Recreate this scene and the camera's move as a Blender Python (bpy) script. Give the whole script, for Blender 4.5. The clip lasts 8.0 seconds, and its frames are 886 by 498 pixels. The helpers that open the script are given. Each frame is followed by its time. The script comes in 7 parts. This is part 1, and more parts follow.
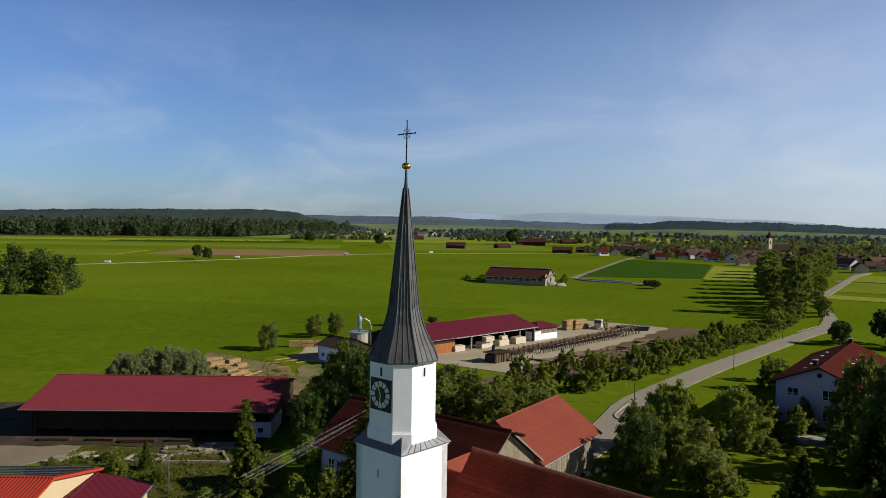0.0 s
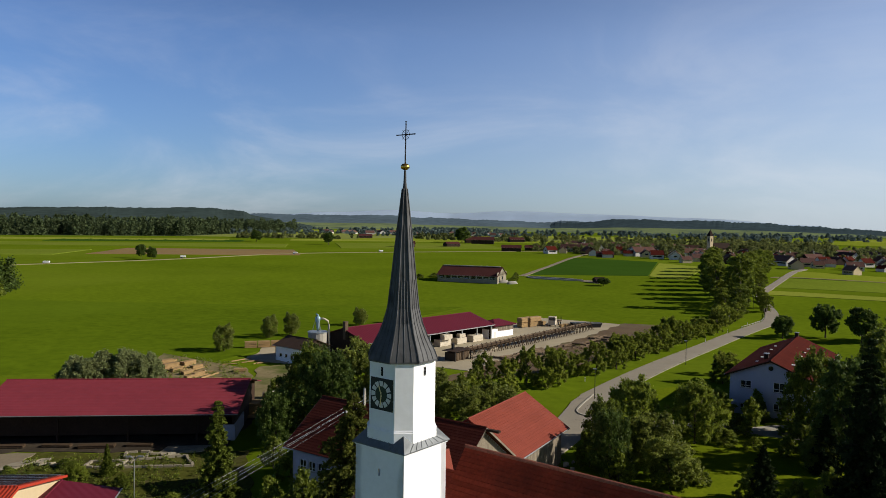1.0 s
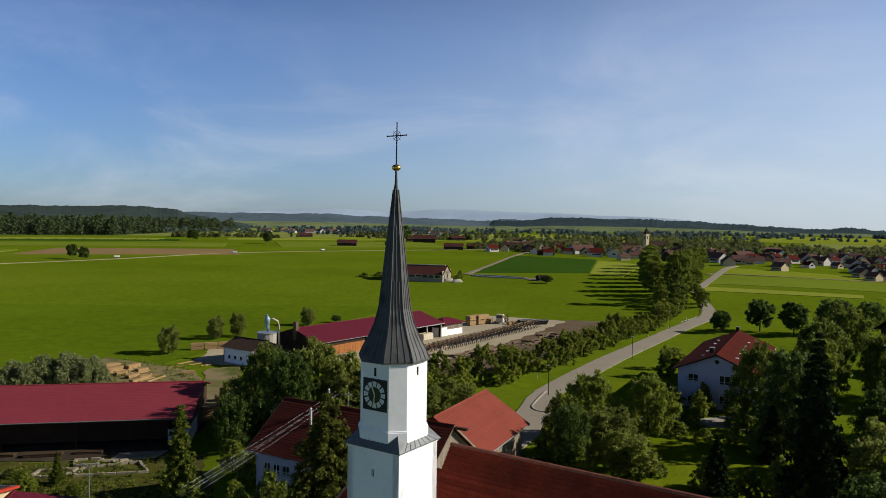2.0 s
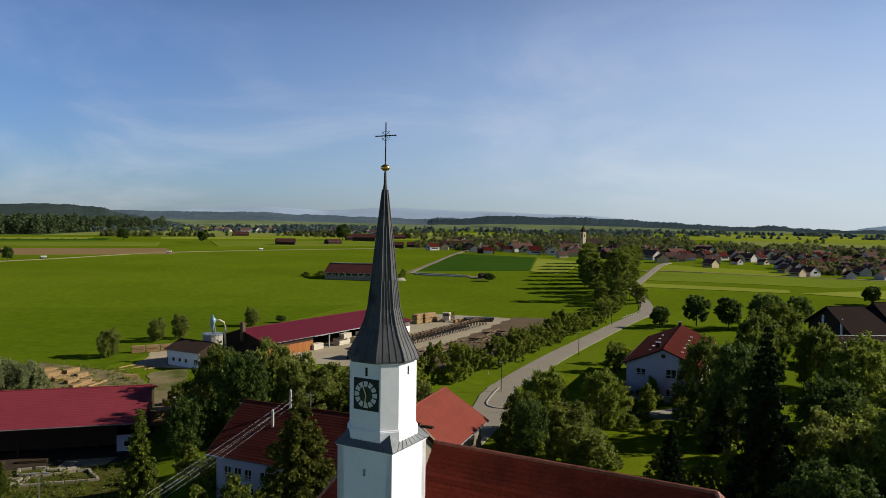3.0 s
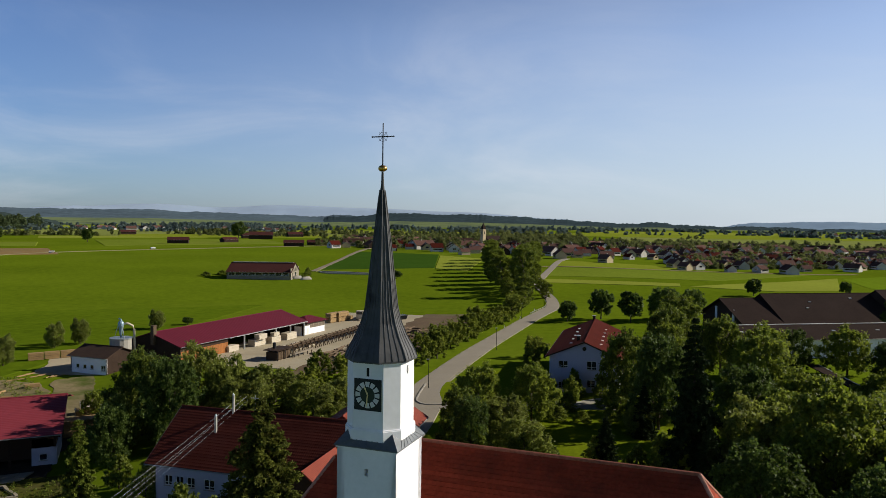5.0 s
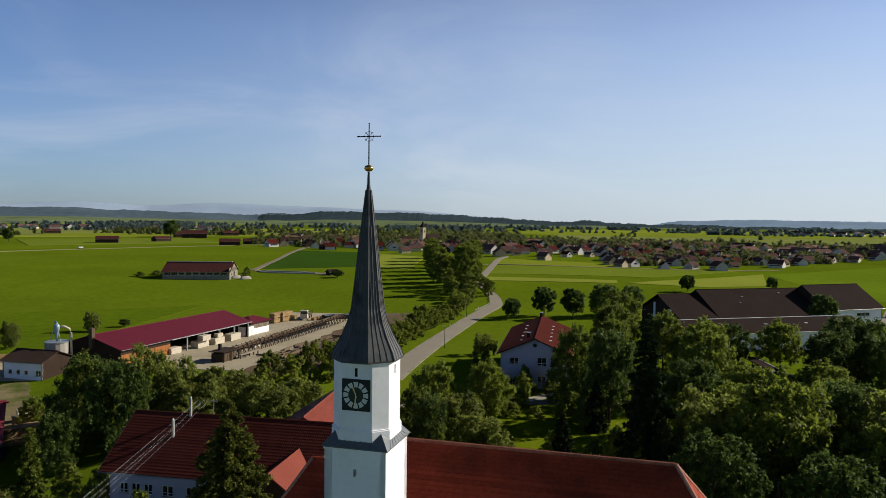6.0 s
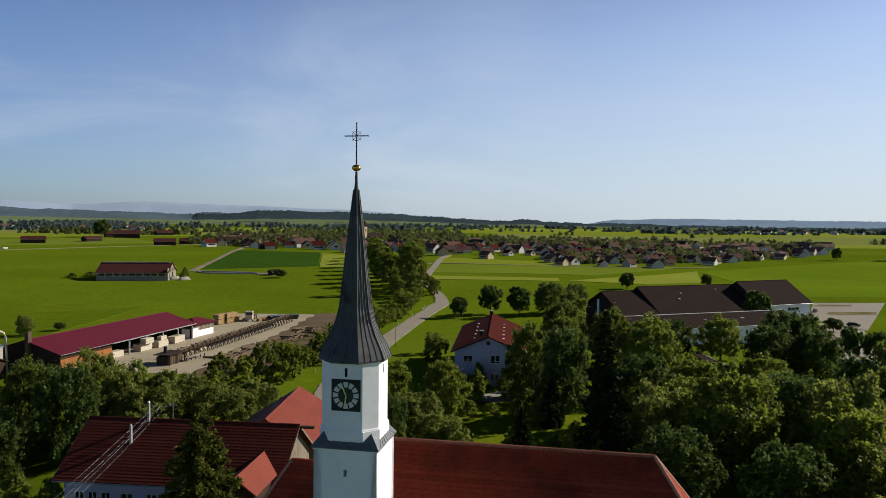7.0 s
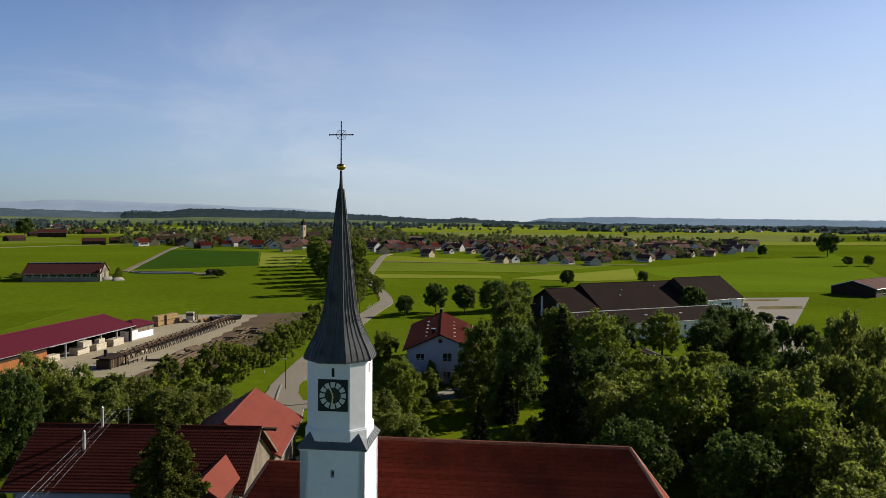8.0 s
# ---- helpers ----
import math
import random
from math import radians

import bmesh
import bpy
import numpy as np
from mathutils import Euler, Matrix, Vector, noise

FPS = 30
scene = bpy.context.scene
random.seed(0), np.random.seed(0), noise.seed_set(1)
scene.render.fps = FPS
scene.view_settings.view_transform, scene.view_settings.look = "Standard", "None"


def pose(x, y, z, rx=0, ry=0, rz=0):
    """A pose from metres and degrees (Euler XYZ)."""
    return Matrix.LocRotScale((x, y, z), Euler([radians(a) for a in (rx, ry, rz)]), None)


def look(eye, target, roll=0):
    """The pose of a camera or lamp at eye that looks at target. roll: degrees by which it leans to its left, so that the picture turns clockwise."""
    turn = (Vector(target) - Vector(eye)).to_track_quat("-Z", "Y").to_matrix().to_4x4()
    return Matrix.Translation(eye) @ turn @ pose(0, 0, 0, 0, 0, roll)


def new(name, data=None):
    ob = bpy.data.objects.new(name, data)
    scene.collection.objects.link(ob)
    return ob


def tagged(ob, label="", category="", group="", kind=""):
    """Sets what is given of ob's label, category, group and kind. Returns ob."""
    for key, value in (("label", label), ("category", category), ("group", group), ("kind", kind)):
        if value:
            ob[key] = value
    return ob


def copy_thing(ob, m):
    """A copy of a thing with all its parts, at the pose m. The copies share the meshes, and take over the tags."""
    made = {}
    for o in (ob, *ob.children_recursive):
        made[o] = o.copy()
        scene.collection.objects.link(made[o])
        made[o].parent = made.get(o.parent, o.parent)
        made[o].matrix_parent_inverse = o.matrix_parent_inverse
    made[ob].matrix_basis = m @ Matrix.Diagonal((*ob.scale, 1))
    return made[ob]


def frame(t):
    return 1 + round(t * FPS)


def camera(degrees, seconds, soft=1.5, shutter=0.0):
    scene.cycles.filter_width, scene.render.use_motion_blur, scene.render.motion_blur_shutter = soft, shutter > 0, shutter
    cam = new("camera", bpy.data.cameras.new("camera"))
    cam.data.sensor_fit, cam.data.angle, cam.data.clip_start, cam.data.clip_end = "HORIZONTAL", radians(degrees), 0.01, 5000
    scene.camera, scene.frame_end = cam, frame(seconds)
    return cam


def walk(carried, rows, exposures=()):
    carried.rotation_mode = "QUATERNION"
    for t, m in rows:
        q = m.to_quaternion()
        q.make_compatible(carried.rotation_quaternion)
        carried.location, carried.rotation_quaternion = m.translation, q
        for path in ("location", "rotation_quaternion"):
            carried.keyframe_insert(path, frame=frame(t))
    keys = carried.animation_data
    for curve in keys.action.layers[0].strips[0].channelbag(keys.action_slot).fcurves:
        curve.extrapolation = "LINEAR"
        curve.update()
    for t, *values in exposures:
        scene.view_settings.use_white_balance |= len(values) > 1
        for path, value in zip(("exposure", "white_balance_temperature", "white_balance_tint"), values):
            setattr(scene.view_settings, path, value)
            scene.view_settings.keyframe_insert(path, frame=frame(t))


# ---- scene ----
cam = camera(62.7, 8.0, soft=0.6)
PATH = [
    (0, (-6.278, 1.118, 34.680), (-6.158, 41.098, 33.380), 0.95),
    (0.5, (-7.904, 0.920, 34.714), (-6.524, 40.860, 33.414), 0.92),
    (1, (-9.539, 0.798, 34.740), (-6.499, 40.678, 33.400), 0.89),
    (1.5, (-11.171, 0.751, 34.794), (-6.511, 40.451, 33.434), 0.86),
    (3, (-16.085, 1.039, 34.883), (-6.365, 39.819, 33.463), 0.76),
    (3.5, (-17.688, 1.272, 34.910), (-6.488, 39.652, 33.470), 0.73),
    (4, (-19.256, 1.569, 34.944), (-6.776, 39.549, 33.464), 0.70),
    (4.5, (-20.836, 1.929, 34.967), (-7.136, 39.469, 33.487), 0.67),
    (6, (-25.380, 3.368, 35.072), (-7.080, 38.888, 33.512), 0.61),
    (6.5, (-26.816, 3.960, 35.074), (-7.056, 38.700, 33.514), 0.58),
    (7, (-28.231, 4.606, 35.077), (-7.011, 38.486, 33.497), 0.56),
    (7.5, (-29.609, 5.302, 35.093), (-6.969, 38.242, 33.493), 0.54),
    (8, (-30.889, 6.048, 35.104), (-6.849, 37.968, 33.464), 0.52),
]
walk(cam, [(t, look(eye, target, roll)) for t, eye, target, roll in PATH])

# ---- world and sun ----
SUN_AZ, SUN_EL = radians(98.5), radians(27)
SUN_DIR = Vector((math.sin(SUN_AZ) * math.cos(SUN_EL), math.cos(SUN_AZ) * math.cos(SUN_EL), math.sin(SUN_EL)))
scene.view_settings.exposure = 0.2


def build_world():
    w = bpy.data.worlds.new("sky")
    scene.world = w
    w.use_nodes = True
    n, l = w.node_tree.nodes, w.node_tree.links
    n.clear()
    out = n.new("ShaderNodeOutputWorld")
    bg = n.new("ShaderNodeBackground")
    sky = n.new("ShaderNodeTexSky")
    sky.sky_type, sky.sun_disc = "NISHITA", False
    sky.sun_elevation, sky.sun_rotation = SUN_EL, SUN_AZ
    sky.altitude, sky.air_density, sky.dust_density, sky.ozone_density = 500, 1.0, 1.3, 2.0
    tc = n.new("ShaderNodeTexCoord")
    sep = n.new("ShaderNodeSeparateXYZ")
    l.new(tc.outputs["Generated"], sep.inputs[0])
    # thin cirrus: stretched noise, fading towards the zenith
    mp = n.new("ShaderNodeMapping")
    mp.inputs["Scale"].default_value = (1.3, 1.3, 4.2)
    mp.inputs["Rotation"].default_value = (0.16, 0.12, 0.5)
    mp.inputs["Location"].default_value = (0.35, 0.1, 0.2)
    l.new(tc.outputs["Generated"], mp.inputs[0])
    nz = n.new("ShaderNodeTexNoise")
    nz.inputs["Scale"].default_value, nz.inputs["Detail"].default_value = 1.9, 10
    nz.inputs["Roughness"].default_value, nz.inputs["Distortion"].default_value = 0.58, 0.5
    l.new(mp.outputs[0], nz.inputs["Vector"])
    # two broad fields of cirrus, over the forest and over the far village
    cover = nz.outputs[0]
    for centre, near, far, gain in (((-0.35, 0.93, 0.11), 0.998, 0.95, 0.07), ((0.49, 0.855, 0.165), 0.999, 0.965, 0.15)):
        d_ = n.new("ShaderNodeVectorMath")
        d_.operation = "DOT_PRODUCT"
        d_.inputs[1].default_value = Vector(centre).normalized()
        l.new(tc.outputs["Generated"], d_.inputs[0])
        k_ = n.new("ShaderNodeMapRange")
        k_.interpolation_type = "SMOOTHSTEP"
        k_.inputs[1].default_value, k_.inputs[2].default_value = far, near
        k_.inputs[3].default_value, k_.inputs[4].default_value = 0.0, gain
        l.new(d_.outputs["Value"], k_.inputs[0])
        a_ = n.new("ShaderNodeMath")
        a_.operation = "ADD"
        l.new(cover, a_.inputs[0])
        l.new(k_.outputs[0], a_.inputs[1])
        cover = a_.outputs[0]
    ramp = n.new("ShaderNodeMapRange")
    ramp.interpolation_type = "SMOOTHSTEP"
    ramp.inputs[1].default_value, ramp.inputs[2].default_value = 0.48, 0.86
    ramp.inputs[3].default_value, ramp.inputs[4].default_value = 0.0, 0.5
    l.new(cover, ramp.inputs[0])
    fade = n.new("ShaderNodeMapRange")
    fade.inputs[1].default_value, fade.inputs[2].default_value = 0.34, 0.06
    fade.inputs[3].default_value, fade.inputs[4].default_value = 0.0, 1.0
    l.new(sep.outputs[2], fade.inputs[0])
    mul = n.new("ShaderNodeMath")
    mul.operation = "MULTIPLY"
    l.new(ramp.outputs[0], mul.inputs[0])
    l.new(fade.outputs[0], mul.inputs[1])
    tint = n.new("ShaderNodeMix")
    tint.data_type = "RGBA"
    tint.blend_type = "MULTIPLY"
    tint.inputs[0].default_value = 1.0
    tint.inputs[7].default_value = SKY_TINT
    # the zenith is a deeper blue than the hazy lower sky
    deep = n.new("ShaderNodeMapRange")
    deep.inputs[1].default_value, deep.inputs[2].default_value = 0.24, 0.62
    deep.inputs[3].default_value, deep.inputs[4].default_value = 1.0, 0.14
    l.new(sep.outputs[2], deep.inputs[0])
    dim = n.new("ShaderNodeVectorMath")
    dim.operation = "SCALE"
    l.new(sky.outputs[0], dim.inputs[0])
    l.new(deep.outputs[0], dim.inputs["Scale"])
    l.new(dim.outputs[0], tint.inputs[6])
    mix = n.new("ShaderNodeMix")
    mix.data_type = "RGBA"
    l.new(mul.outputs[0], mix.inputs[0])
    l.new(tint.outputs[2], mix.inputs[6])
    mix.inputs[7].default_value = CLOUD
    # white haze low in the sky, thickest on the sun's side
    low = n.new("ShaderNodeMapRange")
    low.interpolation_type = "SMOOTHSTEP"
    low.inputs[1].default_value, low.inputs[2].default_value = 0.48, -0.02
    l.new(sep.outputs[2], low.inputs[0])
    dot = n.new("ShaderNodeVectorMath")
    dot.operation = "DOT_PRODUCT"
    dot.inputs[1].default_value = Vector((SUN_DIR.x, SUN_DIR.y, 0)).normalized()
    l.new(tc.outputs["Generated"], dot.inputs[0])
    side = n.new("ShaderNodeMapRange")
    side.interpolation_type = "SMOOTHSTEP"
    side.inputs[1].default_value, side.inputs[2].default_value = -0.5, 0.95
    side.inputs[3].default_value, side.inputs[4].default_value = 0.06, 0.85
    l.new(dot.outputs["Value"], side.inputs[0])
    thick = n.new("ShaderNodeMath")
    thick.operation = "MULTIPLY"
    l.new(low.outputs[0], thick.inputs[0])
    l.new(side.outputs[0], thick.inputs[1])
    veil = n.new("ShaderNodeMix")
    veil.data_type = "RGBA"
    l.new(thick.outputs[0], veil.inputs[0])
    l.new(mix.outputs[2], veil.inputs[6])
    veil.inputs[7].default_value = HAZE
    l.new(veil.outputs[2], bg.inputs[0])
    bg.inputs[1].default_value = SKY_STRENGTH
    l.new(bg.outputs[0], out.inputs[0])


SKY_TINT, CLOUD, SKY_STRENGTH = (0.585, 0.8, 1.18, 1), (7.4, 7.5, 8.1, 1), 0.087
HAZE = (6.5, 7.3, 8.1, 1)
build_world()
sun = new("sun", bpy.data.lights.new("sun", "SUN"))
sun.data.energy, sun.data.angle, sun.data.color = 5.0, radians(0.53), (1.0, 0.92, 0.78)
sun.matrix_world = look(SUN_DIR * 200, (0, 0, 0))


# ---- materials ----
def surface(name, base, rough=0.8, metal=0.0, fine=6.0, coarse=0.25, vary=0.25, bump=0.15, hue=(1, 1, 1), per_object=0.0, wave=None, spec=0.2, translucent=0.0, island=0.0, stain=None):
    """Noise at two scales in world metres; wave: (direction xyz, spacing, depth) for ribs or courses; stain: (colour, amount)."""
    m = bpy.data.materials.new(name)
    m.use_nodes = True
    n, l = m.node_tree.nodes, m.node_tree.links
    bs = n["Principled BSDF"]
    bs.inputs["Roughness"].default_value, bs.inputs["Metallic"].default_value = rough, metal
    bs.inputs["Specular IOR Level"].default_value = spec
    geo = n.new("ShaderNodeNewGeometry")
    noises = []
    for sc, det in ((fine, 4), (coarse, 6)):
        t = n.new("ShaderNodeTexNoise")
        t.inputs["Scale"].default_value, t.inputs["Detail"].default_value = sc, det
        t.inputs["Roughness"].default_value = 0.6
        l.new(geo.outputs["Position"], t.inputs["Vector"])
        noises.append(t)
    add = n.new("ShaderNodeMath")
    add.operation = "ADD"
    l.new(noises[0].outputs[0], add.inputs[0])
    l.new(noises[1].outputs[0], add.inputs[1])
    value = add.outputs[0]
    for source, amount in (("o", per_object), ("i", island)):
        if amount:
            if source == "o":
                src = n.new("ShaderNodeObjectInfo").outputs["Random"]
            else:
                src = geo.outputs["Random Per Island"]
            sc = n.new("ShaderNodeMath")
            sc.operation = "MULTIPLY_ADD"
            sc.inputs[1].default_value, sc.inputs[2].default_value = amount, -amount / 2
            l.new(src, sc.inputs[0])
            a2 = n.new("ShaderNodeMath")
            a2.operation = "ADD"
            l.new(value, a2.inputs[0])
            l.new(sc.outputs[0], a2.inputs[1])
            value = a2.outputs[0]
    rg = n.new("ShaderNodeMapRange")
    rg.inputs[1].default_value, rg.inputs[2].default_value = 0.55, 1.45
    l.new(value, rg.inputs[0])
    mx = n.new("ShaderNodeMix")
    mx.data_type = "RGBA"
    lo = [c * (1 - vary) for c in base]
    hi = [min(1, c * (1 + vary) * h) for c, h in zip(base, hue)]
    mx.inputs[6].default_value, mx.inputs[7].default_value = (*lo, 1), (*hi, 1)
    l.new(rg.outputs[0], mx.inputs[0])
    colour = mx.outputs[2]
    if stain:
        st = n.new("ShaderNodeTexNoise")
        st.inputs["Scale"].default_value, st.inputs["Detail"].default_value = stain[2], 5
        l.new(geo.outputs["Position"], st.inputs["Vector"])
        sr = n.new("ShaderNodeMapRange")
        sr.inputs[1].default_value, sr.inputs[2].default_value, sr.inputs[4].default_value = 0.5, 0.72, stain[1]
        l.new(st.outputs[0], sr.inputs[0])
        m2 = n.new("ShaderNodeMix")
        m2.data_type = "RGBA"
        l.new(sr.outputs[0], m2.inputs[0])
        l.new(colour, m2.inputs[6])
        m2.inputs[7].default_value = (*stain[0], 1)
        colour = m2.outputs[2]
    l.new(colour, bs.inputs["Base Color"])
    height, depth = noises[0].outputs[0], bump
    if wave:
        dot = n.new("ShaderNodeVectorMath")
        dot.operation = "DOT_PRODUCT"
        dot.inputs[1].default_value = Vector(wave[0]) * (2 * math.pi / wave[1])
        l.new(geo.outputs["Position"], dot.inputs[0])
        sn = n.new("ShaderNodeMath")
        sn.operation = "SINE"
        l.new(dot.outputs["Value"], sn.inputs[0])
        ad = n.new("ShaderNodeMath")
        ad.operation = "MULTIPLY_ADD"
        ad.inputs[1].default_value = wave[2]
        l.new(sn.outputs[0], ad.inputs[0])
        l.new(noises[0].outputs[0], ad.inputs[2])
        height = ad.outputs[0]
    if bump:
        bp = n.new("ShaderNodeBump")
        bp.inputs["Strength"].default_value, bp.inputs["Distance"].default_value = depth, 0.1
        l.new(height, bp.inputs["Height"])
        l.new(bp.outputs[0], bs.inputs["Normal"])
    if translucent:
        tr = n.new("ShaderNodeBsdfTranslucent")
        l.new(colour, tr.inputs[0])
        ms = n.new("ShaderNodeMixShader")
        ms.inputs[0].default_value = translucent
        l.new(bs.outputs[0], ms.inputs[1])
        l.new(tr.outputs[0], ms.inputs[2])
        l.new(ms.outputs[0], n["Material Output"].inputs[0])
    return m


A_DIR, B_DIR = Vector((-0.733, 0.68, 0)), Vector((0.681, 0.732, 0))
PLASTER = surface("white_plaster", (0.85, 0.845, 0.87), 0.85, fine=3, coarse=0.4, vary=0.06, bump=0.05, stain=((0.6, 0.6, 0.58), 0.2, 0.5))
HOUSE_PLASTER = surface("pale_plaster", (0.43, 0.44, 0.52), 0.85, fine=2.5, coarse=0.3, vary=0.07, bump=0.05)
CREAM = surface("cream_plaster", (0.5, 0.4, 0.25), 0.85, fine=2.5, coarse=0.3, vary=0.08, bump=0.05)
VILLAGE_WALL = surface("village_plaster", (0.5, 0.47, 0.44), 0.9, fine=1, coarse=0.1, vary=0.2, bump=0, per_object=0.9)
SLATE = surface("dark_sheet", (0.07, 0.071, 0.075), 0.6, 0.0, fine=1.6, coarse=0.5, vary=0.4, bump=0.12, per_object=0.35, stain=((0.022, 0.022, 0.026), 0.8, 0.9), spec=0.25)
SKIRT = surface("skirt_sheet", (0.13, 0.14, 0.15), 0.5, 0.3, fine=2, coarse=0.6, vary=0.3, bump=0.1)
CLAY = surface("old_clay_tile", (0.27, 0.045, 0.022), 0.85, fine=4, coarse=0.35, vary=0.35, bump=0.25, per_object=0.45, wave=((0.733, -0.68, 0), 0.24, 0.06), stain=((0.06, 0.019, 0.014), 0.6, 0.3), spec=0.1)
FARM_TILE = surface("brown_clay_tile", (0.078, 0.02, 0.014), 0.85, fine=4, coarse=0.3, vary=0.35, bump=0.25, per_object=0.35, wave=((0.737, -0.676, 0), 0.27, 0.5), stain=((0.06, 0.022, 0.018), 0.4, 0.3), spec=0.04)
NEW_TILE = surface("orange_red_tile", (0.205, 0.043, 0.026), 0.75, fine=4, coarse=0.3, vary=0.22, bump=0.2, per_object=0.2, wave=((0.55, 0.83, 0), 0.3, 0.4), stain=((0.2, 0.05, 0.035), 0.4, 0.3))
HOUSE_TILE = surface("house_red_tile", (0.072, 0.0135, 0.009), 0.9, fine=4, coarse=0.3, vary=0.25, bump=0.2, per_object=0.2, spec=0.03)
WINE_METAL = surface("wine_red_sheet", (0.205, 0.03, 0.042), 0.65, 0.0, fine=0.8, coarse=0.12, vary=0.16, bump=0.22, wave=((0, 1, 0), 0.55, 0.7))
WINE_METAL_B = surface("wine_red_sheet_mill", (0.1, 0.008, 0.02), 0.7, 0.0, fine=0.8, coarse=0.12, vary=0.14, bump=0.25, wave=((0.72, 0.69, 0), 0.9, 0.5))
BRIGHT_RED = surface("bright_red_tile", (0.38, 0.042, 0.02), 0.6, fine=2, coarse=0.3, vary=0.15, bump=0.4, wave=((1, 0, 0), 0.4, 0.8))
BROWN_ROOF = surface("brown_fibre_roof", (0.034, 0.0235, 0.0205), 0.95, fine=2, coarse=0.15, vary=0.25, bump=0.15, spec=0.02)
BARN_RED = surface("barn_red_roof", (0.06, 0.02, 0.018), 0.8, fine=1, coarse=0.12, vary=0.25, bump=0.15, spec=0.1)
OLD_WOOD = surface("weathered_boards", (0.2, 0.165, 0.125), 0.9, fine=5, coarse=0.6, vary=0.35, bump=0.2, per_object=0.5)
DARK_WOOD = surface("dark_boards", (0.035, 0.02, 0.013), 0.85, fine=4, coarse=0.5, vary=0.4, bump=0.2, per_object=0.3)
ORANGE_WOOD = surface("oiled_boards", (0.3, 0.115, 0.032), 0.7, fine=4, coarse=0.4, vary=0.2, bump=0.15, per_object=0.3)
LUMBER = surface("sawn_lumber", (0.31, 0.205, 0.095), 0.8, fine=5, coarse=0.6, vary=0.22, bump=0.15, per_object=0.5)
WRAP = surface("white_wrapped_lumber", (0.52, 0.46, 0.36), 0.6, fine=2, coarse=0.5, vary=0.12, bump=0.15, per_object=0.3)
LOG = surface("log_bark", (0.12, 0.085, 0.055), 0.9, fine=5, coarse=0.5, vary=0.4, bump=0.3, per_object=0.5)
BARK = surface("tree_bark", (0.07, 0.055, 0.04), 0.9, fine=6, coarse=0.8, vary=0.4, bump=0.3)
GLASS = surface("dark_window_glass", (0.012, 0.016, 0.022), 0.08, fine=1, coarse=0.3, vary=0.3, bump=0, spec=0.6)
TRIM = surface("white_trim", (0.7, 0.7, 0.68), 0.5, fine=3, coarse=0.5, vary=0.06, bump=0.0)
BLACK = surface("blackened_iron", (0.02, 0.02, 0.022), 0.5, 0.5, fine=6, coarse=1, vary=0.3, bump=0.05)
GOLD = surface("gilded_copper", (0.75, 0.45, 0.12), 0.28, 0.95, fine=3, coarse=1, vary=0.15, bump=0.02)
PALE_GOLD = surface("gilded_pointer", (0.72, 0.62, 0.36), 0.4, 0.4, fine=3, coarse=1, vary=0.1, bump=0)
DIAL = surface("dial_dark", (0.022, 0.026, 0.028), 0.5, fine=3, coarse=1, vary=0.2, bump=0)
DIAL_GREEN = surface("dial_centre_green", (0.035, 0.05, 0.035), 0.6, fine=3, coarse=1, vary=0.2, bump=0)
DIAL_WHITE = surface("dial_ring_white", (0.62, 0.63, 0.62), 0.6, fine=3, coarse=1, vary=0.06, bump=0)
GREY_METAL = surface("grey_metal", (0.35, 0.37, 0.38), 0.4, 0.6, fine=3, coarse=0.6, vary=0.15, bump=0.05)
BLUE_METAL = surface("pale_blue_metal", (0.25, 0.36, 0.42), 0.4, 0.3, fine=3, coarse=0.6, vary=0.15, bump=0.05)
CONCRETE = surface("concrete", (0.32, 0.3, 0.26), 0.9, fine=3, coarse=0.25, vary=0.15, bump=0.1)
SOLAR = surface("solar_glass", (0.03, 0.035, 0.045), 0.12, fine=2, coarse=0.4, vary=0.2, bump=0, spec=0.6)
GRASS = surface("meadow", (0.094, 0.147, 0.008), 0.95, fine=0.35, coarse=0.009, vary=0.32, bump=0.0, hue=(1.12, 1.0, 0.9), spec=0.0, stain=((0.13, 0.172, 0.014), 0.8, 0.006))
# a darker, deeper green than the meadow around it
MEADOW_DEEP = surface("uncut_meadow", (0.078, 0.128, 0.007), 0.95, fine=0.35, coarse=0.012, vary=0.34, bump=0.0, hue=(1.12, 1.0, 0.9), spec=0.0, stain=((0.1, 0.15, 0.01), 0.7, 0.008))
LAWN = surface("lawn", (0.105, 0.155, 0.008), 0.95, fine=1.5, coarse=0.08, vary=0.3, bump=0.3, hue=(1.2, 1, 0.9), spec=0.0)
VERGE = surface("verge_grass", (0.11, 0.15, 0.01), 0.95, fine=1.2, coarse=0.1, vary=0.25, bump=0.3, spec=0.0)
LUSH = surface("lush_meadow", (0.125, 0.19, 0.011), 0.95, fine=0.35, coarse=0.012, vary=0.25, bump=0.0, spec=0.0, stain=((0.15, 0.2, 0.018), 0.6, 0.008))
# meadow made paler and greyer in its colour for distance haze
HAZE_MEADOW = surface("pale_hay_meadow", (0.185, 0.215, 0.055), 0.95, fine=0.4, coarse=0.012, vary=0.2, bump=0, spec=0.0, stain=((0.2, 0.22, 0.07), 0.8, 0.009))
CROP_DARK = surface("dark_crop", (0.036, 0.08, 0.01), 0.95, fine=0.6, coarse=0.03, vary=0.2, bump=0, spec=0.0)
CROP_YELLOW = surface("yellow_green_crop", (0.185, 0.225, 0.022), 0.95, fine=0.4, coarse=0.02, vary=0.18, bump=0, spec=0.0)
MOWN = surface("mown_meadow", (0.14, 0.185, 0.02), 0.95, fine=0.4, coarse=0.012, vary=0.25, bump=0, spec=0.0, stain=((0.16, 0.19, 0.03), 0.8, 0.009))
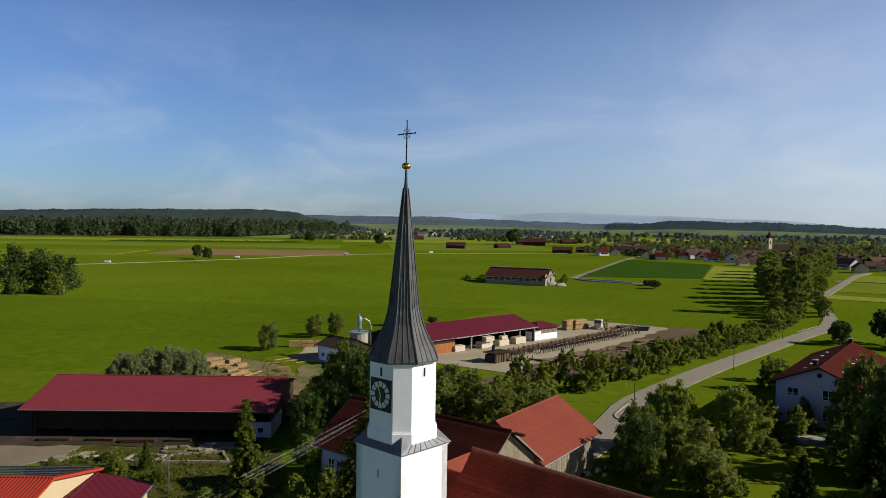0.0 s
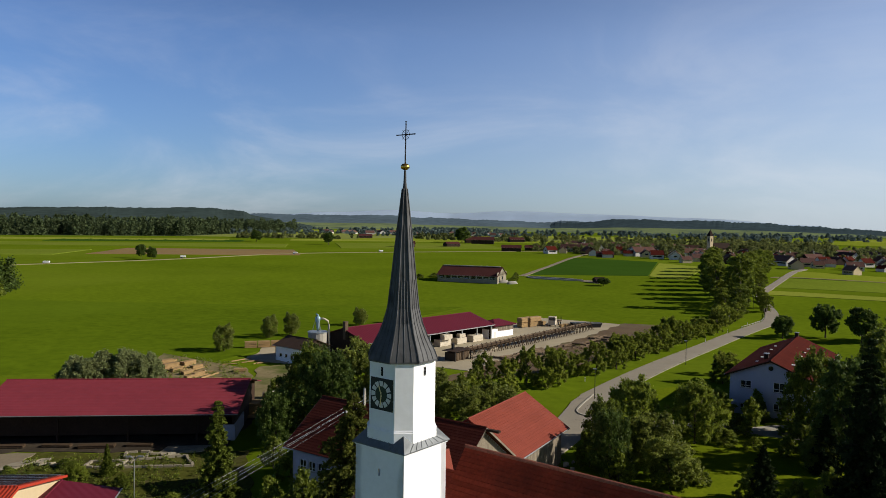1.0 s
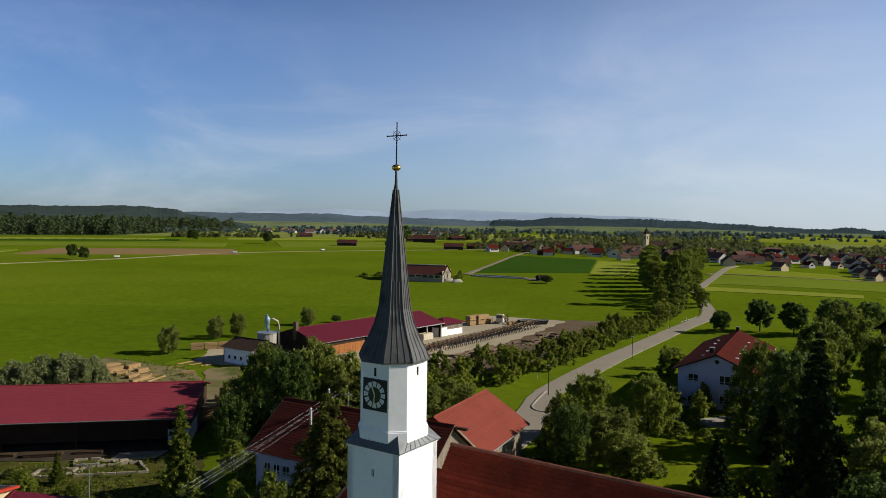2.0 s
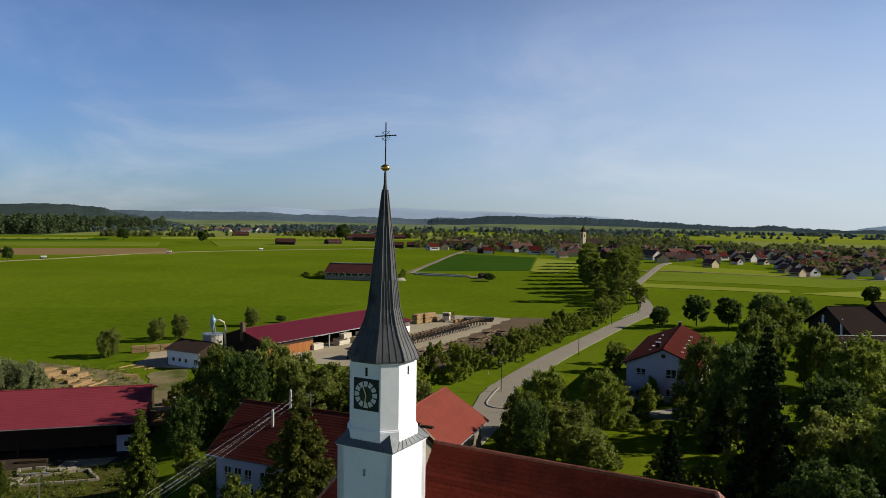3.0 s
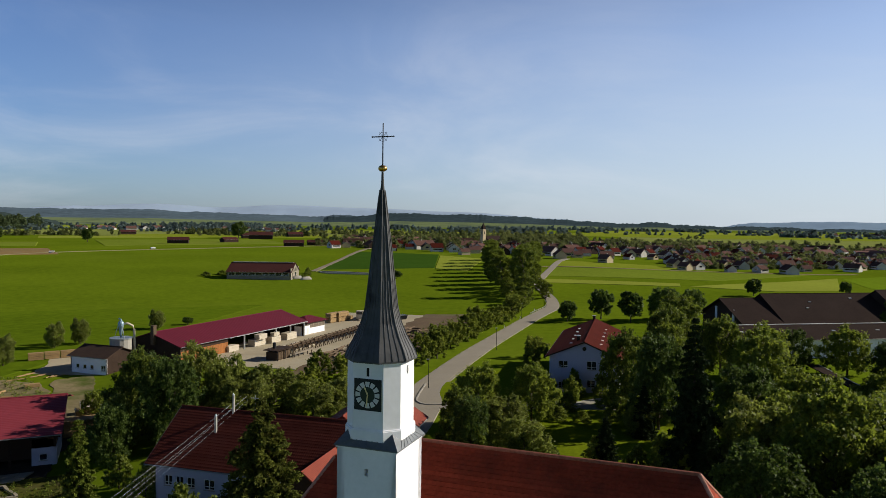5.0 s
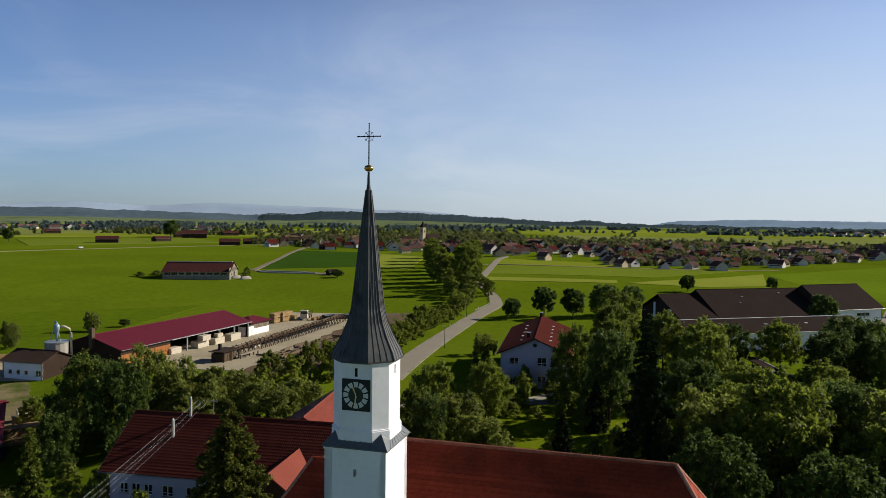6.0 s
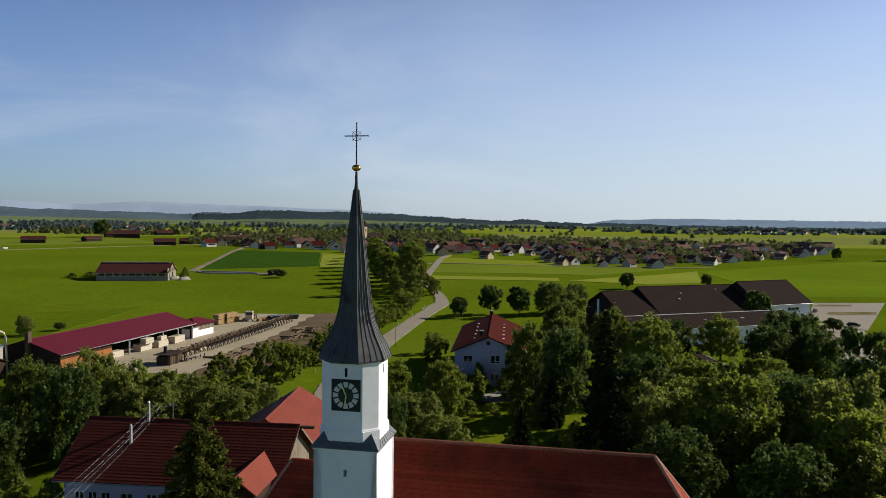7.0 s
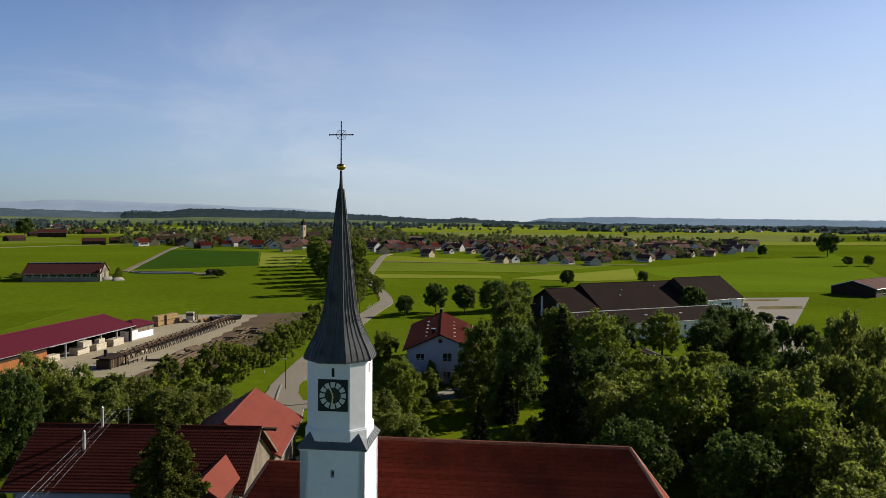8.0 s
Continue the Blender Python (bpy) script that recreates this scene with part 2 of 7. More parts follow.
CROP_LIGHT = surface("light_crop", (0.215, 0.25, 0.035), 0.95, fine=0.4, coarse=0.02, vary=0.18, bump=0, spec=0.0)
DRY = surface("dry_grass_track", (0.21, 0.19, 0.1), 0.95, fine=0.8, coarse=0.05, vary=0.25, bump=0, spec=0.0)
SOIL = surface("ploughed_soil", (0.215, 0.142, 0.055), 0.95, fine=0.5, coarse=0.03, vary=0.2, bump=0.1, spec=0.1)
ROAD = surface("worn_asphalt", (0.25, 0.222, 0.178), 0.9, fine=3, coarse=0.12, vary=0.14, bump=0.05)
SHOULDER = surface("gravel_shoulder", (0.26, 0.235, 0.17), 0.95, fine=2, coarse=0.3, vary=0.3, bump=0.1, stain=((0.09, 0.12, 0.02), 0.8, 0.25))
GRAVEL = surface("gravel_yard", (0.2, 0.165, 0.115), 0.95, fine=2.5, coarse=0.1, vary=0.25, bump=0.15, stain=((0.22, 0.18, 0.12), 0.5, 0.08))
YARD_PALE = surface("pale_yard", (0.36, 0.31, 0.22), 0.95, fine=2.5, coarse=0.1, vary=0.2, bump=0.12, stain=((0.24, 0.2, 0.13), 0.6, 0.07))
WEEDS = surface("weedy_ground", (0.05, 0.066, 0.014), 0.95, fine=1.5, coarse=0.25, vary=0.5, bump=0.4, hue=(1.3, 1, 1), spec=0.0, stain=((0.11, 0.09, 0.05), 0.5, 0.3))
TRODDEN = surface("trodden_yard", (0.2, 0.165, 0.09), 0.95, fine=1.2, coarse=0.12, vary=0.35, bump=0.2, spec=0.0, stain=((0.06, 0.09, 0.015), 0.9, 0.13))
OLD_STONE = surface("old_stone", (0.25, 0.22, 0.165), 0.9, fine=3, coarse=0.4, vary=0.25, bump=0.15, per_object=0.5)
OLD_RED = surface("old_red_roof", (0.115, 0.062, 0.052), 0.9, fine=2, coarse=0.2, vary=0.4, bump=0.1, per_object=0.9, spec=0.03)
# ground colour with the shade below the hall painted in
SHADE_DARK_EARTH = surface("dark_beaten_earth", (0.05, 0.04, 0.03), 0.95, fine=1.5, coarse=0.2, vary=0.4, bump=0.2, spec=0.05, stain=((0.12, 0.1, 0.07), 0.5, 0.2))
MUD = surface("bark_strewn_ground", (0.115, 0.076, 0.042), 0.95, fine=1.5, coarse=0.1, vary=0.35, bump=0.2, stain=((0.1, 0.12, 0.04), 0.6, 0.1))
WATER = surface("clarifier_water", (0.1, 0.13, 0.15), 0.12, fine=0.6, coarse=0.1, vary=0.2, bump=0.02, spec=0.6)
LEAF = surface("leaves", (0.135, 0.185, 0.026), 0.6, fine=0.5, coarse=0.15, vary=0.45, bump=0, hue=(1.25, 1.1, 0.9), per_object=0.5, island=0.7, spec=0.25, translucent=0.55)
LEAF_DARK = surface("dark_leaves", (0.078, 0.118, 0.022), 0.6, fine=0.5, coarse=0.15, vary=0.4, bump=0, per_object=0.4, island=0.7, spec=0.2, translucent=0.5)
LEAF_LIGHT = surface("light_leaves", (0.18, 0.225, 0.034), 0.7, fine=0.5, coarse=0.15, vary=0.4, bump=0, hue=(1.15, 1.05, 0.9), per_object=0.6, island=0.7, spec=0.15, translucent=0.55)
LEAF_OLIVE = surface("olive_leaves", (0.19, 0.22, 0.04), 0.6, fine=0.5, coarse=0.15, vary=0.4, bump=0, per_object=0.4, island=0.7, spec=0.25, translucent=0.55)
LEAF_WILLOW = surface("willow_leaves", (0.23, 0.26, 0.11), 0.7, fine=0.5, coarse=0.15, vary=0.35, bump=0, island=0.6, spec=0.1, translucent=0.5)
NEEDLE = surface("spruce_needles", (0.02, 0.034, 0.01), 0.7, fine=0.8, coarse=0.3, vary=0.45, bump=0, per_object=0.3, island=0.8, spec=0.05, translucent=0.12)
NEEDLE_LIGHT = surface("light_spruce_needles", (0.09, 0.115, 0.016), 0.7, fine=0.8, coarse=0.3, vary=0.45, bump=0, island=0.8, spec=0.05, translucent=0.3)
NEEDLE_YELLOW = surface("olive_spruce_needles", (0.075, 0.09, 0.02), 0.7, fine=0.8, coarse=0.3, vary=0.5, bump=0, hue=(1.3, 1.2, 0.9), island=0.8, spec=0.05, translucent=0.35)
# bluish, lifted base colour carries the haze of the far plain
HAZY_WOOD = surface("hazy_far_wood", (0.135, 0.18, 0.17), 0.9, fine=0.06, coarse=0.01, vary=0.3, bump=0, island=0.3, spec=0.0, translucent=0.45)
DARK_BEAM = surface("dark_beam", (0.06, 0.038, 0.022), 0.85, fine=5, coarse=0.6, vary=0.4, bump=0.2, per_object=0.5)
# lightened base colour takes in some of the distance haze
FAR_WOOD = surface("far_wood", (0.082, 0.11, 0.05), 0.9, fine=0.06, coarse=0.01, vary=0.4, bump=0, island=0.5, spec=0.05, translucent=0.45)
VILLAGE_LEAF = surface("garden_tree_leaves", (0.135, 0.168, 0.06), 0.8, fine=0.12, coarse=0.03, vary=0.4, bump=0, hue=(1.15, 1.0, 0.9), island=0.25, spec=0.1, translucent=0.5)
# distance haze is mixed into the base colours of these far hills
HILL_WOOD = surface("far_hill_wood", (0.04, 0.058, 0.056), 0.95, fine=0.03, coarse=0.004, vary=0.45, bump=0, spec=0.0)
HILL_HAZED = surface("far_dim_wood", (0.085, 0.12, 0.15), 0.95, fine=0.03, coarse=0.004, vary=0.35, bump=0, spec=0.0)
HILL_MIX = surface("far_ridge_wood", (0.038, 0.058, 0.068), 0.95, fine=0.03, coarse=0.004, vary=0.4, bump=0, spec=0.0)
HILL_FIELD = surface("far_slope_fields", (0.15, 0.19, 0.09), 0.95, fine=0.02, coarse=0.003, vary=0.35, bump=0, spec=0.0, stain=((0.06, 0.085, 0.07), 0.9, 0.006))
HILL_BLUE_HAZE = surface("far_blue_hill", (0.22, 0.31, 0.42), 0.95, fine=0.01, coarse=0.002, vary=0.15, bump=0, spec=0.0)
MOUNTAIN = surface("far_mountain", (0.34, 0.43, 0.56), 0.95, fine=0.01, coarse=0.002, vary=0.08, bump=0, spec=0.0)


# ---- mesh helpers ----
def mesh_of(name, verts, faces, material=None, smooth=False):
    me = bpy.data.meshes.new(name)
    me.from_pydata([tuple(v) for v in verts], [], faces)
    if smooth:
        me.polygons.foreach_set("use_smooth", [True] * len(me.polygons))
    if material:
        me.materials.append(material)
    me.update()
    return me


class Shape:
    """Collects boxes, prisms and loops into one mesh."""

    def __init__(self):
        self.v, self.f = [], []

    def add(self, verts, faces):
        k = len(self.v)
        self.v += [tuple(v) for v in verts]
        self.f += [tuple(k + i for i in f) for f in faces]
        return self

    def box(self, x0, y0, z0, x1, y1, z1, m=None):
        vs = [Vector((x, y, z)) for z in (z0, z1) for x, y in ((x0, y0), (x1, y0), (x1, y1), (x0, y1))]
        if m is not None:
            vs = [m @ v for v in vs]
        return self.add(vs, [(3, 2, 1, 0), (4, 5, 6, 7), (0, 1, 5, 4), (1, 2, 6, 5), (2, 3, 7, 6), (3, 0, 4, 7)])

    def slab(self, quad, thick, axis=None):
        """A slab on a polygon, thickened against its normal."""
        q = [Vector(p) for p in quad]
        nrm = (q[1] - q[0]).cross(q[2] - q[0]).normalized() if axis is None else Vector(axis)
        low = [p - nrm * thick for p in q]
        k = len(q)
        return self.add(q + low, [tuple(range(k)), tuple(range(2 * k - 1, k - 1, -1))] + [(i, i + k, (i + 1) % k + k, (i + 1) % k) for i in range(k)])

    def tube(self, pts, radii, sides=8, caps=True, m=None):
        rings = []
        pts = [Vector(p) for p in pts]
        for i, (p, r) in enumerate(zip(pts, radii)):
            d = (pts[min(i + 1, len(pts) - 1)] - pts[max(i - 1, 0)]).normalized()
            u = d.orthogonal().normalized() if abs(d.z) < 0.95 else (Vector((1, 0, 0)) - d * d.x).normalized()
            w = d.cross(u)
            rings.append([p + (u * math.cos(2 * math.pi * k / sides) + w * math.sin(2 * math.pi * k / sides)) * r for k in range(sides)])
        vs = [v for ring in rings for v in ring]
        if m is not None:
            vs = [m @ v for v in vs]
        fs = [(i * sides + k, i * sides + (k + 1) % sides, (i + 1) * sides + (k + 1) % sides, (i + 1) * sides + k) for i in range(len(pts) - 1) for k in range(sides)]
        if caps:
            fs += [tuple(range(sides - 1, -1, -1)), tuple(range((len(pts) - 1) * sides, len(pts) * sides))]
        return self.add(vs, fs)

    def mesh(self, name, material, smooth=False):
        return mesh_of(name, self.v, self.f, material, smooth)


def part(name, shape, material, parent, label="", smooth=False, m=None):
    """One mesh object under a thing or under a part."""
    data = shape.mesh(name, material, smooth) if isinstance(shape, Shape) else shape
    ob = new(name, data)
    ob.parent = parent
    if m is not None:
        ob.matrix_basis = m
    return tagged(ob, label)


def thing(name, m, label, category, group="", kind=""):
    ob = new(name)
    ob.empty_display_size = 0.3
    ob.matrix_basis = m
    return tagged(ob, label, category, group, kind)


def smooth01(v):
    v = max(0.0, min(1.0, v))
    return v * v * (3 - 2 * v)


R_KNOTS = (0, 132, 180, 228, 324, 420, 516, 636, 900, 1800, 3600, 6000)
Z_KNOTS = (0, 0.1, 0.0, -1.7, -1.5, 1.4, 3.8, 6.0, 8.0, 11, 10, 4)


def base_z(r):
    return float(np.interp(r, R_KNOTS, Z_KNOTS))


def gz(x, y):
    """The lie of the land."""
    r = math.hypot(x, y)
    w = 12 + r * 0.03
    z = sum(base_z(max(0, r + d * w)) for d in (-1, -0.5, 0, 0.5, 1)) / 5
    z -= 2.4 * smooth01((-x - 14) / 22) * (1 - smooth01((r - 175) / 60))
    az = math.degrees(math.atan2(x, y))
    z -= 5.0 * smooth01((az - 28) / 25) * smooth01((r - 330) / 200) * (1 - smooth01((r - 900) / 900))
    return z


def on(x, y, dz=0.0, rz=0.0):
    return pose(x, y, gz(x, y) + dz, 0, 0, rz)


# ---- ground, fields, roads ----
def build_ground():
    k = math.asinh(4700 / 60)
    axis = [60 * math.sinh(k * (i / 110 - 1)) for i in range(221)]
    n = len(axis)
    verts = [(x, y, gz(x, y)) for y in axis for x in axis]
    faces = [(j * n + i, j * n + i + 1, (j + 1) * n + i + 1, (j + 1) * n + i) for j in range(n - 1) for i in range(n - 1)]
    tagged(new("ground", mesh_of("ground", verts, faces, GRASS, True)), "wide green meadow plain reaching to the horizon", "meadow", kind="structure")


def drape(name, corners, material, label, category, lift=0.06, n=24, kind="structure"):
    (ax, ay), (bx, by), (cx, cy), (dx, dy) = corners
    verts = []
    ragged = category in ("yard", "garden")
    n = 3 * min(n, 20) if ragged else n
    steps = [0.0, 0.04 / n] + [i / n for i in range(1, n)] + [1 - 0.04 / n, 1.0]
    n += 2
    for j, v in enumerate(steps):
        for i, u in enumerate(steps):
            x = (ax * (1 - u) + bx * u) * (1 - v) + (dx * (1 - u) + cx * u) * v
            y = (ay * (1 - u) + by * u) * (1 - v) + (dy * (1 - u) + cy * u) * v
            rim = i in (0, n) or j in (0, n)
            if ragged and (rim or i in (1, n - 1) or j in (1, n - 1)):
                w_ = 0.7 * math.sin(0.31 * x + 0.47 * y) + 0.4 * math.sin(0.83 * x - 0.61 * y + 1) + 0.2 * math.sin(2.1 * x + 1.7 * y)
                x, y = x + w_ * 0.7, y - w_ * 0.6
            # the outermost edge is tucked into the ground
            verts.append((x, y, gz(x, y) + (-0.1 if rim else 0.4 * lift + 0.05 + 0.00012 * math.hypot(x, y))))
    m = n + 1
    faces = [(j * m + i, j * m + i + 1, (j + 1) * m + i + 1, (j + 1) * m + i) for j in range(n) for i in range(n)]
    return tagged(new(name, mesh_of(name, verts, faces, material)), label, category, kind=kind)


def ribbon(name, pts, widths, material, label, category, lift=0.1, thick=0.0, kind="structure", step=4.0, parent=None):
    """A draped strip along a smooth line."""
    line = []
    pts = [Vector((*p, 0)) for p in pts]
    for i in range(len(pts) - 1):
        p0, p1, p2, p3 = pts[max(i - 1, 0)], pts[i], pts[i + 1], pts[min(i + 2, len(pts) - 1)]
        k = max(2, int((p2 - p1).length / step))
        for j in range(k):
            t = j / k
            p = 0.5 * (2 * p1 + (p2 - p0) * t + (2 * p0 - 5 * p1 + 4 * p2 - p3) * t * t + (3 * p1 - p0 - 3 * p2 + p3) * t ** 3)
            line.append((p, widths[i] * (1 - t) + widths[i + 1] * t))
    line.append((pts[-1], widths[-1]))
    verts, faces = [], []
    for i, (p, w) in enumerate(line):
        d = (line[min(i + 1, len(line) - 1)][0] - line[max(i - 1, 0)][0]).normalized()
        s = Vector((-d.y, d.x, 0)) * w / 2
        tuck = 0.33 if thick else 0.96
        for q, edge in ((p + s, True), (p + s * tuck, False), (p - s * tuck, False), (p - s, True)):
            verts.append((q.x, q.y, gz(q.x, q.y) + (-0.05 if edge and not thick else lift + 0.0004 * q.length)))
        if thick:
            for q in (p + s, p - s):
                verts.append((q.x, q.y, gz(q.x, q.y) - 0.05))
    c = 6 if thick else 4
    for i in range(len(line) - 1):
        a, b = i * c, (i + 1) * c
        faces += [(a + 1, a, b, b + 1), (a + 2, a + 1, b + 1, b + 2), (a + 3, a + 2, b + 2, b + 3)]
        if thick:
            faces += [(a, a + 4, b + 4, b), (a + 5, a + 3, b + 3, b + 5)]
    ob = new(name, mesh_of(name, verts, faces, material))
    if parent:
        ob.parent = parent
        return ob
    return tagged(ob, label, category, kind=kind)


def ridge_hill(name, pts, material, label, depth=500, rough=6, seed=0, foot=None):
    """A long far hill: crest heights along a line, falling to the plain on both sides."""
    rnd = random.Random(seed)
    verts, faces, line = [], [], []
    for i in range(len(pts) - 1):
        (x0, y0, h0), (x1, y1, h1) = pts[i], pts[i + 1]
        for j in range(40):
            t = j / 40
            line.append((x0 + (x1 - x0) * t, y0 + (y1 - y0) * t, h0 + (h1 - h0) * smooth01(t)))
    line.append(pts[-1])
    bumps = [rnd.uniform(-0.5, 0.5) * rough for _ in line]
    bumps = [b * 0.6 + 0.4 * bumps[max(0, i - 1)] + 0.5 * rough * math.sin(i * 0.21 + seed) * math.sin(i * 0.077) for i, b in enumerate(bumps)]
    for (x, y, h), bump in zip(line, bumps):
        d = Vector((x, y, 0)).normalized()
        for off, f in ((-depth, 0.0), (-depth * 0.45, 0.42), (-depth * 0.2, 0.8), (0, 1.0), (depth * 0.4, 0.7)):
            p = Vector((x, y, 0)) + d * off
            g = gz(p.x, p.y)
            verts.append((p.x, p.y, g - 6 + (h + 6 - g) * f + (bump if f == 1.0 else 0) if f else g - 6))
    for i in range(len(line) - 1):
        for k in range(4):
            a, b = i * 5 + k, (i + 1) * 5 + k
            faces.append((a, b, b + 1, a + 1))
    me = mesh_of(name, verts, faces, material, True)
    if foot:
        me.materials.append(foot)
        for i, poly in enumerate(me.polygons):
            poly.material_index = 1 if i % 4 == 0 else 0
    return tagged(new(name, me), label, "hill", kind="structure")


build_ground()


# ---- gable buildings ----
def wall_cells(w, h, holes, t):
    """A wall in the xz plane (outside at y = 0, thickness t inwards), with rectangular holes through it."""
    s = Shape()
    xs = sorted({0, w, *(v for x0, z0, x1, z1 in holes for v in (x0, x1))})
    zs = sorted({0, h, *(v for x0, z0, x1, z1 in holes for v in (z0, z1))})
    for i in range(len(xs) - 1):
        j = 0
        while j < len(zs) - 1:
            cx = (xs[i] + xs[i + 1]) / 2
            k = j
            while k < len(zs) - 1 and not any(x0 < cx < x1 and z0 < (zs[k] + zs[k + 1]) / 2 < z1 for x0, z0, x1, z1 in holes):
                k += 1
            if k > j:
                s.box(xs[i], 0, zs[j], xs[i + 1], t, zs[k])
                j = k
            else:
                j += 1
    return s


def window_set(parent, m, w, h, bars=1, trim=TRIM, sill=True):
    """A window in its opening: frame, sash bars, two panes, sill. m: the wall's frame at the opening's lower left."""
    win = new("window")
    win.parent, win.matrix_basis = parent, m
    f = Shape()
    e = 0.09
    f.box(0, 0.08, 0, e, 0.16, h).box(w - e, 0.08, 0, w, 0.16, h).box(e, 0.08, 0, w - e, 0.16, e).box(e, 0.08, h - e, w - e, 0.16, h)
    for b in range(bars):
        x = w * (b + 1) / (bars + 1)
        f.box(x - 0.05, 0.07, e, x + 0.05, 0.15, h - e)
    if h > 1.1:
        f.box(e, 0.075, h * 0.3 - 0.03, w - e, 0.145, h * 0.3 + 0.03)
    part("window_frame", f, trim, win)
    for b in range(bars + 1):
        part("pane", Shape().box(w * b / (bars + 1) + 0.03, 0.12, 0.03, w * (b + 1) / (bars + 1) - 0.03, 0.13, h - 0.03), GLASS, win)
    if sill:
        part("window_sill", Shape().box(-0.08, -0.08, -0.07, w + 0.08, 0.1, 0.0), CONCRETE, win)
    return win


COURSES = {}


def tile_course(length, material, rise=0.055, run=0.42):
    """One overlapping course of tiles, thicker at its lower edge."""
    key = (round(length, 2), material.name, rise, run)
    if key not in COURSES:
        s = Shape()
        s.add([(0, 0, 0), (length, 0, 0), (length, run, 0), (0, run, 0), (0, 0, rise), (length, 0, rise), (length, run, 0.012), (0, run, 0.012)],
              [(0, 1, 2, 3), (7, 6, 5, 4), (0, 4, 5, 1), (1, 5, 6, 2), (2, 6, 7, 3), (3, 7, 4, 0)][0:1] + [(4, 5, 6, 7), (0, 1, 5, 4), (1, 2, 6, 5), (2, 3, 7, 6), (3, 0, 4, 7)])
        COURSES[key] = s.mesh("tile_course", material)
    return COURSES[key]


def roof_pair(bld, L, hw, ze, zr, material, thick=0.16, courses=0.0, cap=None, soffit=None, y_mid=0.0, x0=0.0, verge=None):
    """Two slopes over local x 0..L, y -hw..hw, in the building's frame; z is above its base."""
    for side in (-1, 1):
        e0, e1 = Vector((x0, side * hw, ze)), Vector((x0 + L, side * hw, ze))
        r0, r1 = Vector((x0, y_mid, zr)), Vector((x0 + L, y_mid, zr))
        q = [e0, e1, r1, r0] if side < 0 else [e1, e0, r0, r1]
        slope = part("roof_slope", Shape().slab(q, thick), material if not courses else (soffit or material), bld)
        if courses:
            up = (r0 - e0).normalized()
            n = int((r0 - e0).length / courses)
            xd = Vector((1, 0, 0)) if side < 0 else Vector((-1, 0, 0))
            nz = xd.cross(up)
            start = e0 if side < 0 else e1
            me = tile_course(L, material, 0.06, courses * 1.04)
            for i in range(n):
                o = start + up * ((r0 - e0).length * i / n) + nz * 0.012
                m = Matrix((( xd.x, up.x, nz.x, o.x), (xd.y, up.y, nz.y, o.y), (xd.z, up.z, nz.z, o.z), (0, 0, 0, 1)))
                part("tile_course", me, material, slope, m=m)
        if verge:
            for x in (x0 - 0.05, x0 + L - 0.03):
                s = Shape()
                a, b = Vector((x, side * hw, ze)), Vector((x, y_mid, zr))
                s.add([a + Vector((0, 0, -0.25)), a + Vector((0.08, 0, -0.25)), a + Vector((0.08, 0, 0.05)), a + Vector((0, 0, 0.05)),
                       b + Vector((0, 0, -0.25)), b + Vector((0.08, 0, -0.25)), b + Vector((0.08, 0, 0.05)), b + Vector((0, 0, 0.05))],
                      [(0, 1, 2, 3), (7, 6, 5, 4), (0, 4, 5, 1), (1, 5, 6, 2), (2, 6, 7, 3), (3, 7, 4, 0)])
                part("verge_board", s, verge, bld)
        gut = Shape().tube([(x0, side * (hw + 0.06), ze - 0.08), (x0 + L, side * (hw + 0.06), ze - 0.08)], [0.08, 0.08], 6)
        part("gutter", gut, GREY_METAL, bld)
    part("ridge_cap", Shape().tube([(x0, y_mid, zr + 0.02), (x0 + L, y_mid, zr + 0.02)], [0.13, 0.13], 8), cap or material, bld)


def gable_wall(w, h, peak, t, holes=()):
    """A gable wall: cells up to the eave, then the triangle."""
    s = wall_cells(w, h, holes, t)
    s.add([(0, 0, h), (w, 0, h), (w / 2, 0, peak), (0, t, h), (w, t, h), (w / 2, t, peak)], [(0, 1, 2), (5, 4, 3), (0, 2, 5, 3), (2, 1, 4, 5)])
    return s


def gable_building(name, label, category, R0, th, L, hw, ze, zr, zg, wall, roof, over=0.6, over_g=0.5, windows=None, courses=0.0, walls=True, verge=None, cap=None, group="", soffit=None, gable_mat=None, bury=0.6):
    """R0: one end of the ridge; th: the ridge's direction; near side = right of it. windows: {'n','f','0','1'} -> [(x, z, w, h, bars)]."""
    bld = thing(name, pose(R0[0], R0[1], zg, 0, 0, th), label, category, group)
    ze, zr = ze - zg, zr - zg
    roof_pair(bld, L, hw, ze, zr, roof, courses=courses, cap=cap, verge=verge, soffit=soffit)
    if walls:
        slope = (zr - ze) / hw
        ww = hw - over
        h = ze + slope * over - 0.2
        peak = zr - 0.2
        windows = windows or {}
        LL = L - 2 * over_g
        for side, m, length in (("n", pose(over_g, -ww, 0, 0, 0, 0), LL), ("f", pose(L - over_g, ww, 0, 0, 0, 180), LL),
                                ("0", pose(over_g, ww, 0, 0, 0, -90), 2 * ww), ("1", pose(L - over_g, -ww, 0, 0, 0, 90), 2 * ww)):
            ws = windows.get(side, [])
            holes = [(x, z, x + w, z + hh) for x, z, w, hh, *_ in ws]
            s = wall_cells(length, h, holes, 0.3) if side in "nf" else gable_wall(length, h, peak, 0.3, holes)
            s.box(0, 0.01, -bury, length, 0.29, 0.01)
            wob = part("wall", s, (gable_mat if gable_mat and side in "01" else wall), bld, m=m)
            for x, z, w, hh, *rest in ws:
                window_set(wob, pose(x, 0, z), w, hh, rest[0] if rest else 1)
    return bld


